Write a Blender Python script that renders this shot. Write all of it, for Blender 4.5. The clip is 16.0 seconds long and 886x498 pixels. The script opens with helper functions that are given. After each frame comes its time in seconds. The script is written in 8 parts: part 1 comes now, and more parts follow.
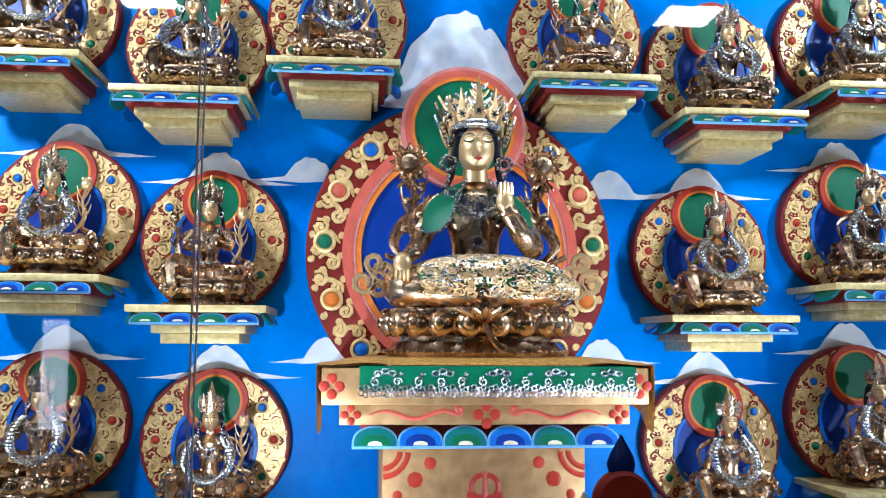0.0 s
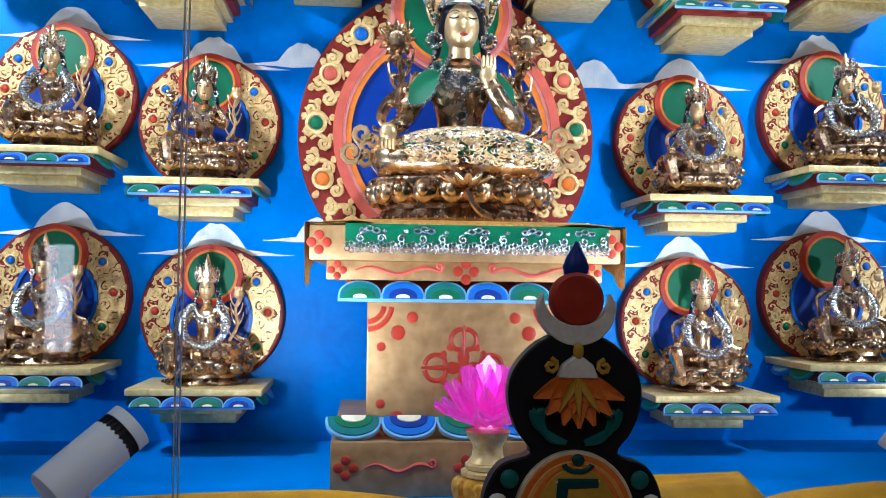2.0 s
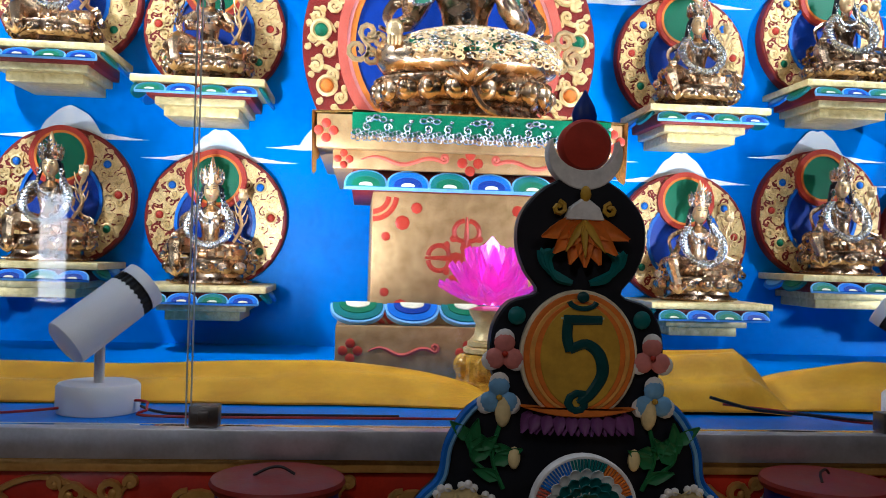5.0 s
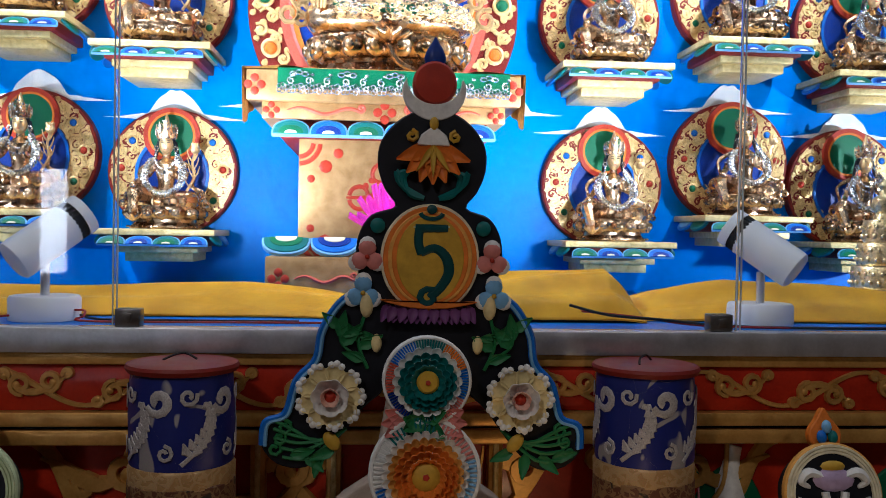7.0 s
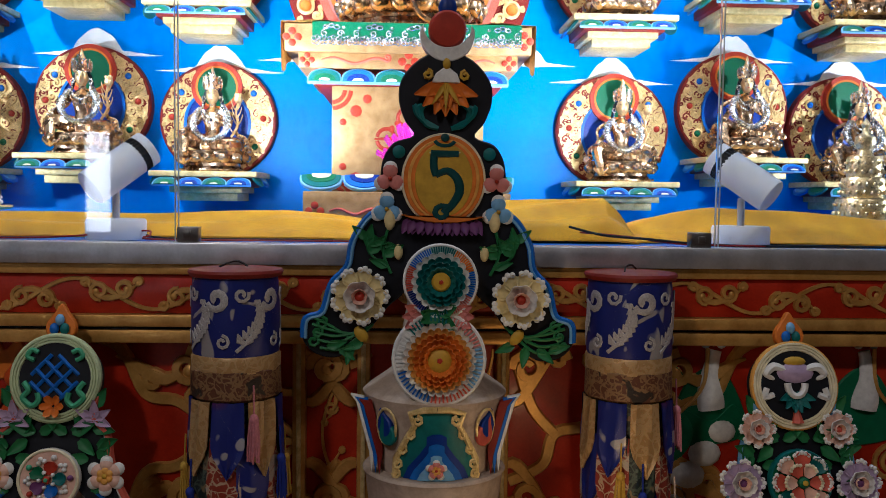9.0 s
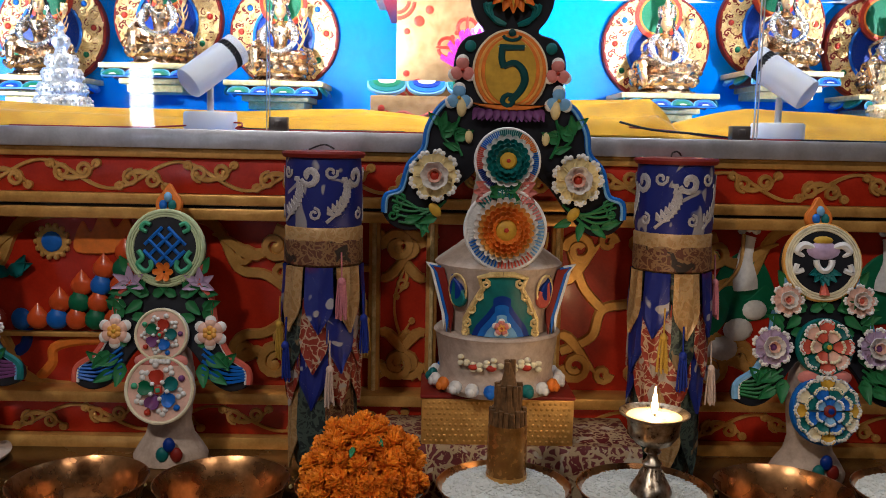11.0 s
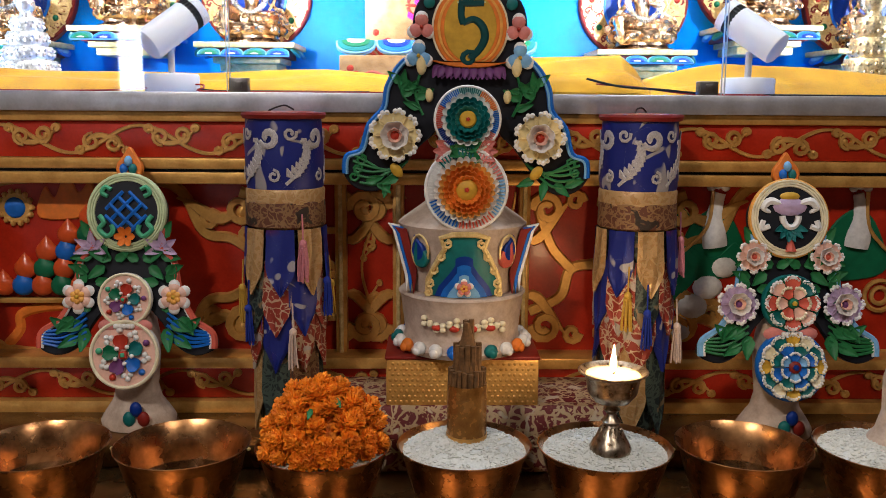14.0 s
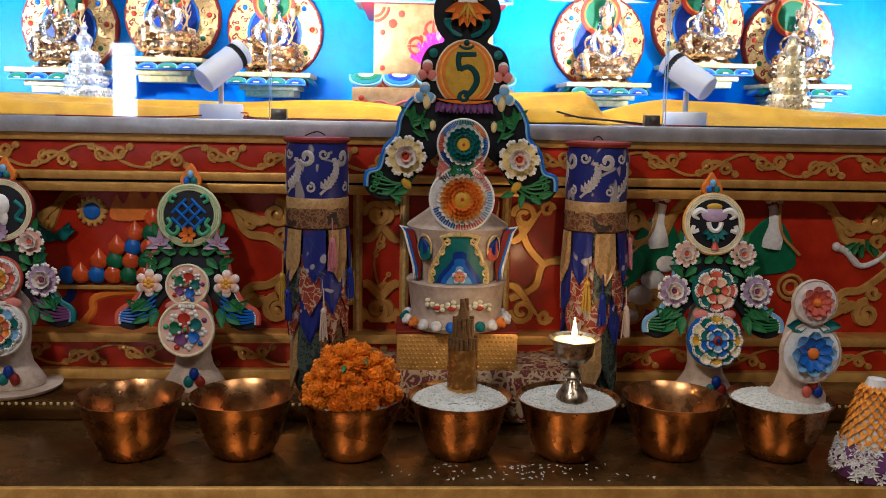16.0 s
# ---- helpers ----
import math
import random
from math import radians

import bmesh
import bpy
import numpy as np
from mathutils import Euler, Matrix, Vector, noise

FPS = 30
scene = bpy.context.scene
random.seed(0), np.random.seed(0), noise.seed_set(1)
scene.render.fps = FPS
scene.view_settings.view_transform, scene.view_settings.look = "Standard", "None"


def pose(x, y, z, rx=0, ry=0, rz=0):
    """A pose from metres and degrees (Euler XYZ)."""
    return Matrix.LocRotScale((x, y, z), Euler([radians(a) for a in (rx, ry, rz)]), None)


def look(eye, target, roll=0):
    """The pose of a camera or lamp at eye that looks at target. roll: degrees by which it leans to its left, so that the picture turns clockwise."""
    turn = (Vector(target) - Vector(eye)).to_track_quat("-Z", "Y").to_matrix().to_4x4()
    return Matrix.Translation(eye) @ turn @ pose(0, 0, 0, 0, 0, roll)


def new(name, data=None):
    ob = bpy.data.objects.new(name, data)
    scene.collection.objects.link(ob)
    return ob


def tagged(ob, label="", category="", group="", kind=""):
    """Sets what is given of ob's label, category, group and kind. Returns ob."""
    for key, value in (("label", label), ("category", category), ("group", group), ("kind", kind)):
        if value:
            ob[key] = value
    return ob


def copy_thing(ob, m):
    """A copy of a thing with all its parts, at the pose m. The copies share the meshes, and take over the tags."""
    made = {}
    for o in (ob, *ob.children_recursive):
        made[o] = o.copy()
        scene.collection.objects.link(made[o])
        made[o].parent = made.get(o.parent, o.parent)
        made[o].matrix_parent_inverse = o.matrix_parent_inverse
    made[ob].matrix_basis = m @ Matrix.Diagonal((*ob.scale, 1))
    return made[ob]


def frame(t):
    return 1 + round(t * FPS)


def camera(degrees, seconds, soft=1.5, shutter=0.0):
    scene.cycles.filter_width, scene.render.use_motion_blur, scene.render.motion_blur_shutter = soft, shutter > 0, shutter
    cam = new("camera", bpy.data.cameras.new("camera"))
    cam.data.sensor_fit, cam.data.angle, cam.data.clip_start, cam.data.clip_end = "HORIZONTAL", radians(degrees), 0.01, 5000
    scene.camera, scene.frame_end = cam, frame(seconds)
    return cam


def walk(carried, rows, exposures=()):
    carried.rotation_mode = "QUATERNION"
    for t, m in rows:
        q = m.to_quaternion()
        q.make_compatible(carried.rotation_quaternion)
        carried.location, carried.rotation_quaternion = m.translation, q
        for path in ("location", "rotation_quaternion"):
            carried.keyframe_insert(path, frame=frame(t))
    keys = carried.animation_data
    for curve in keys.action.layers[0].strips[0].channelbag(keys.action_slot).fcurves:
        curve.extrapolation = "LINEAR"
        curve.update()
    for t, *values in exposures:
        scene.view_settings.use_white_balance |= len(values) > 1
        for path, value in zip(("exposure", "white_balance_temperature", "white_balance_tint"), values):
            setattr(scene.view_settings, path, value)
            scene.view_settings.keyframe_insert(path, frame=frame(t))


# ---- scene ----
cam = camera(53.5, 16.0, 0.9)
METRES, EYE, TILT, LEAN, TURN = 1.76, 1.7, 0.0, 0.0, -4.5
ROWS = [
    (0.0, -0.0085, 0.0, 0.0, -0.49, 6.02, -0.25),
    (0.5, -0.0166, -0.0522, -0.0223, -0.54, 4.93, -0.31),
    (1.0, -0.0123, -0.0736, -0.0426, -0.6, 3.59, -0.44),
    (1.5, -0.0067, -0.069, -0.0626, -0.61, 2.62, -0.63),
    (2.0, 0.0119, -0.0339, -0.0782, -0.3, 2.34, -0.75),
    (2.5, 0.0197, -0.0149, -0.0955, 0.19, 2.39, -1.11),
    (3.0, 0.0182, -0.0189, -0.1162, 0.56, 2.31, -1.59),
    (5.5, 0.0008, -0.0645, -0.1631, -1.22, -0.13, -1.43),
    (6.0, 0.0401, -0.0888, -0.174, -1.21, -0.62, -1.1),
    (6.5, 0.0794, -0.1254, -0.187, -0.87, -0.91, -1.07),
    (7.0, 0.0989, -0.1563, -0.1943, -0.29, -1.1, -0.99),
    (7.5, 0.1135, -0.1758, -0.206, 0.35, -1.36, -0.91),
    (8.0, 0.1186, -0.1946, -0.2147, 1.02, -2.16, -0.87),
    (10.5, 0.0957, -0.3656, -0.2616, 3.17, -5.73, -0.93),
    (11.0, 0.0871, -0.3696, -0.2793, 3.82, -7.08, -1.13),
    (11.5, 0.0879, -0.3788, -0.2914, 4.31, -8.08, -1.17),
    (12.0, 0.0968, -0.3732, -0.2981, 4.72, -8.94, -1.07),
    (12.5, 0.0936, -0.3676, -0.3043, 4.75, -9.08, -1.02),
    (13.0, 0.09, -0.3557, -0.3066, 5.04, -9.75, -0.89),
    (13.5, 0.1115, -0.3577, -0.2924, 4.35, -9.61, -0.72),
    (14.0, 0.1233, -0.361, -0.2823, 3.75, -9.47, -0.4),
    (14.5, 0.1276, -0.3679, -0.2673, 2.52, -9.29, -0.49),
    (15.0, 0.1402, -0.4433, -0.257, 2.36, -8.95, -0.75),
    (15.5, 0.1389, -0.5173, -0.2536, 2.3, -8.72, -0.84),
    (16.0, 0.1089, -0.5889, -0.2614, 2.24, -8.77, -1.0),
]
EXPOSURES = [(0.0, -0.1, 5500, 12), (1.5, 0.14, 5550, 12), (3.0, 0.12, 5550, 12), (5.5, 0.58, 5650, 12), (6.5, 0.76, 5700, 12), (8.0, 1.0, 5750, 12), (10.5, 1.5, 5850, 13), (12.5, 2.4, 6100, 15), (14.5, 2.12, 6050, 14), (16.0, 1.98, 5950, 14)]
walk(cam, [(t, pose(0, 0, EYE, TILT, LEAN, TURN) @ pose(METRES * x, METRES * y, METRES * z, 90 + pitch, roll, yaw)) for t, x, y, z, yaw, pitch, roll in ROWS], EXPOSURES)

# ---- world and lights ----
world = bpy.data.worlds.new("world")
scene.world = world
world.use_nodes = True
world.node_tree.nodes["Background"].inputs[0].default_value = (0.9, 0.95, 1.0, 1)
world.node_tree.nodes["Background"].inputs[1].default_value = 0.02


def lamp(name, kind, eye, target, energy, color, size=0.1, spot=60, blend=0.5, size_y=None):
    d = bpy.data.lights.new(name, kind)
    d.energy, d.color = energy, color
    if kind == "AREA":
        d.size = size
        if size_y:
            d.shape, d.size_y = "RECTANGLE", size_y
    else:
        d.shadow_soft_size = size
    if kind == "SPOT":
        d.spot_size, d.spot_blend = radians(spot), blend
    ob = new(name, d)
    ob.matrix_world = look(eye, target)
    return ob


COOL, WARM = (0.90, 0.96, 1.0), (1.0, 0.88, 0.74)
# lamps in the top of the display bay, one at each side
lamp("bay_lamp", "SPOT", (-1.15, 1.02, 2.62), (-0.1, 1.9, 2.03), 86, COOL, 0.05, 80, 0.5)
lamp("bay_lamp", "SPOT", (1.50, 1.02, 2.62), (0.45, 1.9, 2.00), 66, COOL, 0.05, 80, 0.5)
# spotlights on the ledge
lamp("ledge_lamp", "SPOT", (-0.276, 1.124, 1.392), (0.02, 1.75, 1.90), 25, COOL, 0.02, 105, 0.8)
lamp("ledge_lamp", "SPOT", (0.723, 1.124, 1.388), (0.36, 1.75, 1.90), 29, COOL, 0.02, 105, 0.8)
# outer pair: unseen, added past both sides of the view, without spotlight bodies
lamp("ledge_lamp", "SPOT", (-1.45, 1.124, 1.39), (-0.9, 1.85, 1.8), 24, COOL, 0.02, 110, 0.8)
lamp("ledge_lamp", "SPOT", (1.90, 1.124, 1.39), (1.3, 1.85, 1.8), 32, COOL, 0.02, 110, 0.8)
# added fill light along the bay's top, behind the glass; no fixture there
lamp("strip_lamp", "AREA", (0.19, 1.02, 2.80), (0.19, 1.80, 1.60), 7, COOL, 3.2, size_y=0.08)
# ceiling lamps of the room
lamp("room_lamp", "AREA", (-0.9, -1.5, 3.05), (-0.9, -1.5, 0), 13.5, WARM, 0.22)
lamp("room_lamp", "AREA", (1.3, -1.5, 3.05), (1.3, -1.5, 0), 6.2, WARM, 0.22)

# ---- materials ----
def mat(name, color, rough=0.5, metal=0.0, vary=0.12, scale=25.0, bump=0.15, fine=220.0, coat=0.0, second=None, spec=0.3, mottle=0.5):
    """Paint, metal, cloth or clay: two scales of tint, grain and a fine relief."""
    m = bpy.data.materials.new(name)
    m.use_nodes = True
    nt = m.node_tree
    b = nt.nodes["Principled BSDF"]
    tc = nt.nodes.new("ShaderNodeTexCoord")
    oi = nt.nodes.new("ShaderNodeObjectInfo")
    add = nt.nodes.new("ShaderNodeVectorMath")
    add.operation = "ADD"
    nt.links.new(tc.outputs["Object"], add.inputs[0])
    nt.links.new(oi.outputs["Random"], add.inputs[1])
    n1 = nt.nodes.new("ShaderNodeTexNoise")
    n1.inputs["Scale"].default_value, n1.inputs["Detail"].default_value = scale, 5
    n2 = nt.nodes.new("ShaderNodeTexNoise")
    n2.inputs["Scale"].default_value, n2.inputs["Detail"].default_value = fine, 3
    nt.links.new(add.outputs[0], n1.inputs["Vector"])
    nt.links.new(add.outputs[0], n2.inputs["Vector"])
    mix = nt.nodes.new("ShaderNodeMath")
    mix.operation = "MULTIPLY_ADD"
    nt.links.new(n2.outputs[0], mix.inputs[0])
    mix.inputs[1].default_value = 0.35
    nt.links.new(n1.outputs[0], mix.inputs[2])
    ramp = nt.nodes.new("ShaderNodeValToRGB")
    c = Vector(color)
    lo = [max(0.0, x * (1 - vary * 1.6)) for x in c]
    hi = [min(1.0, x * (1 + vary)) for x in c] if second is None else second
    ramp.color_ramp.elements[0].position, ramp.color_ramp.elements[1].position = mottle - 0.05, mottle + 0.4
    ramp.color_ramp.elements[0].color, ramp.color_ramp.elements[1].color = (*lo, 1), (*hi, 1)
    nt.links.new(mix.outputs[0], ramp.inputs[0])
    nt.links.new(ramp.outputs[0], b.inputs["Base Color"])
    rr = nt.nodes.new("ShaderNodeMapRange")
    rr.inputs["To Min"].default_value, rr.inputs["To Max"].default_value = max(0.03, rough - 0.12), min(1, rough + 0.14)
    nt.links.new(n1.outputs[0], rr.inputs["Value"])
    nt.links.new(rr.outputs[0], b.inputs["Roughness"])
    b.inputs["Metallic"].default_value = metal
    b.inputs["Coat Weight"].default_value = coat
    b.inputs["Coat Roughness"].default_value = 0.15
    b.inputs["Specular IOR Level"].default_value = spec
    if bump:
        bp = nt.nodes.new("ShaderNodeBump")
        bp.inputs["Strength"].default_value, bp.inputs["Distance"].default_value = bump, 0.002
        nt.links.new(mix.outputs[0], bp.inputs["Height"])
        nt.links.new(bp.outputs[0], b.inputs["Normal"])
    return m


def glowing(name, color, strength):
    m = bpy.data.materials.new(name)
    m.use_nodes = True
    b = m.node_tree.nodes["Principled BSDF"]
    b.inputs["Base Color"].default_value = (*color, 1)
    b.inputs["Emission Color"].default_value = (*color, 1)
    b.inputs["Emission Strength"].default_value = strength
    return m


def clear(name, tint=(1, 1, 1), rough=0.02):
    """Thin clear glass: lets all through, with a Fresnel gloss."""
    m = bpy.data.materials.new(name)
    m.use_nodes = True
    nt = m.node_tree
    nt.nodes.remove(nt.nodes["Principled BSDF"])
    out = nt.nodes["Material Output"]
    tr, gl, fr, mx = (nt.nodes.new("ShaderNode" + k) for k in ("BsdfTransparent", "BsdfGlossy", "Fresnel", "MixShader"))
    tr.inputs[0].default_value = (*tint, 1)
    gl.inputs["Roughness"].default_value = rough
    fr.inputs[0].default_value = 1.45
    nt.links.new(fr.outputs[0], mx.inputs[0])
    nt.links.new(tr.outputs[0], mx.inputs[1])
    nt.links.new(gl.outputs[0], mx.inputs[2])
    nt.links.new(mx.outputs[0], out.inputs[0])
    return m


WALLBLUE = mat("blue_wall_paint", (0.001, 0.165, 0.72), 0.42, vary=0.2, scale=2.2, fine=90, bump=0.04, second=(0.002, 0.27, 0.86), spec=0.12)
CLOUDWHITE = mat("cloud_paint", (0.60, 0.74, 0.92), 0.6, vary=0.08, scale=30, second=(0.92, 0.94, 0.96), mottle=0.40)
DEEPBLUE = mat("ultramarine_paint", (0.002, 0.030, 0.24), 0.4, scale=40)
MIDBLUE = mat("bright_blue_paint", (0.01, 0.13, 0.52), 0.4, scale=60)
PALEBLUE = mat("pale_blue_paint", (0.18, 0.40, 0.66), 0.45, scale=60)
GREEN = mat("emerald_paint", (0.004, 0.13, 0.055), 0.45, scale=40)
TEAL = mat("teal_paint", (0.006, 0.14, 0.14), 0.45, scale=60)
LEAF = mat("leaf_green_paint", (0.02, 0.16, 0.05), 0.45, scale=60)
RED = mat("vermilion_paint", (0.42, 0.035, 0.015), 0.45, scale=40)
BRICKRED = mat("dark_red_paint", (0.20, 0.014, 0.008), 0.5, scale=40)
CORAL = mat("coral_paint", (0.58, 0.105, 0.065), 0.5, scale=40)
ORANGE = mat("orange_paint", (0.72, 0.19, 0.02), 0.5, scale=60)
PINK = mat("pink_paint", (0.64, 0.22, 0.19), 0.5, scale=60)
YELLOW = mat("ochre_yellow_paint", (0.55, 0.33, 0.03), 0.5, scale=60)
CREAM = mat("cream_paint", (0.76, 0.69, 0.48), 0.5, scale=60)
WHITE = mat("white_paint", (0.74, 0.73, 0.70), 0.5, scale=60)
BLACK = mat("black_paint", (0.006, 0.007, 0.012), 0.45, scale=30)
PURPLE = mat("purple_paint", (0.16, 0.05, 0.17), 0.5, scale=60)
LILAC = mat("lilac_paint", (0.46, 0.34, 0.50), 0.5, scale=60)
DARKTEAL = mat("dark_teal_paint", (0.003, 0.055, 0.060), 0.4, scale=60)
PALEGREEN = mat("pale_green_paint", (0.50, 0.58, 0.34), 0.5, scale=60)
SEAGREEN = mat("sea_green_paint", (0.06, 0.34, 0.18), 0.45, scale=60)
PALEYELLOW = mat("pale_yellow_paint", (0.78, 0.64, 0.32), 0.5, scale=60)
PEACH = mat("peach_paint", (0.74, 0.46, 0.36), 0.5, scale=60)
AMBERPAINT = mat("amber_paint", (0.74, 0.36, 0.07), 0.5, scale=60)
GOLDPAINT = mat("gold_paint", (0.66, 0.47, 0.17), 0.42, metal=0.25, scale=90, fine=500, bump=0.35, second=(0.86, 0.69, 0.33))
GOLDLEAF = mat("gold_relief", (0.72, 0.45, 0.15), 0.40, metal=0.25, scale=80, bump=0.15, second=(0.92, 0.66, 0.30))
DULLGOLD = mat("aged_gold_paint", (0.56, 0.285, 0.065), 0.34, metal=0.4, vary=0.10, scale=30, bump=0.12, second=(0.72, 0.41, 0.11))
TAN = mat("gilded_pedestal_board", (0.37, 0.20, 0.075), 0.45, metal=0.4, scale=45, fine=600, bump=0.35, second=(0.50, 0.30, 0.13))
BRONZE = mat("gilt_bronze", (0.56, 0.33, 0.17), 0.25, metal=1.0, vary=0.2, scale=40, bump=0.08, second=(0.90, 0.62, 0.38))
DARKBRONZE = mat("dark_gilt_bronze", (0.30, 0.17, 0.085), 0.24, metal=1.0, vary=0.25, scale=40, bump=0.1, second=(0.60, 0.41, 0.26))
FACEGOLD = mat("matt_gold_skin", (0.80, 0.54, 0.26), 0.36, metal=0.75, vary=0.1, scale=60, bump=0.05)
SILVER = mat("silver_jewellery", (0.90, 0.88, 0.84), 0.24, metal=1.0, vary=0.25, scale=120, bump=0.05)
COPPER = mat("hammered_copper", (0.40, 0.17, 0.065), 0.27, metal=1.0, vary=0.3, scale=22, fine=120, bump=0.35, second=(0.64, 0.34, 0.14))
LACQUER = mat("red_lacquer", (0.40, 0.016, 0.003), 0.36, vary=0.15, scale=18, bump=0.2, coat=0.12, second=(0.50, 0.028, 0.006))
CLAY = mat("ivory_clay", (0.48, 0.37, 0.29), 0.55, scale=50, second=(0.60, 0.49, 0.40))
RICE = mat("rice_grain", (0.54, 0.55, 0.50), 0.6, vary=0.06, scale=300, fine=900, second=(0.64, 0.65, 0.60), bump=0)
SILK = mat("yellow_silk", (0.72, 0.33, 0.006), 0.45, scale=14, bump=0.06, second=(0.88, 0.46, 0.02))
STEEL = mat("brushed_aluminium", (0.55, 0.56, 0.60), 0.35, metal=0.7, scale=30)
PLASTIC = mat("white_plastic", (0.72, 0.72, 0.72), 0.4, vary=0.04, scale=30, bump=0)
RUBBER = mat("black_plastic", (0.012, 0.012, 0.013), 0.45, vary=0.1, scale=40, bump=0)
GLASS = clear("clear_glass", (0.975, 0.99, 0.985))
PLASTER = mat("warm_brown_plaster", (0.27, 0.22, 0.17), 0.8, scale=6, bump=0.2)
WOODFLOOR = mat("wooden_floor", (0.20, 0.11, 0.05), 0.45, scale=9, bump=0.2)


# ---- mesh helpers ----
class Shape:
    """Collects pieces of one mesh; every piece takes the current slot."""

    def __init__(self):
        self.v, self.f, self.mi, self.slot = [], [], [], 0
        self.m = Matrix()

    def add(self, verts, faces, m=None):
        k = len(self.v)
        mm = self.m if m is None else self.m @ m
        self.v.extend((mm @ Vector(p))[:] for p in verts)
        self.f.extend(tuple(i + k for i in f) for f in faces)
        self.mi.extend([self.slot] * len(faces))
        return self

    def box(self, c, s, bev=0.0, m=None):
        x, y, z = (a / 2 for a in s)
        b = min(bev, x * 0.9, y * 0.9, z * 0.9)
        if b <= 0:
            vs = [(sx * x, sy * y, sz * z) for sx in (-1, 1) for sy in (-1, 1) for sz in (-1, 1)]
            fs = [(0, 1, 3, 2), (4, 6, 7, 5), (0, 4, 5, 1), (2, 3, 7, 6), (0, 2, 6, 4), (1, 5, 7, 3)]
        else:
            bm = bmesh.new()
            bmesh.ops.create_cube(bm, size=1)
            bmesh.ops.scale(bm, vec=s, verts=bm.verts)
            bmesh.ops.bevel(bm, geom=bm.edges[:], offset=b, segments=2, affect="EDGES", profile=0.5)
            bm.verts.index_update()
            vs = [p.co[:] for p in bm.verts]
            fs = [tuple(p.index for p in f.verts) for f in bm.faces]
            bm.free()
        t = Matrix.Translation(c)
        return self.add(vs, fs, t if m is None else m @ t)

    def lathe(self, prof, seg=24, m=None, sx=1.0, sy=1.0, wave=None):
        """Turns (radius, height) pairs round z; wave(angle, k) scales the radius."""
        vs, fs = [], []
        n = len(prof)
        for j in range(seg):
            a = 2 * math.pi * j / seg
            for k, (r, z) in enumerate(prof):
                w = wave(a, k) if wave else 1.0
                vs.append((r * w * math.cos(a) * sx, r * w * math.sin(a) * sy, z))
        for j in range(seg):
            o, p = j * n, ((j + 1) % seg) * n
            for k in range(n - 1):
                fs.append((o + k, p + k, p + k + 1, o + k + 1))
        if prof[0][0] > 1e-5:
            fs.append(tuple(j * n for j in range(seg))[::-1])
        if prof[-1][0] > 1e-5:
            fs.append(tuple(j * n + n - 1 for j in range(seg)))
        return self.add(vs, fs, m)

    def prism(self, pts, y0, y1, m=None, bev=0.0):
        """A board with the outline pts (x, z), from its front y0 to its back y1, with a chamfer in front."""
        n = len(pts)
        if area(pts) < 0:
            pts = pts[::-1]
        vs = []
        if bev > 0:
            vs += [(p[0], y0, p[1]) for p in inset(pts, bev)]
            vs += [(p[0], y0 + bev, p[1]) for p in pts]
        else:
            vs += [(p[0], y0, p[1]) for p in pts]
        vs += [(p[0], y1, p[1]) for p in pts]
        rings = len(vs) // n
        fs = [tuple(range(n))]
        for r in range(rings - 1):
            for i in range(n):
                j = (i + 1) % n
                fs.append((r * n + i, r * n + n + i, r * n + n + j, r * n + j))
        fs.append(tuple(range((rings - 1) * n, rings * n))[::-1])
        return self.add(vs, fs, m)

    def ring(self, outer, inner, y0, y1, m=None):
        """A flat band between two outlines of the same count."""
        n = len(outer)
        vs = [(p[0], y0, p[1]) for p in outer] + [(p[0], y0, p[1]) for p in inner]
        vs += [(p[0], y1, p[1]) for p in outer] + [(p[0], y1, p[1]) for p in inner]
        fs = []
        for i in range(n):
            j = (i + 1) % n
            fs += [(i, j, n + j, n + i), (i, 2 * n + i, 2 * n + j, j), (n + i, n + j, 3 * n + j, 3 * n + i)]
        return self.add(vs, fs, m)

    def tube(self, pts, r, seg=6, closed=False, flat=1.0, m=None):
        """A round rod along pts; r: one radius or one for each point; flat squeezes it in y."""
        pts = [Vector(p) for p in pts]
        n = len(pts)
        rs = r if isinstance(r, (list, tuple)) else [r] * n
        vs, fs, u = [], [], None
        for i, p in enumerate(pts):
            a = pts[(i - 1) % n] if (closed or i > 0) else p
            b = pts[(i + 1) % n] if (closed or i < n - 1) else p
            t = (b - a).normalized() if (b - a).length > 1e-9 else Vector((0, 0, 1))
            ref = Vector((0, 1, 0)) if abs(t.y) < 0.9 else Vector((1, 0, 0))
            side = t.cross(ref) if u is None else u - t * u.dot(t)
            u = side.normalized() if side.length > 1e-6 else t.cross(ref).normalized()
            w = t.cross(u).normalized()
            for k in range(seg):
                c = 2 * math.pi * k / seg
                vs.append((p + u * math.cos(c) * rs[i] + w * math.sin(c) * rs[i] * flat)[:])
        last = n if closed else n - 1
        for i in range(last):
            o, q = i * seg, ((i + 1) % n) * seg
            for k in range(seg):
                l = (k + 1) % seg
                fs.append((o + k, o + l, q + l, q + k))
        if not closed:
            fs.append(tuple(range(seg))[::-1])
            fs.append(tuple(range((n - 1) * seg, n * seg)))
        return self.add(vs, fs, m)

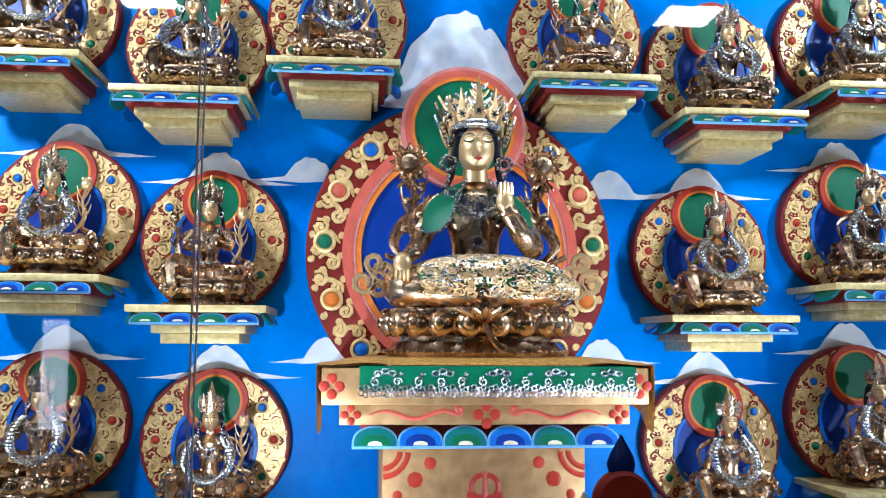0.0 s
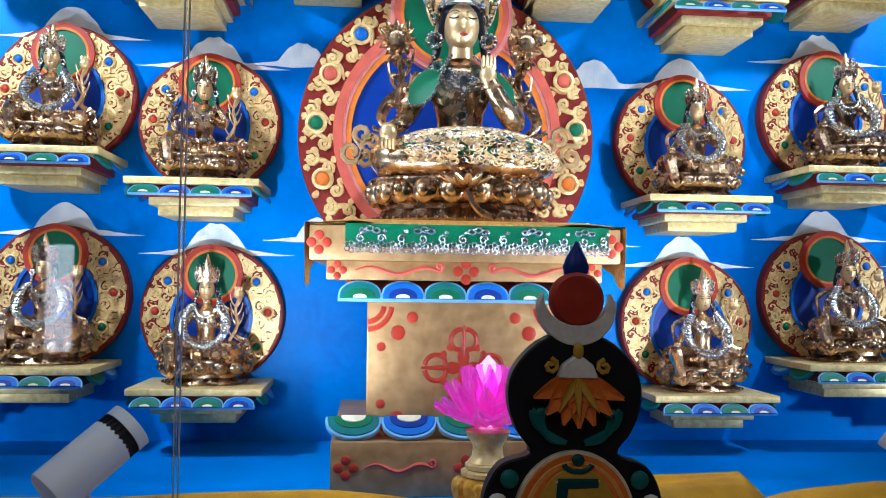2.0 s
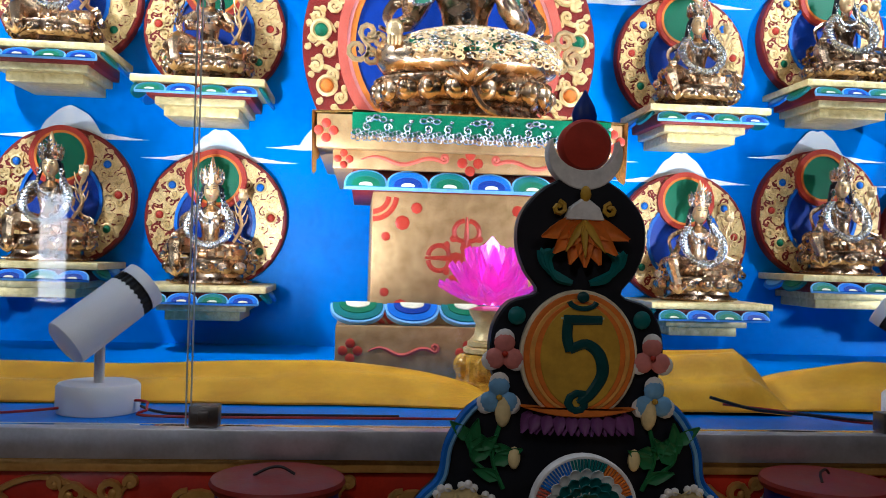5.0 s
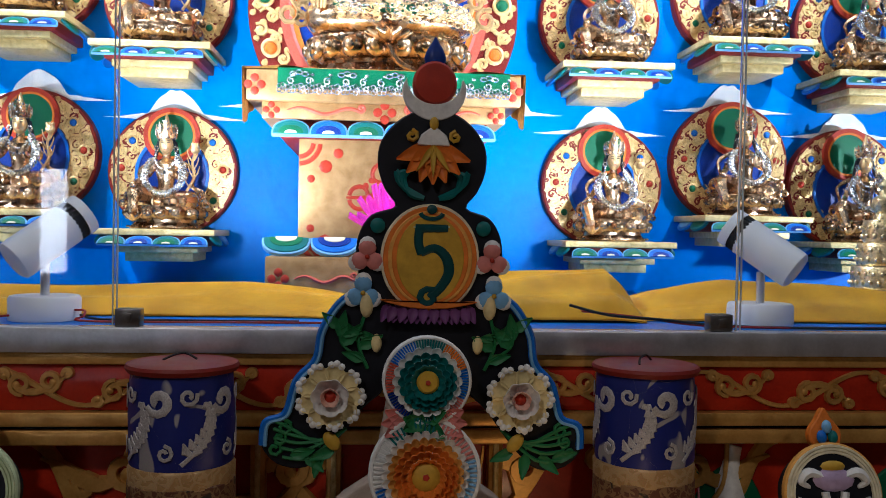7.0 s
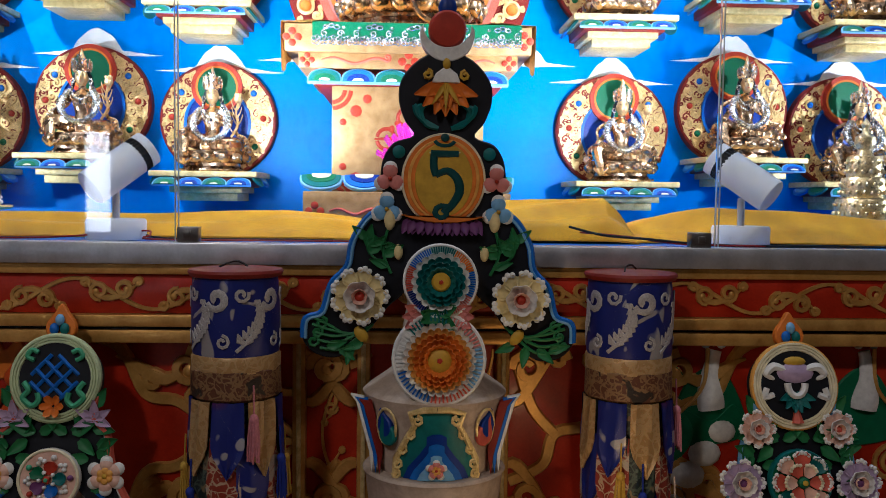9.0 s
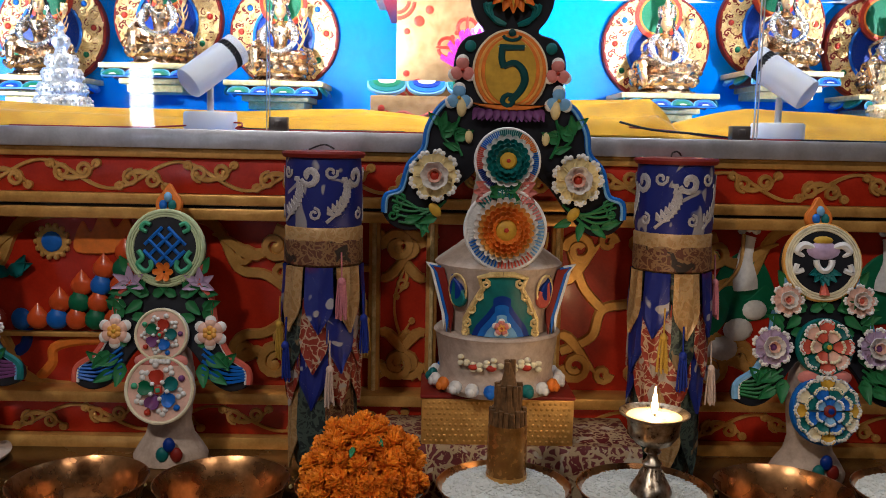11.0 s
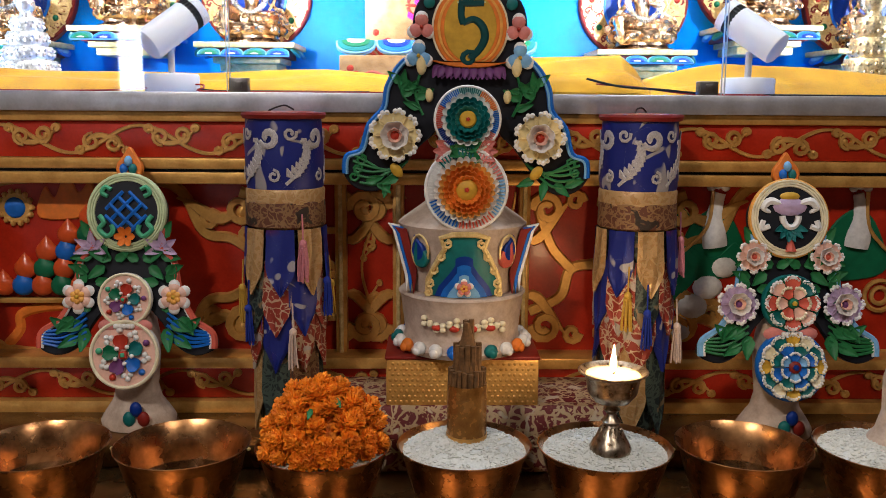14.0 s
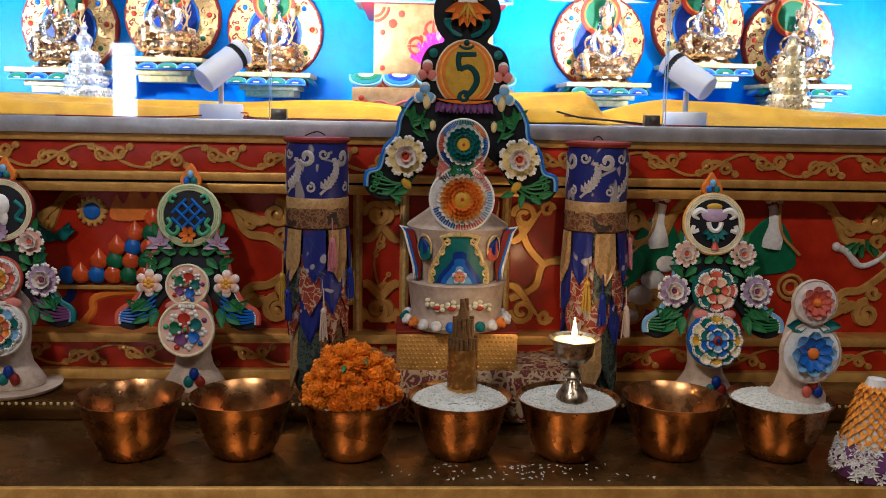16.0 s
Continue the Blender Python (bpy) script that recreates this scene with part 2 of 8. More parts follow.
    def strip(self, pts, ws, depth, m=None, y=0.0):
        """A flat carved ribbon along pts (x, z), raised towards -y, its edges chamfered; ws: half its width, once or point by point."""
        n = len(pts)
        ws = ws if isinstance(ws, (list, tuple)) else [ws] * n
        vs, fs = [], []
        for i, (x, z) in enumerate(pts):
            a, b = pts[max(i - 1, 0)], pts[min(i + 1, n - 1)]
            ln = math.hypot(b[0] - a[0], b[1] - a[1]) or 1.0
            nx, nz = -(b[1] - a[1]) / ln, (b[0] - a[0]) / ln
            for k, dy in ((1, 0), (0.7, -depth), (-0.7, -depth), (-1, 0)):
                vs.append((x + nx * ws[i] * k, y + dy, z + nz * ws[i] * k))
        for i in range(n - 1):
            fs += [(i * 4 + k, i * 4 + k + 1, i * 4 + k + 5, i * 4 + k + 4) for k in range(3)]
        fs += [(3, 2, 1, 0), tuple(n * 4 - 4 + k for k in range(4))]
        return self.add(vs, fs, m)

    def ball(self, c, s, seg=10, rows=6, m=None):
        if not isinstance(s, (tuple, list)):
            s = (s, s, s)
        prof = [(math.sin(math.pi * k / rows), -math.cos(math.pi * k / rows)) for k in range(rows + 1)]
        prof[0], prof[-1] = (1e-6, -1), (1e-6, 1)
        t = Matrix.Translation(c) @ Matrix.Diagonal((*s, 1))
        return self.lathe(prof, seg, t if m is None else m @ t)

    def petal(self, length, width, m, cup=0.25, thick=0.0015, point=0.6, rows=4, blunt=False):
        """A cupped petal from the origin along +x, its face up +z."""
        vs, fs = [], []
        for i in range(rows + 1):
            s = i / rows
            w = width / 2 * math.sin(math.pi * min(1, (0.12 + 0.88 * s) ** point)) ** 0.7 if i < rows else width * 0.06
            if blunt:
                w = width / 2 * math.sin(math.pi * (0.10 + 0.76 * s ** 1.35)) ** 0.8
            elif i == 0:
                w = width * 0.18
            z = cup * length * s * s
            for k in (-1, -0.5, 0, 0.5, 1):
                vs.append((length * s, w * k, z + abs(k) ** 2 * width * 0.18))
        for i in range(rows):
            for k in range(4):
                a = i * 5 + k
                fs.append((a, a + 5, a + 6, a + 1))
        n = len(vs)
        vs += [(x, y, z - thick) for x, y, z in vs]
        fs += [tuple(n + q for q in f[::-1]) for f in fs]
        edge = [i * 5 for i in range(rows + 1)] + [rows * 5 + k for k in range(1, 5)] + [i * 5 + 4 for i in range(rows - 1, -1, -1)] + [3, 2, 1]
        for a, b in zip(edge, edge[1:] + edge[:1]):
            fs.append((a, n + a, n + b, b))
        return self.add(vs, fs, m)


def area(pts):
    return sum(a[0] * b[1] - b[0] * a[1] for a, b in zip(pts, pts[1:] + pts[:1])) / 2


def inset(pts, d):
    out, n = [], len(pts)
    for i in range(n):
        a, p, b = Vector(pts[i - 1]), Vector(pts[i]), Vector(pts[(i + 1) % n])
        e, f = (p - a), (b - p)
        e = e.normalized() if e.length > 1e-9 else Vector((1, 0))
        f = f.normalized() if f.length > 1e-9 else e
        nrm = Vector((-(e + f).y, (e + f).x))
        nrm = nrm.normalized() if nrm.length > 1e-6 else Vector((-e.y, e.x))
        out.append((p + nrm * d)[:])
    return out


def part(name, shape, material, parent=None, label="", sharp=40, at=None):
    """Links a Shape as one mesh object under a thing or a part."""
    while parent is not None and parent.parent is not None and parent.parent.parent is not None:
        at = parent.matrix_basis @ (at if at is not None else Matrix())
        parent = parent.parent
    me = bpy.data.meshes.new(name)
    me.from_pydata(shape.v, [], shape.f)
    for m in (material if isinstance(material, (list, tuple)) else [material]):
        me.materials.append(m)
    me.polygons.foreach_set("material_index", shape.mi)
    me.polygons.foreach_set("use_smooth", [True] * len(me.polygons))
    me.set_sharp_from_angle(angle=radians(sharp))
    me.update()
    ob = new(name, me)
    if parent is not None:
        ob.parent = parent
    if at is not None:
        ob.matrix_basis = at
    if label:
        ob["label"] = label
    return ob


def repeat(ob, at):
    """Another object on the same mesh, under the same parent."""
    o = ob.copy()
    scene.collection.objects.link(o)
    o.matrix_basis = at
    return o


def thing(name, label, category, at=None, group="", kind=""):
    ob = new(name)
    ob.empty_display_size = 0.02
    if at is not None:
        ob.matrix_basis = at
    return tagged(ob, label, category, group, kind)


def solid(name, shape, material, label, category, group="", kind="", at=None, sharp=40):
    """A thing that is one mesh."""
    return tagged(part(name, shape, material, None, "", sharp, at), label, category, group, kind)


def oval(cx, cz, rx, rz, n=48, a0=0.0, a1=360.0):
    full = abs(a1 - a0) >= 359.9
    return [(cx + rx * math.cos(radians(a0 + (a1 - a0) * i / (n if full else n - 1))), cz + rz * math.sin(radians(a0 + (a1 - a0) * i / (n if full else n - 1)))) for i in range(n)]


def spiral(cx, cz, r0, r1, a0, turns, n=14, y=0.0):
    """A flat spiral in the xz plane, from the radius r0 to r1."""
    out = []
    for i in range(n):
        s = i / (n - 1)
        a = radians(a0) + 2 * math.pi * turns * s
        r = r0 + (r1 - r0) * s
        out.append((cx + r * math.cos(a), y, cz + r * math.sin(a)))
    return out


def bez(p0, p1, p2, p3, n=8):
    out = []
    for i in range(n):
        s = i / (n - 1)
        u = 1 - s
        out.append(tuple(u ** 3 * a + 3 * u * u * s * b + 3 * u * s * s * c + s ** 3 * d for a, b, c, d in zip(p0, p1, p2, p3)))
    return out


def smooth_line(pts, n=6, closed=False):
    """Catmull-Rom through pts."""
    pts = [tuple(p) for p in pts]
    out = []
    k = len(pts)
    for i in range(k if closed else k - 1):
        a, b, c, d = (pts[(i + j) % k] if closed else pts[min(max(i + j, 0), k - 1)] for j in (-1, 0, 1, 2))
        for q in range(n):
            s = q / n
            out.append(tuple(0.5 * (2 * y + (z - x) * s + (2 * x - 5 * y + 4 * z - w) * s * s + (3 * y - x - 3 * z + w) * s ** 3) for x, y, z, w in zip(a, b, c, d)))
    if not closed:
        out.append(pts[-1])
    return out


Z180 = pose(0, 0, 0, 0, 0, 180)

# ---- the setting ----
def slab(name, x0, x1, y0, y1, z0, z1, material, label, category, bev=0.0):
    s = Shape()
    s.box(((x0 + x1) / 2, (y0 + y1) / 2, (z0 + z1) / 2), (x1 - x0, y1 - y0, z1 - z0), bev)
    return solid(name, s, material, label, category, kind="structure")


LX, RX = -3.3, 3.6
slab("floor", LX - 0.1, RX + 0.1, -6.3, 2.1, -0.1, 0.0, WOODFLOOR, "brown wooden floor of the shrine room", "floor")
slab("ceiling", LX - 0.1, RX + 0.1, -6.3, 2.1, 3.1, 3.2, PLASTER, "plain plaster ceiling of the shrine room", "ceiling")
slab("wall_south", LX - 0.1, RX + 0.1, -6.3, -6.2, 0.0, 3.1, PLASTER, "plain plaster wall behind the viewer", "wall")
slab("wall_west", LX - 0.1, LX, -6.2, 2.0, 0.0, 3.1, PLASTER, "plain plaster side wall", "wall")
slab("wall_east", RX, RX + 0.1, -6.2, 2.0, 0.0, 3.1, PLASTER, "plain plaster side wall", "wall")
slab("wall_north", LX, RX, 1.9, 2.0, 0.0, 3.1, WALLBLUE, "sky-blue painted back wall of the display bay", "wall")
slab("bay_floor", LX, RX, 0.985, 1.9, 1.150, 1.217, WALLBLUE, "blue painted floor of the display bay", "floor")
slab("ledge", LX, RX, 0.950, 0.985, 1.184, 1.219, STEEL, "grey-white metal ledge along the glass front", "ledge", 0.002)
# a bright daylight window in the far end of the room, which the glass mirrors
w = thing("window_0", "tall narrow bright daylight window behind the viewer", "window", at=pose(-2.75, -6.195, 1.40), kind="structure")
part("window_frame", Shape().ring([(-0.17, -0.55), (0.17, -0.55), (0.17, 0.55), (-0.17, 0.55)], [(-0.12, -0.48), (0.12, -0.48), (0.12, 0.48), (-0.12, 0.48)], -0.005, 0.05), PLASTIC, w, at=pose(0, 0.05, 0, 0, 0, 180))
part("pane", Shape().box((0, 0.012, 0), (0.25, 0.01, 0.98)), glowing("daylight_pane", (0.9, 0.95, 1.0), 6), w)

# ---- display bay: shelves, plaques and figures ----
def petal_arch(w, h, n=10):
    """The outline of a hanging lotus petal, w wide and h high, its top at z 0."""
    pts = [(-w / 2, 0)]
    for i in range(n + 1):
        a = math.pi * i / n
        pts.append((-w / 2 * math.cos(a) * (1 - 0.12 * math.sin(a)), -h * (0.25 + 0.75 * math.sin(a) ** 0.8) if 0 < i < n else -h * 0.25))
    pts.append((w / 2, 0))
    return pts


def petal_frieze(parent, x0, x1, y, ztop, h, n, lean=0.35, name="petal", depth=0.01):
    """A row of hanging petals, each in layers, blue and green by turns."""
    w = (x1 - x0) / n
    tilt = pose(0, 0, 0, -math.degrees(lean))
    for i in range(n):
        at = pose(x0 + w * (i + 0.5), y, ztop) @ tilt
        def up(k, g):
            return [(x, -h - z) for x, z in petal_arch(w * k, h * g)]

        p = part(name, Shape().prism(up(1.02, 1.0), 0, depth, bev=0.001), PALEBLUE, parent, at=at)
        part("petal_core", Shape().prism(up(0.93, 0.88), -0.0016, 0, bev=0.0008), (TEAL, MIDBLUE)[i % 2], p)
        part("petal_shade", Shape().prism(up(0.66, 0.55), -0.0028, -0.0016, bev=0.0006), (GREEN, DEEPBLUE)[i % 2], p)
        part("petal_heart", Shape().prism(up(0.32, 0.20), -0.0040, -0.0028, bev=0.0006), CREAM, p)


def shelf():
    e = thing("wall_shelf", "gilded stepped wall shelf with a blue and green petal frieze", "shelf", group="shelves on the blue wall")
    part("top_board", Shape().box((0, -0.106, -0.007), (0.262, 0.212, 0.014), 0.002), GOLDPAINT, e)
    part("petal_core_board", Shape().box((0, -0.095, -0.026), (0.206, 0.19, 0.024), 0.002), BRICKRED, e)
    petal_frieze(e, -0.118, 0.118, -0.208, -0.014, 0.027, 4, 0.75, depth=0.006)
    for side in (-1, 1):
        for i in range(2):
            at = pose(side * 0.122, -0.158 + 0.09 * i, -0.014, 0, 0, side * 90) @ pose(0, 0, 0, -40)
            s = Shape().prism(petal_arch(0.088, 0.026), 0, 0.006, bev=0.001)
            p = part("petal", s, (TEAL, MIDBLUE)[i], e, at=at)
            part("petal_core", Shape().prism(petal_arch(0.066, 0.018), -0.0016, 0, bev=0.0008), (GREEN, PALEBLUE)[i], p)
    part("middle_step", Shape().box((0, -0.090, -0.045), (0.178, 0.18, 0.016), 0.002), GOLDPAINT, e)
    part("lower_step", Shape().box((0, -0.080, -0.063), (0.150, 0.16, 0.020), 0.002), GOLDPAINT, e)
    return e


def flat_spiral(cx, cz, r0, r1, a0, turns, n=14):
    return [(p[0], p[2]) for p in spiral(cx, cz, r0, r1, a0, turns, n)]


def scroll_ring(cx, cz, rx0, rz0, rx1, rz1, n, w, depth, seed, skip=()):
    """Flat-cut foliage that fills a band between two ovals: linked curls with small side leaves."""
    rnd = random.Random(seed)
    s = Shape()
    wide = rx1 - rx0

    def at(a, v):
        a = radians(a)
        return cx + (rx0 + wide * v) * math.cos(a), cz + (rz0 + (rz1 - rz0) * v) * math.sin(a)

    def free(p, r):
        return all((p[0] - gx) ** 2 + (p[1] - gz) ** 2 > (gr + r) ** 2 for gx, gz, gr in skip)

    step = 360 / n
    for i in range(n):
        a = step * i + rnd.uniform(-1, 1)
        k = 1 if i % 2 else -1
        for da, v, r, turn, d in ((0.0, 0.70, 0.24, 1.35, k), (0.5, 0.27, 0.22, 1.3, -k), (0.30, 0.92, 0.10, 0.9, -k), (0.78, 0.60, 0.13, 1.0, k), (0.22, 0.06, 0.09, 0.9, k)):
            p = at(a + da * step, v)
            rr = wide * r * rnd.uniform(0.9, 1.1)
            if not free(p, rr * 0.25):
                continue
            pts = flat_spiral(p[0], p[1], rr, rr * 0.20, a + 90 * d + rnd.uniform(-40, 40), turn * d, 11)
            s.strip(pts, [w * (0.55 + 0.45 * math.sin(math.pi * (j + 1) / 12)) * (1.0 if r > 0.2 else 0.8) for j in range(11)], depth * rnd.uniform(0.8, 1.25))
            s.ball((pts[-1][0], -depth * 0.6, pts[-1][1]), (w * 0.9, depth * 0.7, w * 0.9), 6, 4)
        p, q, m = at(a, 0.93), at(a + step * 0.55, 0.06), at(a + step * 0.10, 0.35)
        if free(m, w) and free(q, w):
            line = bez((p[0], 0, p[1]), (m[0], 0, m[1]), (m[0], 0, m[1]), (q[0], 0, q[1]), 8)
            s.strip([(x, z) for x, _, z in line], [w * f for f in (0.4, 0.8, 1.0, 1.1, 1.1, 1.0, 0.8, 0.4)], depth * rnd.uniform(0.65, 0.78))
    return s


def gem(parent, x, y, z, r, material, seat=True):
    if seat:
        s = Shape().tube([(x + r * 1.35 * math.cos(i * math.pi / 8), y, z + r * 1.35 * math.sin(i * math.pi / 8)) for i in range(16)], r * 0.36, 5, True)
        p = part("gem_setting", s, GOLDLEAF, parent)
    else:
        p = parent
    part("gem", Shape().ball((x, y, z), (r, r * 0.7, r), 12, 7), material, p)


def band(parent, name, cx, cz, rx0, rz0, rx1, rz1, y, depth, material, n=56):
    part(name, Shape().ring(oval(cx, cz, rx1, rz1, n), oval(cx, cz, rx0, rz0, n), y, y + depth), material, parent)


def plaque():
    """Origin on the wall behind the shelf's top."""
    e = thing("mandorla_plaque", "gilded scrollwork plaque with a green halo on red board", "plaque", group="plaques on the blue wall")
    cz = 0.138
    part("backboard", Shape().prism(oval(0, cz, 0.152, 0.150, 56), -0.030, -0.0005, bev=0.003), BRICKRED, e)
    gems = [(math.cos(radians(a)) * 0.119, cz + math.sin(radians(a)) * 0.116) for a in (38, 142, 3, 177, -36, 216)]
    s = scroll_ring(0, cz, 0.087, 0.085, 0.1475, 0.1455, 18, 0.0040, 0.0040, 5, [(x, z, 0.0105) for x, z in gems])
    band(e, "gold_ground", 0, cz, 0.087, 0.085, 0.1440, 0.1420, -0.0318, 0.0016, GOLDLEAF)
    part("incised_curls", scroll_ring(0, cz, 0.090, 0.088, 0.1460, 0.1440, 17, 0.0026, 0.0012, 6), BRICKRED, e, at=pose(0, -0.0316, 0))
    part("scrollwork", s, GOLDLEAF, e, at=pose(0, -0.031, 0))
    for (x, z), m in zip(gems, (MIDBLUE, MIDBLUE, RED, RED, GREEN, GREEN)):
        gem(e, x, -0.034, z, 0.0085, m)
    part("inner_disc", Shape().prism(oval(0, cz - 0.008, 0.086, 0.092), -0.034, -0.030), DEEPBLUE, e)
    band(e, "inner_rim", 0, cz - 0.008, 0.080, 0.086, 0.087, 0.093, -0.038, 0.008, MIDBLUE)
    hz = 0.223
    part("halo_disc", Shape().prism(oval(0, hz, 0.054, 0.054, 40), -0.042, -0.030), GREEN, e)
    band(e, "halo_rim", 0, hz, 0.050, 0.050, 0.055, 0.055, -0.046, 0.016, ORANGE)
    band(e, "halo_ring", 0, hz, 0.0545, 0.0545, 0.066, 0.066, -0.045, 0.0445, RED)
    return e


SKIN = [BRONZE, FACEGOLD, SILVER, BLACK, RED, GREEN, DARKBRONZE]


def lotus_base(s, rx, ry, h, n=16):
    """Two tiers of petals round a waisted seat, its foot at z 0."""
    s.lathe([(0.90, 0), (0.94, h * 0.06), (0.90, h * 0.14), (0.80, h * 0.28), (0.80, h * 0.42), (0.90, h * 0.55), (0.97, h * 0.78), (0.99, h * 0.9), (0.97, h), (0.5, h * 1.02)], 40, Matrix.Diagonal((rx, ry, 1, 1)))
    for i in range(n):
        a = 2 * math.pi * (i + 0.5) / n
        w = math.pi * (rx + ry) / n
        at = Matrix.Translation((rx * 0.90 * math.cos(a), ry * 0.90 * math.sin(a), h * 0.66)) @ pose(0, 0, 0, 0, 0, math.degrees(math.atan2(math.sin(a) / ry, math.cos(a) / rx)))
        s.ball((w * 0.20, 0, 0), (w * 0.26, w * 0.50, h * 0.27), 8, 6, at)
        s.ball((w * 0.36, 0, h * 0.03), (w * 0.22, w * 0.26, h * 0.17), 8, 5, at)
    for z, r in ((0.93, 0.008), (0.1, 0.006)):
        for i in range(n * 3):
            a = 2 * math.pi * i / (n * 3)
            s.ball((rx * 0.985 * math.cos(a), ry * 0.985 * math.sin(a), h * z), h * 0.045, 5, 4)


def crown(s, z, r, k, slot=2):
    """A crown of seven pointed openwork leaves round the head at height z, over a silver browband; k: the leaves' height."""
    s.slot = 2
    for dz, f in ((0, 0.10), (0.16, 0.07)):
        s.tube([(r * math.cos(a), r * 0.95 * math.sin(a), z + dz * r) for a in (math.pi * 2 * i / 20 for i in range(20))], r * f, 5, True)
    for a, f in ((-90, 1.3), (-58, 1.0), (-122, 1.0), (-28, 0.85), (208, 0.85), (5, 0.7), (175, 0.7)):
        at = pose(r * 1.05 * math.cos(radians(a)), r * math.sin(radians(a)), z, 0, 0, a + 90) @ pose(0, 0, 0, 8)
        h, w = k * f, r * 0.30
        s.slot = slot
        s.prism([(-w * 0.6, 0), (-w, h * 0.25), (-w * 0.55, h * 0.5), (-w * 0.30, h * 0.75), (0, h), (w * 0.30, h * 0.75), (w * 0.55, h * 0.5), (w, h * 0.25), (w * 0.6, 0)], -r * 0.08, r * 0.03, at, r * 0.04)
        for j, (dz, ln) in enumerate(((0.12, 0.34), (0.32, 0.30), (0.52, 0.24), (0.70, 0.18))):
            s.slot = (slot, 2)[j % 2]
            for q in (-1, 1):
                s.petal(h * ln, w * 0.55, at @ pose(q * w * 0.35, -r * 0.05, h * dz, 90) @ pose(0, 0, 0, 0, 0, 90 - q * 42), 0.2, r * 0.04, rows=3)
        s.slot = 3
        s.ball((0, -r * 0.10, h * 0.25), w * 0.30, 6, 4, at)
        s.slot = 2
        for j in range(6):
            s.ball((w * 0.46 * math.cos(j * math.pi / 3), -r * 0.09, h * 0.25 + w * 0.46 * math.sin(j * math.pi / 3)), w * 0.16, 5, 3, at)


def beads(s, pts, r, slot=2, seg=6):
    s.slot = slot
    for p in pts:
        s.ball(p, r, seg, 4)


def lotus_stem(s, pts, r, slot=0):
    """A stalk with leaves that ends in a blossom."""
    s.slot = slot
    line = smooth_line(pts, 5)
    s.tube(line, r, 5)
    tip = Vector(line[-1])
    for i in range(9):
        a = i * 40
        s.petal(r * 6, r * 4.4, Matrix.Translation(tip) @ pose(0, 0, 0, 0, 0, a) @ pose(0, 0, 0, 0, -38, 0), 0.5, r * 0.4)
    s.ball(tip + Vector((0, 0, r * 2.4)), (r * 3.4, r * 3.4, r * 3.0), 8, 6)
    for j in range(2, len(line) - 2, 3):
        p = Vector(line[j])
        for q in (-1, 1):
            s.petal(r * 7, r * 3, Matrix.Translation(p) @ pose(0, 0, 0, 0, 0, 90 - q * 90) @ pose(0, 0, 0, 0, -30, 0), 0.6, r * 0.4)


def ring_rope(s, pts, r, rod, slot=2):
    """A garland of open rings threaded side by side along pts."""
    s.slot = slot
    for i, p in enumerate(pts):
        t = Vector(pts[min(i + 1, len(pts) - 1)]) - Vector(pts[max(i - 1, 0)])
        at = Matrix.Translation(p) @ t.to_track_quat("Z", "Y").to_matrix().to_4x4() @ pose(0, 0, 0, 52)
        s.tube([(r * math.cos(k * math.pi / 4), r * math.sin(k * math.pi / 4), 0) for k in range(8)], rod, 4, True, m=at)


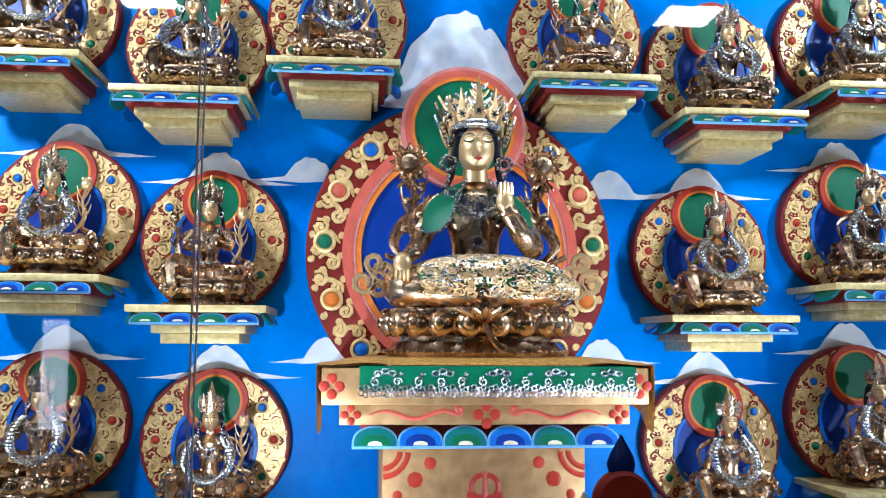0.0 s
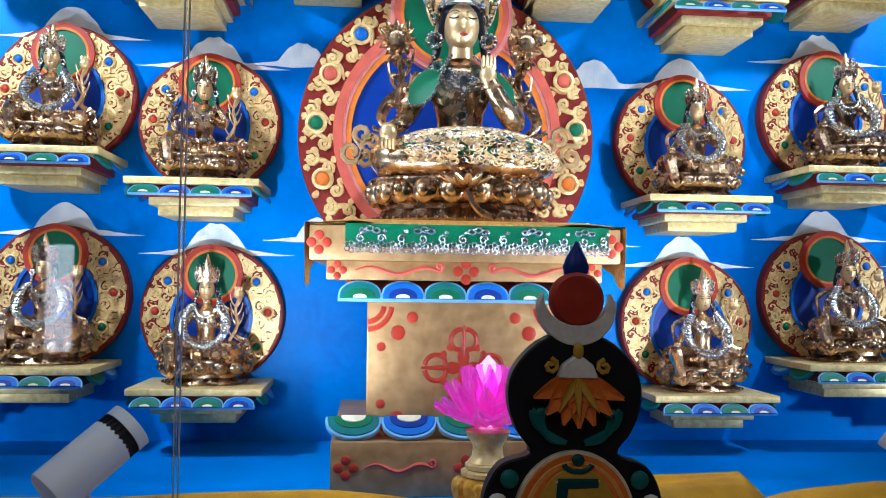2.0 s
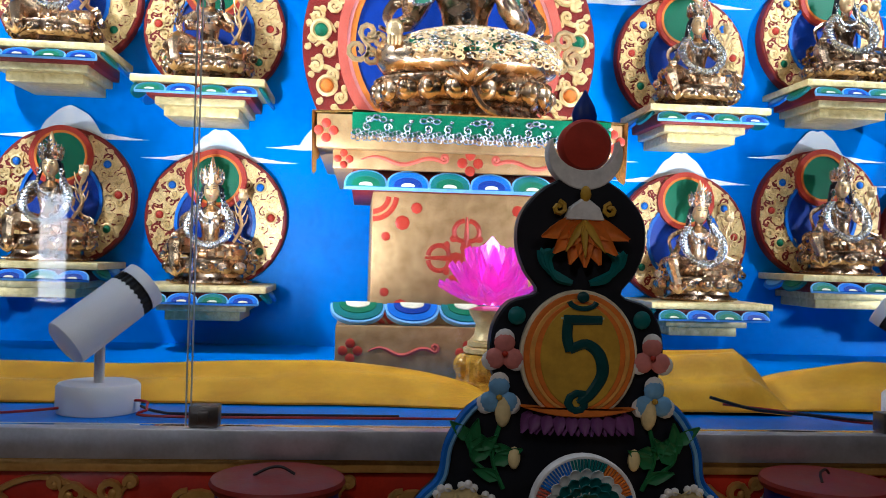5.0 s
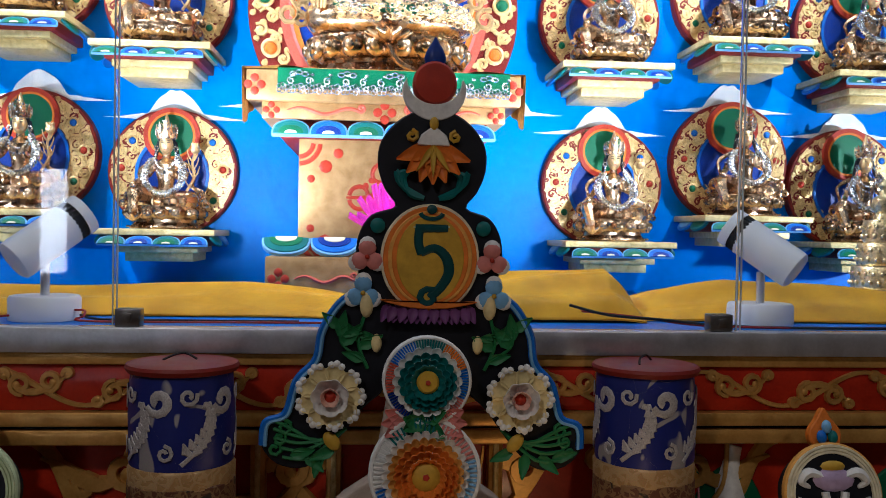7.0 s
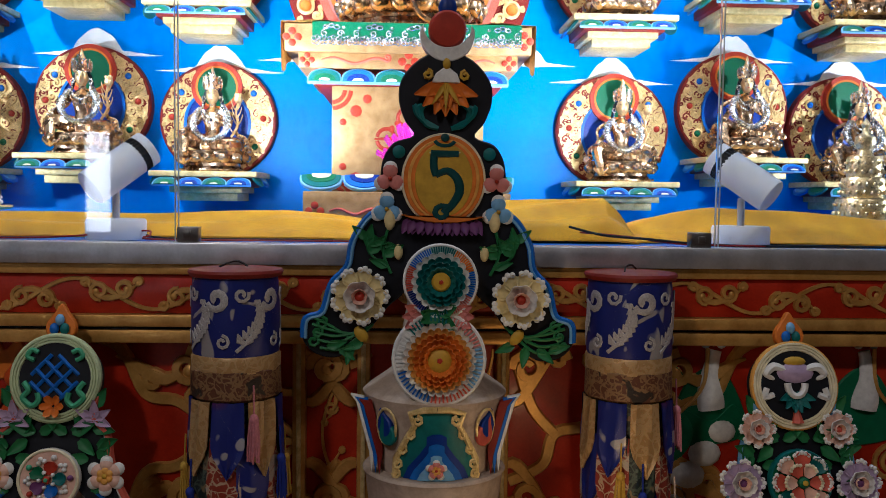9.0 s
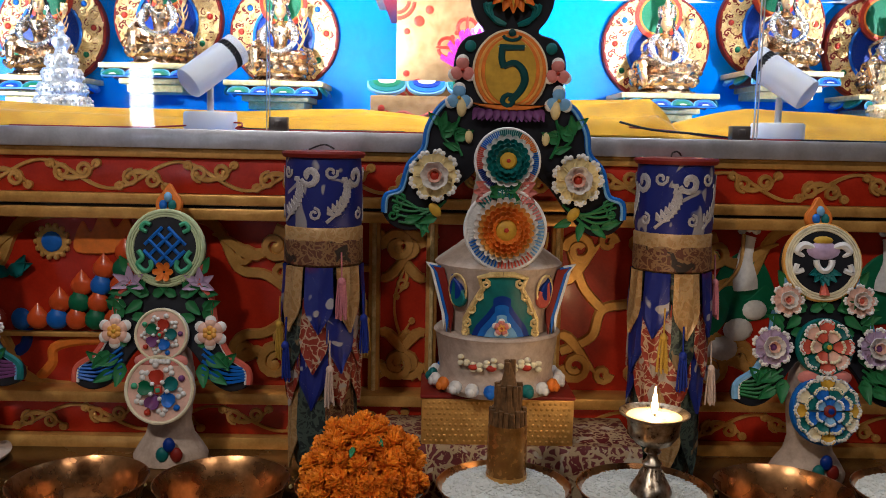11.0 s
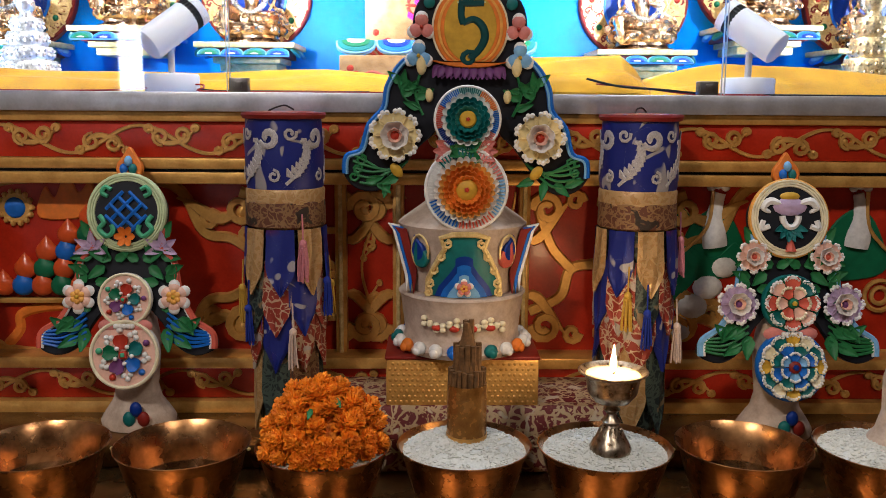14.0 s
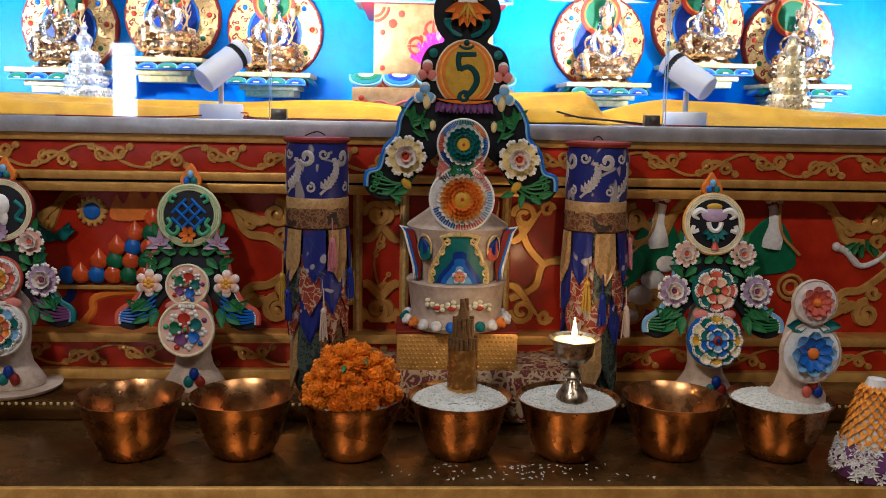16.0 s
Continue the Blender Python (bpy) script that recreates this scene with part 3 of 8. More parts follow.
def small_figure(style):
    """A seated crowned figure with one foot forward, on a lotus seat, about 0.21 high, looking along -y."""
    s = Shape()
    dark = 6 if style == 2 else 0
    s.slot = 6
    lotus_base(s, 0.080, 0.054, 0.042, 14)
    s.slot = dark
    s.ball((0.004, 0.006, 0.052), (0.052, 0.036, 0.016), 14, 8)
    # the folded leg, and the leg that steps down on a small lotus
    s.tube(smooth_line([(0.016, 0.010, 0.054), (0.060, -0.014, 0.052), (0.040, -0.036, 0.049), (-0.006, -0.040, 0.047)], 4), [0.017, 0.018, 0.018, 0.017, 0.016, 0.015, 0.014, 0.013, 0.012, 0.011, 0.010, 0.008, 0.006], 8)
    s.tube(smooth_line([(-0.014, 0.006, 0.056), (-0.058, -0.026, 0.066), (-0.060, -0.044, 0.046), (-0.056, -0.056, 0.026)], 4), [0.017, 0.018, 0.0175, 0.017, 0.0165, 0.015, 0.0135, 0.012, 0.011, 0.010, 0.010, 0.009, 0.007], 8)
    for i in range(8):
        s.petal(0.020, 0.013, pose(-0.056, -0.058, 0.014, 0, 0, 45 * i) @ pose(0, 0, 0, 0, -18, 0), 0.3, 0.002, rows=3)
    # folds of the skirt
    for j in range(5):
        s.tube(smooth_line([(-0.016 + 0.014 * j, -0.034, 0.062), (-0.020 + 0.017 * j, -0.050, 0.050), (-0.018 + 0.016 * j, -0.053, 0.043)], 3), [0.003, 0.0034, 0.0034, 0.003, 0.0026, 0.002, 0.0016], 5)
    s.lathe([(0.024, 0.052), (0.022, 0.066), (0.0165, 0.080), (0.019, 0.094), (0.0255, 0.110), (0.0265, 0.119), (0.015, 0.127), (0.0085, 0.131), (0.0085, 0.140)], 14, sy=0.72)
    low = style != 1
    tip = (-0.060, -0.040, 0.078) if low else (-0.014, -0.036, 0.090)
    s.tube(smooth_line([(-0.026, 0, 0.118), (-0.041, -0.006, 0.096), tip], 5), [0.0085] * 5 + [0.0065] * 6, 7)
    s.ball(tip, (0.009, 0.007, 0.007), 7, 5)
    s.tube(smooth_line([(0.026, 0, 0.118), (0.040, -0.010, 0.094), (0.016, -0.030, 0.100)], 5), [0.0085] * 5 + [0.0065] * 6, 7)
    s.ball((0.015, -0.032, 0.105), (0.006, 0.005, 0.010), 7, 5)
    for q in (-1, 1):
        s.slot = 2
        s.tube([(q * 0.0375 + 0.0095 * math.cos(k * math.pi / 5), -0.004 + 0.0095 * math.sin(k * math.pi / 5), 0.104) for k in range(10)], 0.0018, 4, True)
        s.slot = dark
        s.tube(smooth_line([(q * 0.026, 0.016, 0.125), (q * 0.056, 0.012, 0.108), (q * 0.054, 0, 0.078), (q * 0.078, -0.008, 0.066), (q * 0.068, -0.012, 0.046)], 4), 0.0045, 5, flat=0.5)
        for dx, dz, r in ((0.076, 0.060, 0.012), (0.070, 0.044, 0.009), (0.086, 0.046, 0.007)):
            s.tube([(q * dx + p[0], -0.016, dz + p[2]) for p in spiral(0, 0, r, 0.003, 90, q * 1.2, 9)], 0.0030, 5)
    lotus_stem(s, [(0.044, -0.014, 0.070), (0.058, -0.008, 0.095), (0.054, -0.004, 0.120), (0.060, -0.006, 0.140)], 0.0030, 1)
    if not low:
        lotus_stem(s, [(-0.046, -0.012, 0.070), (-0.062, -0.004, 0.095), (-0.058, 0, 0.116), (-0.063, -0.002, 0.134)], 0.0026, dark)
    # head
    s.slot = 1
    s.ball((0, -0.004, 0.155), (0.0150, 0.0165, 0.0190), 14, 10)
    s.ball((0, -0.0205, 0.153), (0.0022, 0.0036, 0.0045), 6, 5)
    s.slot = 3
    s.ball((0, 0.003, 0.162), (0.0180, 0.0165, 0.0160), 12, 8)
    for q in (-1, 1):
        s.box((q * 0.0062, -0.0192, 0.1575), (0.0055, 0.002, 0.0012))
        s.box((q * 0.0064, -0.0188, 0.1612), (0.0062, 0.0016, 0.0007))
        s.tube([(q * 0.016, 0.004, 0.160), (q * 0.022, 0.004, 0.138), (q * 0.027, -0.002, 0.120)], [0.005, 0.004, 0.002], 5)
    s.slot = 4
    s.box((0, -0.0192, 0.1452), (0.0052, 0.002, 0.0014))
    s.slot = 2
    for q in (-1, 1):
        for k in range(6):
            s.ball((q * 0.0200 + 0.0042 * math.cos(k * math.pi / 3), -0.008, 0.147 + 0.0042 * math.sin(k * math.pi / 3)), 0.0019, 5, 4)
        beads(s, [(q * 0.0205, -0.010, 0.139 - 0.0048 * k) for k in range(5)], 0.0021)
    crown(s, 0.166, 0.0178, 0.030, dark)
    s.slot = 1
    s.lathe([(0.009, 0.176), (0.008, 0.190), (0.005, 0.200), (0.001, 0.212)], 10)
    # necklaces and belt
    for row in range(2):
        beads(s, [((0.017 + 0.006 * row) * math.cos(a), -0.019 - 0.005 * math.sin(-a), 0.122 + (0.013 + 0.010 * row) * math.sin(a)) for a in (math.pi + math.pi * i / 12 for i in range(13))], 0.0021, 2)
    s.slot = 3
    s.ball((0, -0.025, 0.103), (0.003, 0.002, 0.004), 7, 5)
    beads(s, [(0.0078 * (i - 2.5), -0.0225 + 0.0012 * abs(i - 2.5), 0.068) for i in range(6)], 0.0038, 2)
    if style != 1:
        f = 0.0 if style == 0 else 0.006
        rope = smooth_line([(-0.026, -0.014, 0.128), (-0.039 - f, -0.028, 0.106), (-0.035 - f, -0.044, 0.082 - f), (-0.014, -0.052, 0.066 - f), (0.010, -0.052, 0.064 - f), (0.033 + f, -0.044, 0.080 - f), (0.038 + f, -0.028, 0.106), (0.026, -0.014, 0.128)], 5)
        ring_rope(s, rope, 0.0082, 0.0018)
    return s


NICHES = [  # x, top of the shelf, kind of figure
    (-0.334, 1.767, 1), (-0.643, 1.823, 0), (0.716, 1.755, 0), (1.055, 1.822, 2), (-0.970, 1.767, 1), (1.372, 1.755, 0),
    (-0.320, 1.354, 0), (-0.645, 1.393, 0), (-0.970, 1.356, 0), (0.730, 1.343, 0), (1.056, 1.408, 0), (1.362, 1.350, 0),
    (-0.085, 2.255, 0), (-0.382, 2.190, 2), (-0.700, 2.254, 2), (0.442, 2.240, 1), (0.752, 2.175, 2), (1.060, 2.240, 2),
]
shelf_one, plaque_one = shelf(), plaque()
figures = {}
FIGURE_LABELS = {0: "gilt bronze seated figurine wearing silver bead garlands on lotus base", 1: "gilt bronze seated figurine on a lotus base without garlands", 2: "dark bronze seated figurine wearing silver beads on lotus base"}
for i, (x, z, style) in enumerate(NICHES):
    for proto, y in ((shelf_one, 1.9), (plaque_one, 1.9)):
        at = pose(x, y, z)
        if i == 0:
            proto.matrix_basis = at
        else:
            copy_thing(proto, at)
    turn = -8 * (x - 0.18)
    at = pose(x + 0.004, 1.786, z + 0.0005, 0, 0, turn) @ Matrix.Diagonal((1.08, 1.1, 1.25, 1))
    if style not in figures:
        figures[style] = solid("statue", small_figure(style), SKIN, FIGURE_LABELS[style], "statue", "figurines on the wall shelves", at=at)
    else:
        figures[style].scale, keep = (1, 1, 1), figures[style].scale.copy()
        copy_thing(figures[style], at)
        figures[style].scale = keep


def cloud(x, z, w, h, seed, core=0.36):
    """A painted cloud, raised a little from the wall: a heaped crown with thin wisps at both sides."""
    rnd = random.Random(seed)
    pts = []
    n = 26
    for i in range(n + 1):
        s = i / n * 2 - 1
        if abs(s) < core:
            top = h * (0.22 + 0.78 * math.cos(s / core * math.pi / 2) ** 0.8) + h * 0.07 * abs(math.sin(s / core * 7 + seed)) + h * 0.03 * rnd.uniform(-1, 1)
        else:
            top = h * (0.015 + 0.22 * (1 - (abs(s) - core) / (1 - core)) ** 1.5) * (0.8 + 0.2 * rnd.random())
        pts.append((x + s * w / 2, z + top))
    bottom = [(x + s * w / 2, z - h * 0.03 * (1 - abs(s)) * (2 + math.sin(s * 9 + seed))) for s in (1 - 2 * i / 14 for i in range(1, 14))]
    out = smooth_line([(p[0], p[1]) for p in pts + bottom], 3, True)
    s = Shape().prism(out, -0.0008 - 0.00035 * (seed % 12), -0.0003, bev=0)
    return solid("cloud", s, CLOUDWHITE, "white painted cloud with thin wisps on blue wall", "painted cloud", "clouds on the blue wall", at=pose(0, 1.9, 0), sharp=15)


for i, (x, z, style) in enumerate(NICHES):
    if z < 2.0:
        cloud(x + 0.004 * (i % 3), z + 0.268, 0.34, 0.066, i)
cloud(0.185, 2.215, 0.36, 0.21, 35, 0.8)
cloud(-0.14, 2.045, 0.28, 0.05, 41)
cloud(0.52, 2.02, 0.30, 0.06, 42)
cloud(-0.10, 1.655, 0.24, 0.05, 43)
cloud(0.50, 1.655, 0.26, 0.05, 44)

# ---- the large figure, its mandorla and pedestal ----
def big_mandorla():
    e = thing("mandorla_backplate", "large oval gilded scrollwork backplate with coral rim and green halo", "backplate", at=pose(0.18, 1.9, 1.885))
    part("backboard", Shape().prism(oval(0, 0, 0.322, 0.327, 80), -0.072, -0.0005, bev=0.004), BRICKRED, e)
    gems = [(a, math.cos(radians(a)) * 0.283, math.sin(radians(a)) * 0.290) for a in (48, 132, 26, 154, 4, 176, -20, 200, -44, 224)]
    s = scroll_ring(0, 0, 0.247, 0.252, 0.317, 0.322, 34, 0.0054, 0.0050, 9, [(x, z, 0.0175) for _, x, z in gems])
    part("scrollwork", s, GOLDLEAF, e, at=pose(0, -0.073, 0))
    for (a, x, z), m in zip(gems, (MIDBLUE, MIDBLUE, CORAL, CORAL, GREEN, GREEN, ORANGE, ORANGE, MIDBLUE, MIDBLUE)):
        gem(e, x, -0.077, z, 0.0145, m)
    part("inner_disc", Shape().prism(oval(0, -0.01, 0.215, 0.225, 64), -0.075, -0.072), DEEPBLUE, e)
    for name, r0, r1, d, m in (("coral_ring", 0.226, 0.246, 0.088, CORAL), ("pale_ring", 0.219, 0.227, 0.085, PINK), ("orange_ring", 0.207, 0.220, 0.082, ORANGE)):
        band(e, name, 0, 0, r0, r0 + 0.005, r1, r1 + 0.006, -d, d - 0.072, m, 72)
    hz = 0.262
    part("halo_disc", Shape().prism(oval(0.004, hz, 0.109, 0.109, 64), -0.094, -0.072), GREEN, e)
    for name, r0, r1, d, m in (("halo_rim", 0.103, 0.111, 0.100, ORANGE), ("halo_ring", 0.1105, 0.124, 0.101, CORAL), ("halo_edge", 0.1235, 0.132, 0.099, PINK)):
        band(e, name, 0.004, hz, r0, r0, r1, r1, -d, d - 0.002, m, 64)
    return e


big_mandorla()


def big_figure():
    """The seated figure; its foot at z 0, looking along -y, 0.53 high."""
    rnd = random.Random(3)
    s = Shape()
    s.slot = 0
    lotus_base(s, 0.172, 0.125, 0.085, 20)
    s.slot = 6
    s.lathe([(0.94, 0), (0.96, 0.008), (0.90, 0.016), (0.86, 0.026)], 40, Matrix.Diagonal((0.172, 0.125, 1, 1)))
    s.slot = 0
    s.ball((0, 0.005, 0.115), (0.160, 0.100, 0.042), 26, 12)
    for q in (-1, 1):
        s.tube(smooth_line([(q * 0.05, 0.02, 0.125), (q * 0.135, -0.045, 0.122), (q * 0.085, -0.100, 0.112), (-q * 0.05, -0.105, 0.108)], 5), [0.046, 0.046, 0.045, 0.044, 0.043, 0.040, 0.037, 0.034, 0.031, 0.028, 0.026, 0.024, 0.022, 0.020, 0.017, 0.014], 10)
    # a foot that hangs over the seat's rim, and its small lotus
    s.tube(smooth_line([(0.02, -0.105, 0.110), (0.0, -0.128, 0.092), (-0.012, -0.140, 0.064)], 4), [0.018, 0.017, 0.016, 0.014, 0.013, 0.012, 0.012, 0.011, 0.008], 8)
    for i in range(7):
        s.petal(0.05, 0.03, pose(0.0, -0.125, 0.058) @ pose(0, 0, 0, 0, 0, 180 + 30 * i) @ pose(0, 0, 0, 0, -8, 0), 0.3, 0.002)
    s.tube(smooth_line([(0.0, -0.135, 0.055), (0.02, -0.145, 0.02), (0.05, -0.142, 0.006)], 4), 0.006, 6)
    # trunk and neck
    s.lathe([(0.058, 0.11), (0.056, 0.15), (0.043, 0.185), (0.046, 0.215), (0.060, 0.250), (0.066, 0.278), (0.060, 0.298), (0.036, 0.312), (0.024, 0.322), (0.0225, 0.345)], 24, sy=0.70)
    # arms
    s.tube(smooth_line([(-0.066, 0.004, 0.285), (-0.090, 0.0, 0.235), (-0.108, -0.03, 0.195), (-0.134, -0.085, 0.168)], 6), [0.025, 0.025, 0.0245, 0.024, 0.023, 0.0225, 0.022, 0.0215, 0.021, 0.020, 0.0195, 0.019, 0.018, 0.017, 0.016, 0.015, 0.014, 0.013, 0.013], 10)
    s.tube(smooth_line([(0.066, 0.004, 0.285), (0.092, -0.004, 0.240), (0.100, -0.03, 0.196), (0.070, -0.07, 0.220), (0.043, -0.085, 0.262)], 5), [0.025] * 6 + [0.022] * 5 + [0.019] * 5 + [0.016] * 5, 10)
    for q, c in ((-1, (-0.138, -0.095, 0.160)), (1, (0.042, -0.090, 0.272))):
        s.slot = 1
        s.ball(c, (0.016, 0.012, 0.020), 10, 7)
        for k in range(4):
            d = -1 if q < 0 else 1
            s.tube([(c[0] - 0.010 + 0.0065 * k, c[1] - 0.004, c[2] + d * 0.012), (c[0] - 0.011 + 0.007 * k, c[1] - 0.012, c[2] + d * 0.023), (c[0] - 0.010 + 0.0062 * k, c[1] - 0.016, c[2] + d * 0.031)], [0.0042, 0.0036, 0.0024], 5)
        s.slot = 0
    for c, r in (((-0.090, 0, 0.238), 0.027), ((0.091, -0.002, 0.242), 0.027), ((-0.124, -0.068, 0.176), 0.019), ((0.050, -0.082, 0.250), 0.018)):
        s.tube([(c[0] + r * math.cos(i * math.pi / 7), c[1] + r * 0.9 * math.sin(i * math.pi / 7), c[2] + r * 0.2 * math.cos(i * math.pi / 7)) for i in range(14)], 0.0042, 5, True)
    # ribbons with curled ends
    for q in (-1, 1):
        s.slot = 0
        s.tube(smooth_line([(q * 0.06, 0.05, 0.30), (q * 0.13, 0.04, 0.25), (q * 0.150, 0.0, 0.20), (q * 0.120, -0.01, 0.165), (q * 0.165, -0.03, 0.180)], 5), 0.011, 6, flat=0.35)
        s.slot = 1
        for j, (dx, dz, r) in enumerate(((0.185, 0.165, 0.020), (0.205, 0.130, 0.024), (0.180, 0.118, 0.016), (0.165, 0.150, 0.014))):
            s.tube([(q * dx + p[0], -0.05, dz + p[2]) for p in spiral(0, 0, r, r * 0.3, 60 * j, q * 1.3, 12)], 0.0055, 6)
    # lotus stalks with large blossoms
    for q in (-1, 1):
        s.slot = 0
        line = smooth_line([(q * 0.105, -0.02, 0.18), (q * 0.118, 0.0, 0.24), (q * 0.112, 0.0, 0.29), (q * 0.124, -0.01, 0.345)], 6)
        s.tube(line, 0.007, 7)
        for j, k in ((5, 1), (8, -1), (11, 1), (14, -1), (16, 1), (16, -1)):
            p = line[j]
            s.petal(0.052, 0.022, pose(p[0], p[1], p[2], 0, 0, 90 - 90 * k) @ pose(0, 0, 0, 0, -34, 0), 0.7, 0.003)
            s.ball((p[0] - k * 0.014, p[1] - 0.01, p[2]), 0.009, 7, 5)
        for ring, (n, r0, ln, tilt) in enumerate(((12, 0.010, 0.028, -5), (12, 0.008, 0.022, -30))):
            for i in range(n):
                s.petal(ln, 0.015, pose(q * 0.124, -0.016 - 0.004 * ring, 0.352, 90) @ pose(0, 0, 0, 0, 0, 360 * (i + 0.5 * ring) / n) @ Matrix.Translation((r0, 0, 0)) @ pose(0, 0, 0, 0, tilt, 0), 0.2, 0.002)
        s.lathe([(0.019, 0), (0.019, 0.008), (0.013, 0.013), (0.001, 0.014)], 14, pose(q * 0.124, -0.018, 0.352, 90))
        for i in range(8):
            s.petal(0.026, 0.016, pose(q * 0.124, -0.012, 0.322) @ pose(0, 0, 0, 0, 0, 45 * i) @ pose(0, 0, 0, 0, 20, 0), -0.3, 0.002)
    # head
    s.slot = 1
    s.ball((0, -0.012, 0.381), (0.0345, 0.040, 0.047), 22, 16)
    s.lathe([(0.024, 0.318), (0.0225, 0.35)], 14, pose(0, -0.004, 0))
    s.ball((0, -0.052, 0.379), (0.0055, 0.0075, 0.012), 8, 6)
    for q in (-1, 1):
        s.tube([(q * 0.043, -0.005, 0.40), (q * 0.046, -0.006, 0.37), (q * 0.043, -0.006, 0.348)], [0.004, 0.006, 0.005], 6)
    s.slot = 3
    s.ball((0, 0.004, 0.398), (0.0425, 0.043, 0.042), 18, 12)
    for q in (-1, 1):
        s.tube(smooth_line([(q * 0.034, -0.022, 0.404), (q * 0.038, -0.014, 0.372), (q * 0.046, 0.0, 0.330), (q * 0.060, 0.004, 0.300)], 4), [0.007] * 5 + [0.006] * 4 + [0.005] * 4, 6)
    for q in (-1, 1):
        s.tube(bez((q * 0.007, -0.0525, 0.398), (q * 0.014, -0.0515, 0.404), (q * 0.022, -0.048, 0.403), (q * 0.029, -0.042, 0.397), 6), 0.0009, 4)
        s.tube(bez((q * 0.009, -0.0525, 0.389), (q * 0.014, -0.0520, 0.386), (q * 0.021, -0.049, 0.386), (q * 0.026, -0.045, 0.390), 6), 0.0013, 4)
    s.slot = 4
    s.ball((0, -0.0505, 0.357), (0.0085, 0.003, 0.0032), 8, 5)
    s.ball((0, -0.0525, 0.408), 0.0024, 6, 5)
    # crown
    s.slot = 2
    s.tube([(0.0455 * math.cos(a), -0.006 + 0.044 * math.sin(a), 0.418) for a in (math.pi * 2 * i / 28 for i in range(28))], 0.0042, 5, True)
    s.tube([(0.046 * math.cos(a), -0.006 + 0.045 * math.sin(a), 0.427) for a in (math.pi * 2 * i / 28 for i in range(28))], 0.0030, 5, True)
    crown(s, 0.424, 0.047, 0.066, 1)
    for q in (-1, 1):
        for j, (dx, z, h) in enumerate(((0.052, 0.385, 0.040), (0.056, 0.405, 0.046), (0.052, 0.430, 0.046), (0.046, 0.450, 0.040))):
            for b in range(3):
                s.slot = (1, 2, 0)[(j + b) % 3]
                s.petal(h * (1 - 0.16 * b), 0.013, pose(q * (dx - 0.004 * b), -0.004 - 0.005 * b, z, 0, 0, 90 - 90 * q) @ pose(0, 0, 0, 0, -58 - 14 * b + 5 * j, 0), 0.2, 0.003)
            beads(s, [(q * (dx + 0.003 * b), -0.014, z + 0.008 * b) for b in range(4)], 0.0032, (2, 1)[j % 2])
    s.slot = 1
    s.lathe([(0.022, 0.440), (0.021, 0.462), (0.014, 0.480), (0.007, 0.490), (0.009, 0.495), (0.001, 0.506)], 14)
    # ear rosettes and jewels
    for q in (-1, 1):
        for i in range(10):
            a = i * math.pi / 5
            s.slot = 2
            s.ball((q * 0.052 + 0.0135 * math.cos(a), -0.020, 0.352 + 0.0135 * math.sin(a)), 0.0046, 6, 4)
        s.slot = 3
        s.ball((q * 0.052, -0.023, 0.352), 0.0075, 8, 5)
        beads(s, [(q * (0.052 + 0.002 * k), -0.022 - 0.003 * k, 0.328 - 0.010 * k) for k in range(5)], 0.0042)
    # green shawl over the shoulders, with beaded hems
    s.slot = 5
    for q in (-1, 1):
        rows = [[(q * 0.020, -0.020, 0.318), (q * 0.050, -0.008, 0.306), (q * 0.078, 0.0, 0.285)], [(q * 0.030, -0.045, 0.300), (q * 0.062, -0.035, 0.282), (q * 0.092, -0.012, 0.262)], [(q * 0.040, -0.055, 0.275), (q * 0.068, -0.045, 0.250), (q * 0.096, -0.018, 0.232)], [(q * 0.052, -0.058, 0.238 if q < 0 else 0.265), (q * 0.072, -0.050, 0.218 if q < 0 else 0.245), (q * 0.094, -0.024, 0.222)]]
        rows = [[(x * 1.06, y - 0.018, z) for x, y, z in row] for row in rows]
        vs = [p for row in rows for p in row]
        fs = [(i * 3 + j, i * 3 + 3 + j, i * 3 + 4 + j, i * 3 + 1 + j) for i in range(3) for j in range(2)]
        n = len(vs)
        s.add(vs + [(x, y + 0.004, z) for x, y, z in vs], fs + [tuple(n + k for k in f[::-1]) for f in fs])
        hem = [rows[0][0], rows[1][0], rows[2][0], rows[3][0], rows[3][1], rows[3][2], rows[2][2]]
        beads(s, smooth_line([(x, y - 0.003, z) for x, y, z in hem], 6), 0.0032)
        s.slot = 5
    for f in range(3):
        beads(s, smooth_line([(-0.062 + 0.005 * f, -0.045, 0.292 - 0.010 * f), (-0.032, -0.062, 0.276 - 0.010 * f), (0, -0.066, 0.268 - 0.010 * f), (0.032, -0.062, 0.276 - 0.010 * f), (0.062 - 0.005 * f, -0.045, 0.292 - 0.010 * f)], 8), 0.0042)
    for x, z, r in ((0, 0.266, 0.012), (-0.030, 0.276, 0.009), (0.030, 0.276, 0.009), (0.0, 0.205, 0.010), (-0.05, 0.29, 0.008), (0.05, 0.29, 0.008)):
        y = -0.070 if z > 0.23 else -0.048
        s.slot = 3
        s.ball((x, y, z), (r * 0.7, r * 0.5, r * 0.7), 8, 6)
        beads(s, [(x + r * 1.1 * math.cos(i * math.pi / 5), y, z + r * 1.1 * math.sin(i * math.pi / 5)) for i in range(10)], r * 0.32)
    beads(s, [(0, -0.062 + 0.003 * k, 0.250 - 0.0085 * k) for k in range(5)], 0.004)
    for row in range(3):
        beads(s, [(0.054 * math.cos(a), 0.040 * math.sin(a) - 0.004, 0.150 + 0.0085 * row) for a in (math.pi + math.pi * i / 14 for i in range(15))], 0.0048)
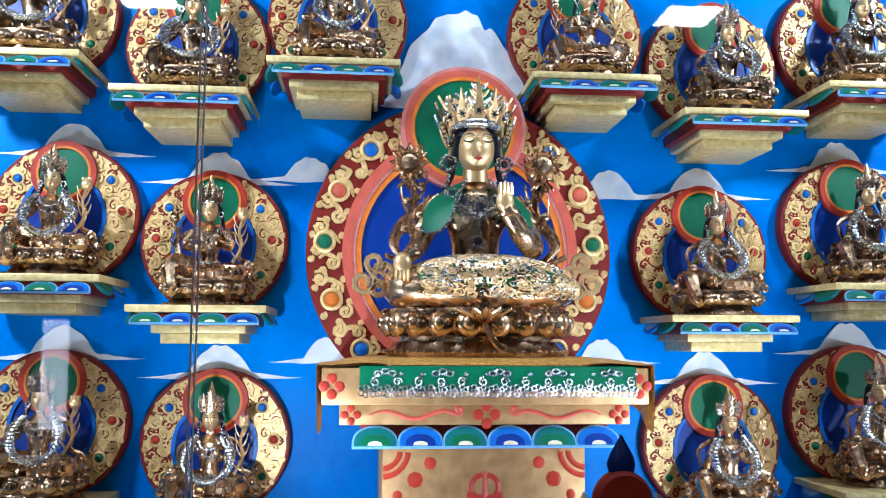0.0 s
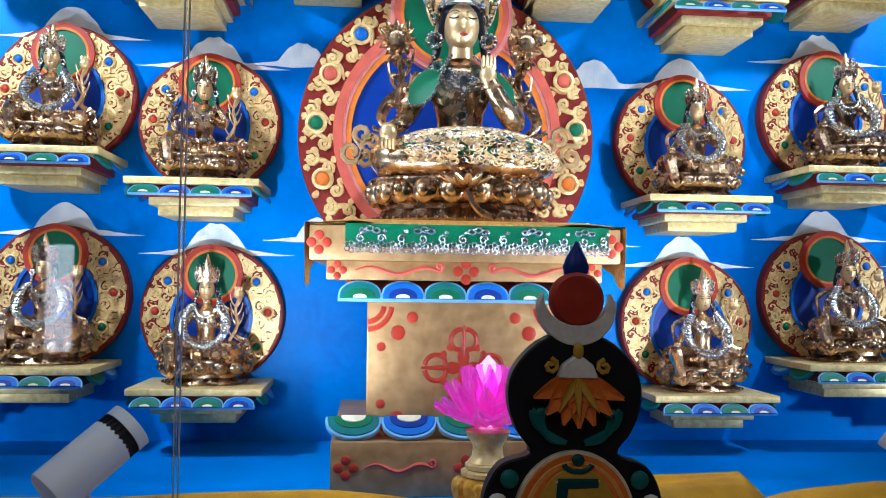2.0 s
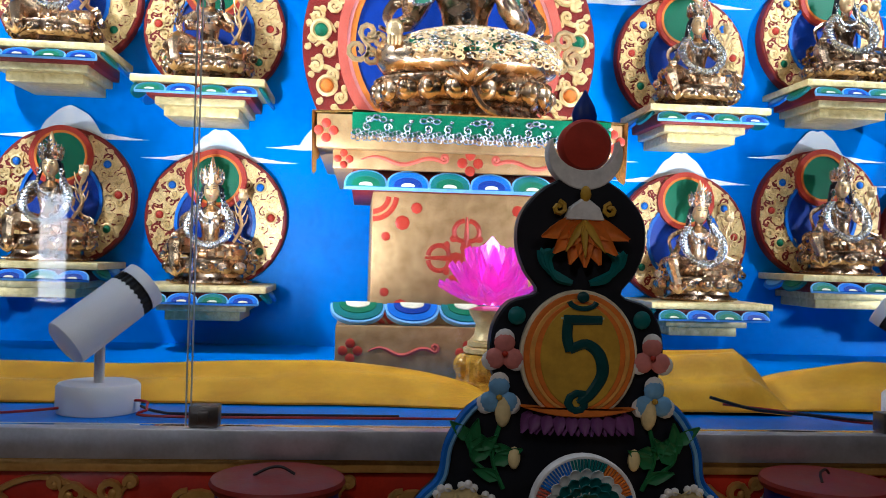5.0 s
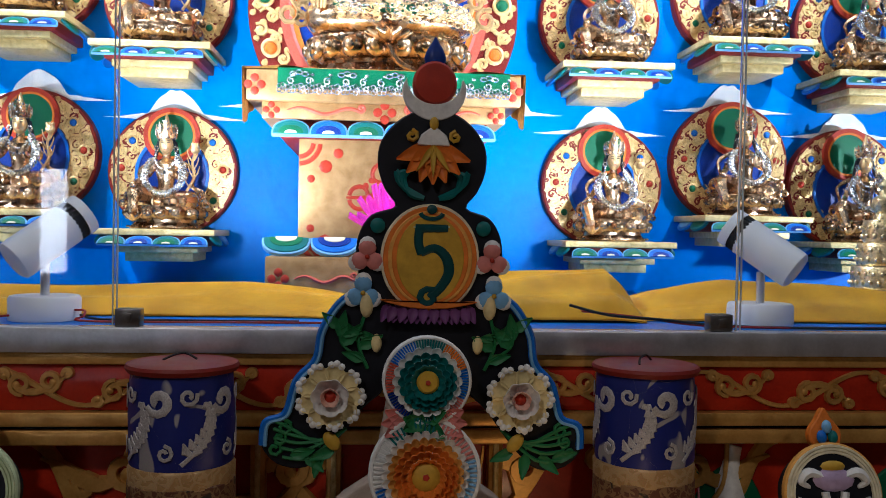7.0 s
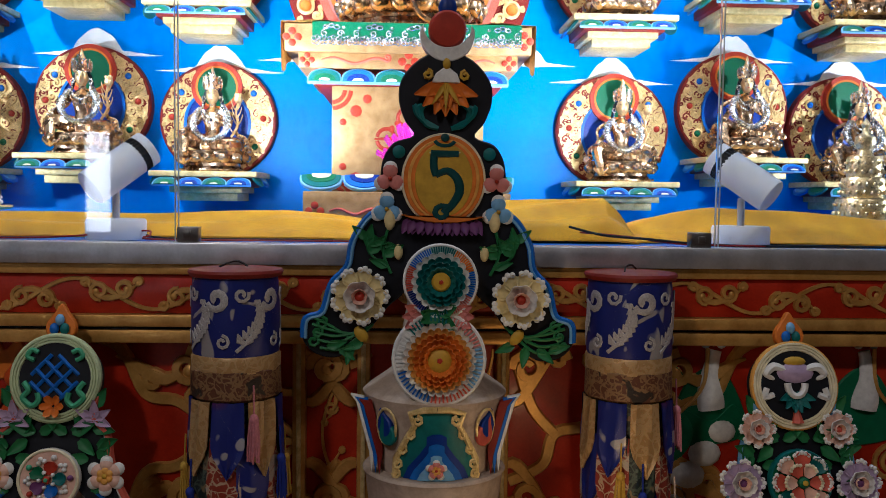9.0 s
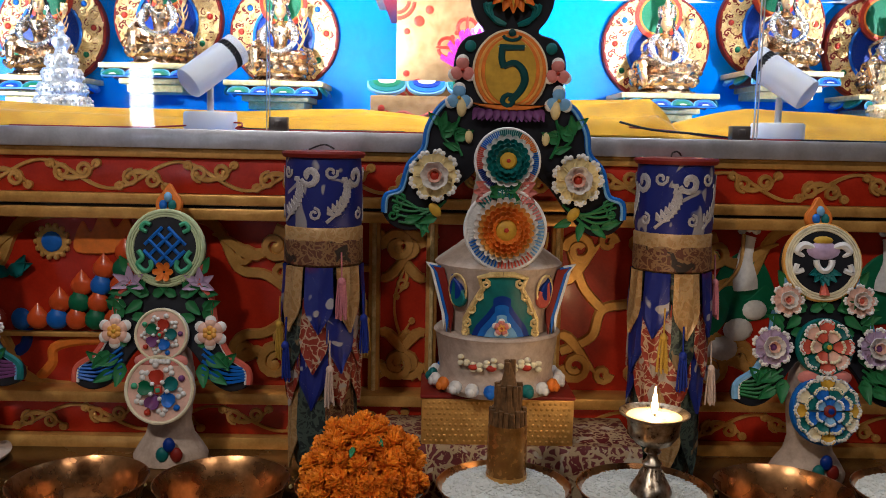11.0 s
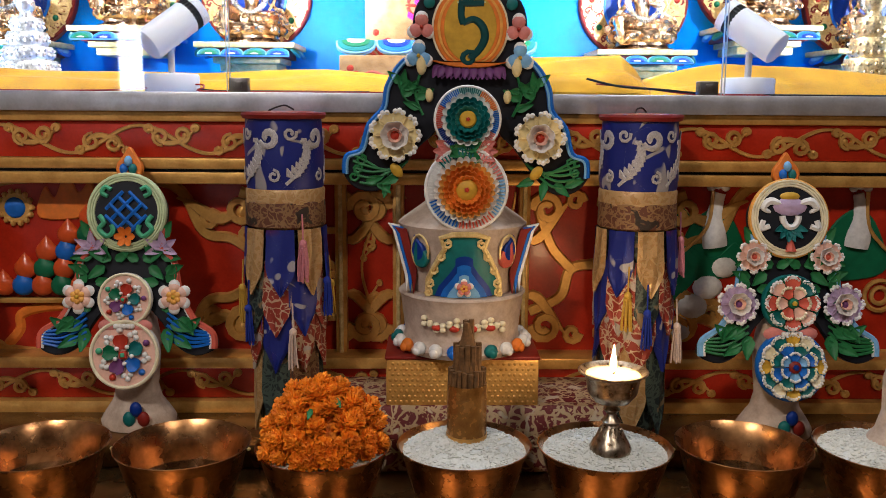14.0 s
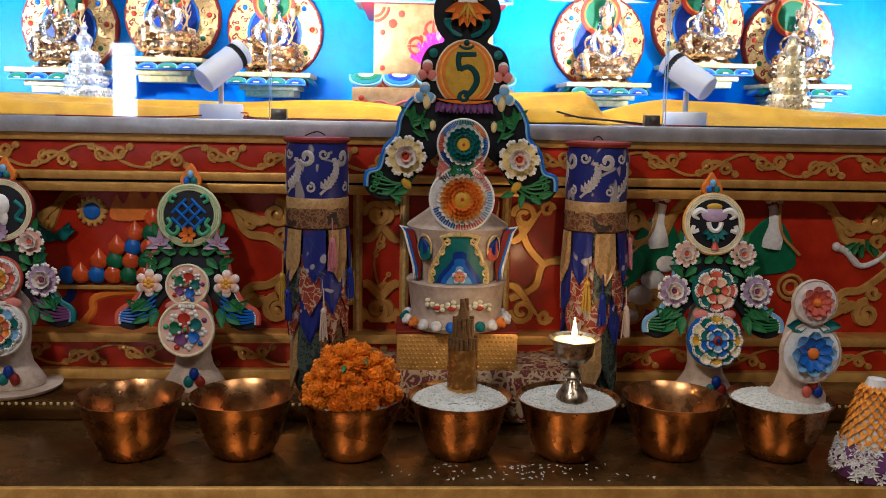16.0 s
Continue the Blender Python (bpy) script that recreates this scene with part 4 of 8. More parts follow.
    for i in range(5):
        a = math.pi * (1.14 + 0.18 * i)
        at = pose(0.056 * math.cos(a), 0.044 * math.sin(a) - 0.004, 0.168, 0, 0, math.degrees(a) + 90)
        s.slot = 2
        s.box((0, -0.002, 0), (0.017, 0.006, 0.022), 0.002, at)
        s.slot = 3
        s.box((0, -0.005, 0), (0.009, 0.004, 0.013), 0.001, at)
    # lace over the lap: rings and drops on a green lining
    s.slot = 5
    s.ball((0.012, -0.030, 0.128), (0.166, 0.118, 0.050), 30, 16)
    s.slot = 0
    s.ball((0.010, -0.026, 0.108), (0.168, 0.121, 0.042), 30, 16)
    for i in range(1300):
        a, b = rnd.uniform(math.pi, 2 * math.pi), rnd.uniform(-0.22, 1.25)
        p = Vector((0.012 + 0.172 * math.cos(a) * math.cos(b), -0.030 + 0.124 * math.sin(a) * math.cos(b), 0.118 + 0.064 * math.sin(b)))
        if p.x < -0.10 and p.z < 0.140 and rnd.random() < 0.75:
            continue
        at = Matrix.Translation(p) @ Vector(((p.x - 0.012) / 0.172 ** 2, (p.y + 0.030) / 0.124 ** 2, (p.z - 0.118) / 0.064 ** 2)).to_track_quat("Z", "Y").to_matrix().to_4x4()
        s.slot = rnd.choice((1, 1, 2, 1, 0))
        r = rnd.uniform(0.0045, 0.0085)
        if i % 3:
            s.tube([(r * math.cos(k * math.pi / 4), r * 0.75 * math.sin(k * math.pi / 4), 0.001) for k in range(8)], 0.0013, 4, True, m=at)
        else:
            s.ball((0, 0, 0.001), (r * 0.6, r * 0.35, 0.002), 6, 4, at)
    return solid("large_statue", s, SKIN, "gilt bronze seated statue with gold crown, green shawl and lace", "statue", at=pose(0.184, 1.605, 1.6740))


big_figure()


def flower4(s, x, z, r, y):
    for a in (0, 90, 180, 270):
        s.ball((x + r * 0.62 * math.cos(radians(a)), y, z + r * 0.62 * math.sin(radians(a))), (r * 0.42, 0.0016, r * 0.42), 10, 4)


def wave_line(s, x0, x1, z, amp, r, y, waves=1.5, curl=1):
    n = 16
    pts = [(x0 + (x1 - x0) * i / (n - 1), y, z + amp * math.sin(2 * math.pi * waves * i / (n - 1))) for i in range(n)]
    d = 1 if x1 > x0 else -1
    sp = spiral(x1, z + amp * 1.2, amp * 1.2, amp * 0.3, -90, d * 1.0, 9, y)
    s.tube(pts + sp, [r * (0.4 + 0.6 * min(1, i / 5)) for i in range(n)] + [r] * 9, 4, flat=0.5)


def pedestal():
    e = thing("pedestal", "gilded square pedestal painted with red flowers and crossed emblem", "pedestal", at=pose(0.178, 1.9, 1.217))
    # heights over the bay's floor; the front is -y
    part("base_slab", Shape().box((0, -0.262, 0.045), (0.440, 0.52, 0.090), 0.003), TAN, e)
    part("shaft", Shape().box((0, -0.237, 0.192), (0.328, 0.466, 0.250), 0.003), TAN, e)
    part("necking", Shape().box((0, -0.240, 0.336), (0.400, 0.474, 0.038), 0.003), BRICKRED, e)
    part("lower_cornice", Shape().box((0, -0.247, 0.368), (0.466, 0.49, 0.032), 0.002), TAN, e)
    part("upper_cornice", Shape().box((0, -0.254, 0.413), (0.522, 0.506, 0.058), 0.003), TAN, e)
    petal_frieze(e, -0.212, 0.212, -0.492, 0.352, 0.036, 6, 0.55)
    w = 0.46 / 5
    for i in range(5):
        at = pose(-0.23 + w * (i + 0.5), -0.482, 0.122) @ pose(0, 0, 0, -48)
        p = part("petal", Shape().prism(petal_arch(w, 0.045), -0.004, 0.004, bev=0.001), PALEBLUE, e, at=at)
        part("petal_core", Shape().prism(petal_arch(w * 0.92, 0.040), -0.0060, -0.004, bev=0.001), (TEAL, MIDBLUE)[i % 2], p)
        part("petal_shade", Shape().prism(petal_arch(w * 0.68, 0.026), -0.0075, -0.006, bev=0.001), (GREEN, DEEPBLUE)[i % 2], p)
        part("petal_heart", Shape().prism(petal_arch(w * 0.44, 0.014), -0.0090, -0.0075, bev=0.001), CREAM, p)
    # painted ornament, slightly raised
    y = -0.4705
    s = Shape()
    for sx in (-1, 1):
        for sz in (-1, 1):
            cx, cz = sx * 0.164, 0.192 + sz * 0.118
            for r in (0.028, 0.041):
                s.tube([(cx - sx * r * math.cos(radians(a)), y, cz - sz * r * math.sin(radians(a))) for a in range(4, 90, 12)], 0.0045, 4, flat=0.35)
            s.ball((cx - sx * 0.052, y, cz - sz * 0.046), (0.013, 0.0016, 0.013), 10, 4)
            s.ball((cx - sx * 0.024, y, cz - sz * 0.070), (0.008, 0.0016, 0.008), 8, 4)
            s.ball((cx - sx * 0.076, y, cz - sz * 0.020), (0.010, 0.0016, 0.010), 8, 4)
    part("corner_flowers", s, RED, e)
    s = Shape()
    for a in (0, 90, 180, 270):
        at = pose(0, y, 0.205) @ pose(0, 0, 0, 0, a, 0)
        s.ball((0, 0, 0.018), (0.011, 0.0018, 0.016), 10, 4, at)
        s.tube([(0, 0, 0.02), (0, 0, 0.072)], [0.006, 0.002], 4, flat=0.4, m=at)
        for q in (-1, 1):
            s.tube([(q * p[0], 0, p[2]) for p in bez((0.004, 0, 0.030), (0.030, 0, 0.030), (0.026, 0, 0.064), (0.004, 0, 0.066), 9)], 0.0042, 4, flat=0.4, m=at)
            s.ball((q * 0.022, 0, 0.034), (0.008, 0.0016, 0.006), 8, 4, at)
    part("crossed_emblem", s, RED, e)
    s = Shape()
    flower4(s, 0, 0.368, 0.022, -0.493)
    flower4(s, -0.215, 0.368, 0.016, -0.493)
    flower4(s, 0.215, 0.368, 0.016, -0.493)
    for q in (-1, 1):
        flower4(s, q * 0.245, 0.413, 0.020, -0.508)
        flower4(s, q * 0.195, 0.048, 0.020, -0.523)
    flower4(s, 0.0, 0.048, 0.02, -0.523)
    part("painted_flowers", s, RED, e)
    s = Shape()
    for q in (-1, 1):
        wave_line(s, q * 0.185, q * 0.045, 0.368, 0.006, 0.0035, -0.493)
        wave_line(s, q * 0.165, q * 0.055, 0.048, 0.006, 0.0035, -0.523)
    part("painted_waves", s, CORAL, e)
    return e


pedestal()


def lace_cloth():
    e = thing("lace_cloth", "green velvet altar cloth with silver floral lace hem on pedestal", "cloth", at=pose(0.196, 1.39, 1.6595))
    s = Shape()
    s.box((0, 0.10, 0.001), (0.440, 0.205, 0.002))
    s.box((0, -0.0035, -0.017), (0.440, 0.003, 0.038))
    part("velvet", s, GREEN, e)
    s = Shape()
    rnd = random.Random(8)
    for i in range(26):
        x = -0.212 + 0.424 * i / 25
        for k in range(5):
            a = radians(72 * k + 20 * (i % 2))
            s.tube([(x + 0.0062 * math.cos(a) + 0.0042 * math.cos(b), -0.006, -0.036 + 0.0062 * math.sin(a) + 0.0042 * math.sin(b)) for b in (math.pi / 3 * j for j in range(6))], 0.0012, 4, True)
        s.ball((x, -0.006, -0.036), 0.0022, 6, 4)
        if i % 2:
            s.tube([(x + p[0], -0.006, -0.022 + p[2]) for p in spiral(0, 0, 0.008, 0.002, rnd.uniform(0, 360), 1.3, 10)], 0.0013, 4)
            s.ball((x + 0.006, -0.006, -0.010), (0.004, 0.0015, 0.0026), 6, 4)
    for i in range(5):
        x = -0.18 + 0.09 * i
        for k in range(3):
            s.tube([(x + 0.011 * (k - 1) + 0.006 * math.cos(b), -0.006, -0.006 + 0.004 * math.sin(b) - 0.003 * abs(k - 1)) for b in (math.pi / 4 * j for j in range(8))], 0.0016, 4, True)
    part("lace_hem", s, SILVER, e)
    return e


lace_cloth()


def draped_cloth(x, q):
    """Gold brocade at one end of the pedestal's top, hanging over its edge."""
    s = Shape()
    rows, cols = 10, 6
    vs, fs = [], []
    for i in range(rows + 1):
        u = i / rows
        for j in range(cols + 1):
            v = j / cols
            if u < 0.5:
                px, pz = q * (0.10 - 0.11 * (1 - u * 2)), 0.003 + 0.0015 * math.sin(v * 7 + u * 5)
            else:
                px, pz = q * (0.100 + 0.003 * math.sin(v * 9 + u * 3)), 0.004 - (u - 0.5) * 0.19 * (0.65 + 0.45 * (1 - v))
            vs.append((px, v * 0.13, pz + 0.002 * math.sin(u * 11 + v * 5)))
    for i in range(rows):
        for j in range(cols):
            a = i * (cols + 1) + j
            fs.append((a, a + 1, a + cols + 2, a + cols + 1) if q > 0 else (a, a + cols + 1, a + cols + 2, a + 1))
    n = len(vs)
    vs += [(x2 - q * 0.0025, y2, z2 - 0.0025) for x2, y2, z2 in vs]
    fs += [tuple(n + k for k in f[::-1]) for f in fs]
    s.add(vs, fs)
    return solid("brocade_drape", s, SILKGOLD, "orange gold brocade cloth draped over pedestal edge", "cloth", "brocade drapes on the pedestal", at=pose(x, 1.392, 1.661))


SILKGOLD = mat("orange_brocade", (0.50, 0.21, 0.03), 0.38, metal=0.2, scale=160, fine=400, bump=0.6, second=(0.85, 0.50, 0.13))
s = Shape()
for z, hx, y0, y1 in ((0.0, 0.250, 0.0, 0.30), (0.004, 0.246, 0.004, 0.298), (0.011, 0.20, 0.035, 0.28)):
    s.v += [(-hx, y0, z), (hx, y0, z), (hx, y1, z), (-hx, y1, z)]
s.f += [(3, 2, 1, 0), (8, 9, 10, 11)] + [(k * 4 + i, k * 4 + (i + 1) % 4, k * 4 + 4 + (i + 1) % 4, k * 4 + 4 + i) for k in (0, 1) for i in range(4)]
s.mi += [0] * 10
solid("brocade_runner", s, SILKGOLD, "orange gold brocade cloth spread under the statue", "cloth", at=pose(0.184, 1.410, 1.6625))
draped_cloth(0.345, 1)
draped_cloth(0.012, -1)

# ---- the red carved front below the ledge ----
def brocade(name, base, motif, scale, third=None, rough=0.45, metal=0.0, width=0.09, cut=0.56, curl=2.2):
    """Woven cloth: curling motif lines of a second thread, with leaf patches, on a plain ground."""
    m = bpy.data.materials.new(name)
    m.use_nodes = True
    nt = m.node_tree
    b = nt.nodes["Principled BSDF"]
    N, L = nt.nodes.new, nt.links.new
    tc = N("ShaderNodeTexCoord")
    warp = N("ShaderNodeTexNoise")
    warp.inputs["Scale"].default_value = scale * 0.6
    L(tc.outputs["Object"], warp.inputs["Vector"])
    mixv = N("ShaderNodeMix")
    mixv.data_type = "VECTOR"
    mixv.inputs["Factor"].default_value = 0.035
    L(tc.outputs["Object"], mixv.inputs["A"])
    L(warp.outputs["Color"], mixv.inputs["B"])
    vor = N("ShaderNodeTexVoronoi")
    vor.feature = "DISTANCE_TO_EDGE"
    vor.inputs["Scale"].default_value = scale
    L(mixv.outputs["Result"], vor.inputs["Vector"])
    wave = N("ShaderNodeTexNoise")
    wave.inputs["Scale"].default_value, wave.inputs["Detail"].default_value, wave.inputs["Distortion"].default_value = scale * 1.3, 1.0, curl
    L(tc.outputs["Object"], wave.inputs["Vector"])
    r1 = N("ShaderNodeMapRange")
    r1.inputs["From Min"].default_value, r1.inputs["From Max"].default_value = width, width * 0.6
    L(vor.outputs["Distance"], r1.inputs["Value"])
    r2 = N("ShaderNodeMapRange")
    r2.inputs["From Min"].default_value, r2.inputs["From Max"].default_value = cut, cut + 0.03
    L(wave.outputs[0], r2.inputs["Value"])
    mx = N("ShaderNodeMath")
    mx.operation = "MAXIMUM"
    L(r1.outputs[0], mx.inputs[0])
    L(r2.outputs[0], mx.inputs[1])
    col = N("ShaderNodeMix")
    col.data_type = "RGBA"
    col.inputs["A"].default_value, col.inputs["B"].default_value = (*base, 1), (*motif, 1)
    L(mx.outputs[0], col.inputs["Factor"])
    last = col.outputs["Result"]
    if third:
        w2 = N("ShaderNodeTexNoise")
        w2.inputs["Scale"].default_value, w2.inputs["Distortion"].default_value = scale * 0.5, 1.0
        L(tc.outputs["Object"], w2.inputs["Vector"])
        r3 = N("ShaderNodeMapRange")
        r3.inputs["From Min"].default_value, r3.inputs["From Max"].default_value = 0.60, 0.63
        L(w2.outputs[0], r3.inputs["Value"])
        c2 = N("ShaderNodeMix")
        c2.data_type = "RGBA"
        L(r3.outputs[0], c2.inputs["Factor"])
        L(last, c2.inputs["A"])
        c2.inputs["B"].default_value = (*third, 1)
        last = c2.outputs["Result"]
    weave = N("ShaderNodeTexNoise")
    weave.inputs["Scale"].default_value = 900
    L(tc.outputs["Object"], weave.inputs["Vector"])
    shade = N("ShaderNodeMix")
    shade.data_type, shade.blend_type = "RGBA", "MULTIPLY"
    shade.inputs["Factor"].default_value = 0.45
    L(last, shade.inputs["A"])
    L(weave.outputs["Color"], shade.inputs["B"])
    L(shade.outputs["Result"], b.inputs["Base Color"])
    b.inputs["Roughness"].default_value, b.inputs["Metallic"].default_value = rough, metal
    bp = N("ShaderNodeBump")
    bp.inputs["Strength"].default_value, bp.inputs["Distance"].default_value = 0.4, 0.001
    L(mx.outputs[0], bp.inputs["Height"])
    L(bp.outputs[0], b.inputs["Normal"])
    return m


FX0, FX1 = LX, RX


def rail(name, z0, z1, y, material, label, bev=0.003):
    s = Shape().box(((FX0 + FX1) / 2, (y + 1.06) / 2, (z0 + z1) / 2), (FX1 - FX0, 1.06 - y, z1 - z0), bev)
    return solid(name, s, material, label, "cabinet front", kind="structure")


rail("rail_top", 1.166, 1.184, 0.962, DULLGOLD, "aged gold rail under the metal ledge")
rail("frieze_upper", 1.100, 1.166, 0.972, LACQUER, "red lacquered frieze board with gold scrolls")
rail("rail_upper", 1.080, 1.100, 0.958, DULLGOLD, "aged gold moulded rail of cabinet")
rail("rail_groove", 1.074, 1.080, 0.975, BLACK, "dark groove between two gold rails", 0.0)
rail("rail_middle", 1.052, 1.074, 0.966, DULLGOLD, "aged gold moulded rail of cabinet")
slab("cabinet_panel", FX0, FX1, 1.030, 1.06, 0.705, 1.052, LACQUER, "red lacquered recessed cabinet panel", "cabinet front")
rail("rail_lower", 0.700, 0.722, 0.968, DULLGOLD, "aged gold moulded rail of cabinet")
rail("frieze_lower", 0.636, 0.700, 0.985, LACQUER, "dark red lower frieze board with gold scrolls")
rail("rail_foot", 0.600, 0.636, 0.966, DULLGOLD, "aged gold foot rail of cabinet")
slab("cabinet_carcass", FX0, FX1, 1.06, 1.9, 0.0, 1.150, LACQUER, "red wooden body behind the cabinet front", "cabinet front")


def vine(length, h, seed=0):
    """One repeat of the frieze scroll: a flat-cut S-stem with paired open curls, in the xz plane."""
    s = Shape()
    w, d = h * 0.070, h * 0.085
    for q in (0, 1):
        x0, k = q * length / 2, 1 if q == 0 else -1
        stem = [(x0 + length / 2 * t / 14, -k * h * 0.42 * math.cos(math.pi * t / 14)) for t in range(15)]
        s.strip(stem, [w * (0.75 + 0.25 * math.sin(math.pi * t / 14)) for t in range(15)], d * 0.80)
        for j, (dx, dz, r, a0, turns, f) in enumerate(((0.150, -0.08, 0.26, 80, 1.25, 1.0), (0.305, -0.14, 0.25, 100, -1.25, 1.0), (0.062, -0.31, 0.13, 30, -0.9, 1.0), (0.405, -0.33, 0.12, 150, 0.9, 1.0))):
            pts = flat_spiral(x0 + length * dx, k * h * dz, h * r, h * r * 0.36, k * a0, k * turns, 16)
            s.strip(pts, [w * f * (0.55 + 0.55 * math.sin(math.pi * (i + 2) / 18)) for i in range(16)], d * (1.0 + 0.09 * j + 0.04 * q))
            s.ball((pts[-1][0], -d * 0.6, pts[-1][1]), (w * 1.35, d * 0.62, w * 1.35), 8, 4)
        link = bez((x0 + length * 0.085, 0, -k * h * 0.24), (x0 + length * 0.15, 0, k * h * 0.30), (x0 + length * 0.29, 0, k * h * 0.16), (x0 + length * 0.385, 0, -k * h * 0.24), 9)
        s.strip([(p[0], p[2]) for p in link], [w * f for f in (0.5, 0.9, 1.2, 1.35, 1.35, 1.2, 1.1, 0.9, 0.5)], d * 0.90)
    return s


def frieze_scrolls(z, h, y, length, label):
    me = None
    x = -1.75
    e = thing("frieze_scroll", label, "carving", group="carved scrolls of the frieze", kind="structure")
    while x < 2.1:
        if me is None:
            me = part("scroll", vine(length, h), DULLGOLD, e, at=pose(x, y, z))
        else:
            repeat(me, pose(x, y, z))
        x += length


frieze_scrolls(1.133, 0.060, 0.9715, 0.252, "raised gold scroll carving along the upper red frieze")
frieze_scrolls(0.668, 0.056, 0.9845, 0.262, "raised gold scroll carving along the lower red frieze")


def panel_frame(x0, x1, name="door_frame"):
    """A gilded door frame with inner moulding and lattice brackets, standing before the red panel."""
    e = thing(name, "gilded cabinet door frame with carved brackets on red panel", "cabinet door", group="doors of the cabinet", kind="structure")
    z0, z1, y = 0.722, 1.052, 1.012
    for i, x in enumerate((x0, x1)):
        part("stile", Shape().box((x, y + 0.008, (z0 + z1) / 2), (0.022, 0.03, z1 - z0), 0.003), DULLGOLD, e)
        part("stile_bead", Shape().box((x, y - 0.009, (z0 + z1) / 2), (0.008, 0.006, z1 - z0), 0.002), GOLDPAINT, e)
    s = Shape()
    for q, x in ((1, x0), (-1, x1)):
        for zc, k in ((z0 + 0.05, 1), (z1 - 0.05, -1)):
            s.strip(flat_spiral(x + q * 0.045, zc, 0.030, 0.008, 180 if q > 0 else 0, q * k * 1.4, 16), [0.0105 - 0.0002 * i for i in range(16)], 0.0096 + 0.0012 * q)
            s.strip([(p[0], p[2]) for p in bez((x + q * 0.012, 0, zc + k * 0.06), (x + q * 0.03, 0, zc + k * 0.07), (x + q * 0.05, 0, zc + k * 0.03), (x + q * 0.09, 0, zc - k * 0.02), 8)], [0.009, 0.011, 0.012, 0.012, 0.011, 0.009, 0.006, 0.002], 0.0068 + 0.0005 * q + 0.0002 * k)
            s.strip(flat_spiral(x + q * 0.10, zc - k * 0.016, 0.018, 0.005, 0, -q * k * 1.2, 12), 0.0075, 0.0078 + 0.0004 * q)
    part("corner_scroll", s, DULLGOLD, e, at=pose(0, 1.0285, 0))
    return e


panel_frame(-0.005, 0.105)
panel_frame(0.345, 0.605)
# lattice strip between the door and the banner, and a vine along the stile
e = thing("lattice", "gilded lattice fretwork strip on the red cabinet", "carving", kind="structure")
for i in range(3):
    z = 0.79 + 0.085 * i
    part("lattice_bar", Shape().box((-0.05, 1.018, z), (0.09, 0.014, 0.013), 0.002), DULLGOLD, e)
    at = pose(-0.05, 1.018, z + 0.042) @ pose(0, 0, 0, 0, 42 if i % 2 else -42, 0)
    if i < 2:
        part("lattice_brace", Shape().box((0, 0, 0), (0.105, 0.012, 0.012), 0.002, at), DULLGOLD, e)
for x in (0.052, 0.31):
    s = vine(0.30, 0.045)
    part("stile_vine", s, DULLGOLD, e, at=pose(x, 1.0295, 0.735) @ pose(0, 0, 0, 0, -90, 0))


def border(points, name, label, r=0.011):
    line = [(x, z) for x, _, z in smooth_line(points, 6)]
    s = Shape().strip(line, r, 0.0055 + 0.0006 * (int(abs(points[0][0]) * 100 + points[-1][2] * 1000) % 5))
    return solid(name, s, DULLGOLD, label, "carving", "curved gold mouldings of the panels", "structure", at=pose(0, 1.0295, 0))


def ogee(x0, x1, flip=1):
    """The curved gold line that bounds a panel's picture, with cusps and end scrolls."""
    zc, w = 0.885, x1 - x0
    top = [(x0, 0, zc), (x0 + w * 0.10, 0, zc + 0.055), (x0 + w * 0.18, 0, zc + 0.07), (x0 + w * 0.26, 0, zc + 0.160), (x0 + w * 0.5, 0, zc + 0.172), (x1 - w * 0.26, 0, zc + 0.160), (x1 - w * 0.18, 0, zc + 0.07), (x1 - w * 0.10, 0, zc + 0.055), (x1, 0, zc)]
    border(top, "panel_moulding", "curved gold moulding round the red panel picture")
    border([(x, 0, 2 * zc - z) for x, _, z in top], "panel_moulding", "curved gold moulding round the red panel picture")
    for q, x in ((1, x0 + w * 0.08), (-1, x1 - w * 0.08)):
        for k in (1, -1):
            s = Shape()
            s.strip(flat_spiral(0, k * 0.115, 0.032, 0.008, 90, q * k * 1.4, 18), [0.0115 - 0.0003 * i for i in range(18)], 0.0088)
            s.ball((flat_spiral(0, k * 0.115, 0.032, 0.008, 90, q * k * 1.4, 18)[-1][0], -0.004, flat_spiral(0, k * 0.115, 0.032, 0.008, 90, q * k * 1.4, 18)[-1][1]), (0.013, 0.005, 0.013), 10, 5)
            s.strip([(p[0], p[2]) for p in bez((q * 0.02, 0, k * 0.10), (q * 0.06, 0, k * 0.08), (q * 0.08, 0, k * 0.13), (q * 0.12, 0, k * 0.135), 8)], [0.010, 0.013, 0.014, 0.013, 0.011, 0.009, 0.006, 0.002], 0.0081)
            s.strip(flat_spiral(q * 0.058, k * 0.092, 0.020, 0.005, 0, -q * k * 1.2, 12), 0.0075, 0.0075)
            s.strip(flat_spiral(-q * 0.012, k * 0.062, 0.018, 0.005, 0, -q * k * 1.2, 12), 0.007, 0.007)
            solid("panel_scroll", s, DULLGOLD, "raised gold scroll in the corner of red panel", "carving", "corner scrolls of the panels", "structure", at=pose(x, 1.0290, zc))


ogee(-0.86, -0.14)
ogee(0.60, 1.30)
ogee(-1.75, -0.92)
ogee(1.38, 2.2)
# narrow panel beside the central offering
border([(0.36, 0, 0.80), (0.42, 0, 0.83), (0.44, 0, 0.885), (0.50, 0, 0.90), (0.585, 0, 0.945)], "panel_moulding", "curved gold moulding on the narrow panel")
border([(0.44, 0, 0.885), (0.40, 0, 0.93), (0.375, 0, 1.0)], "panel_moulding", "curved gold moulding on the narrow panel")


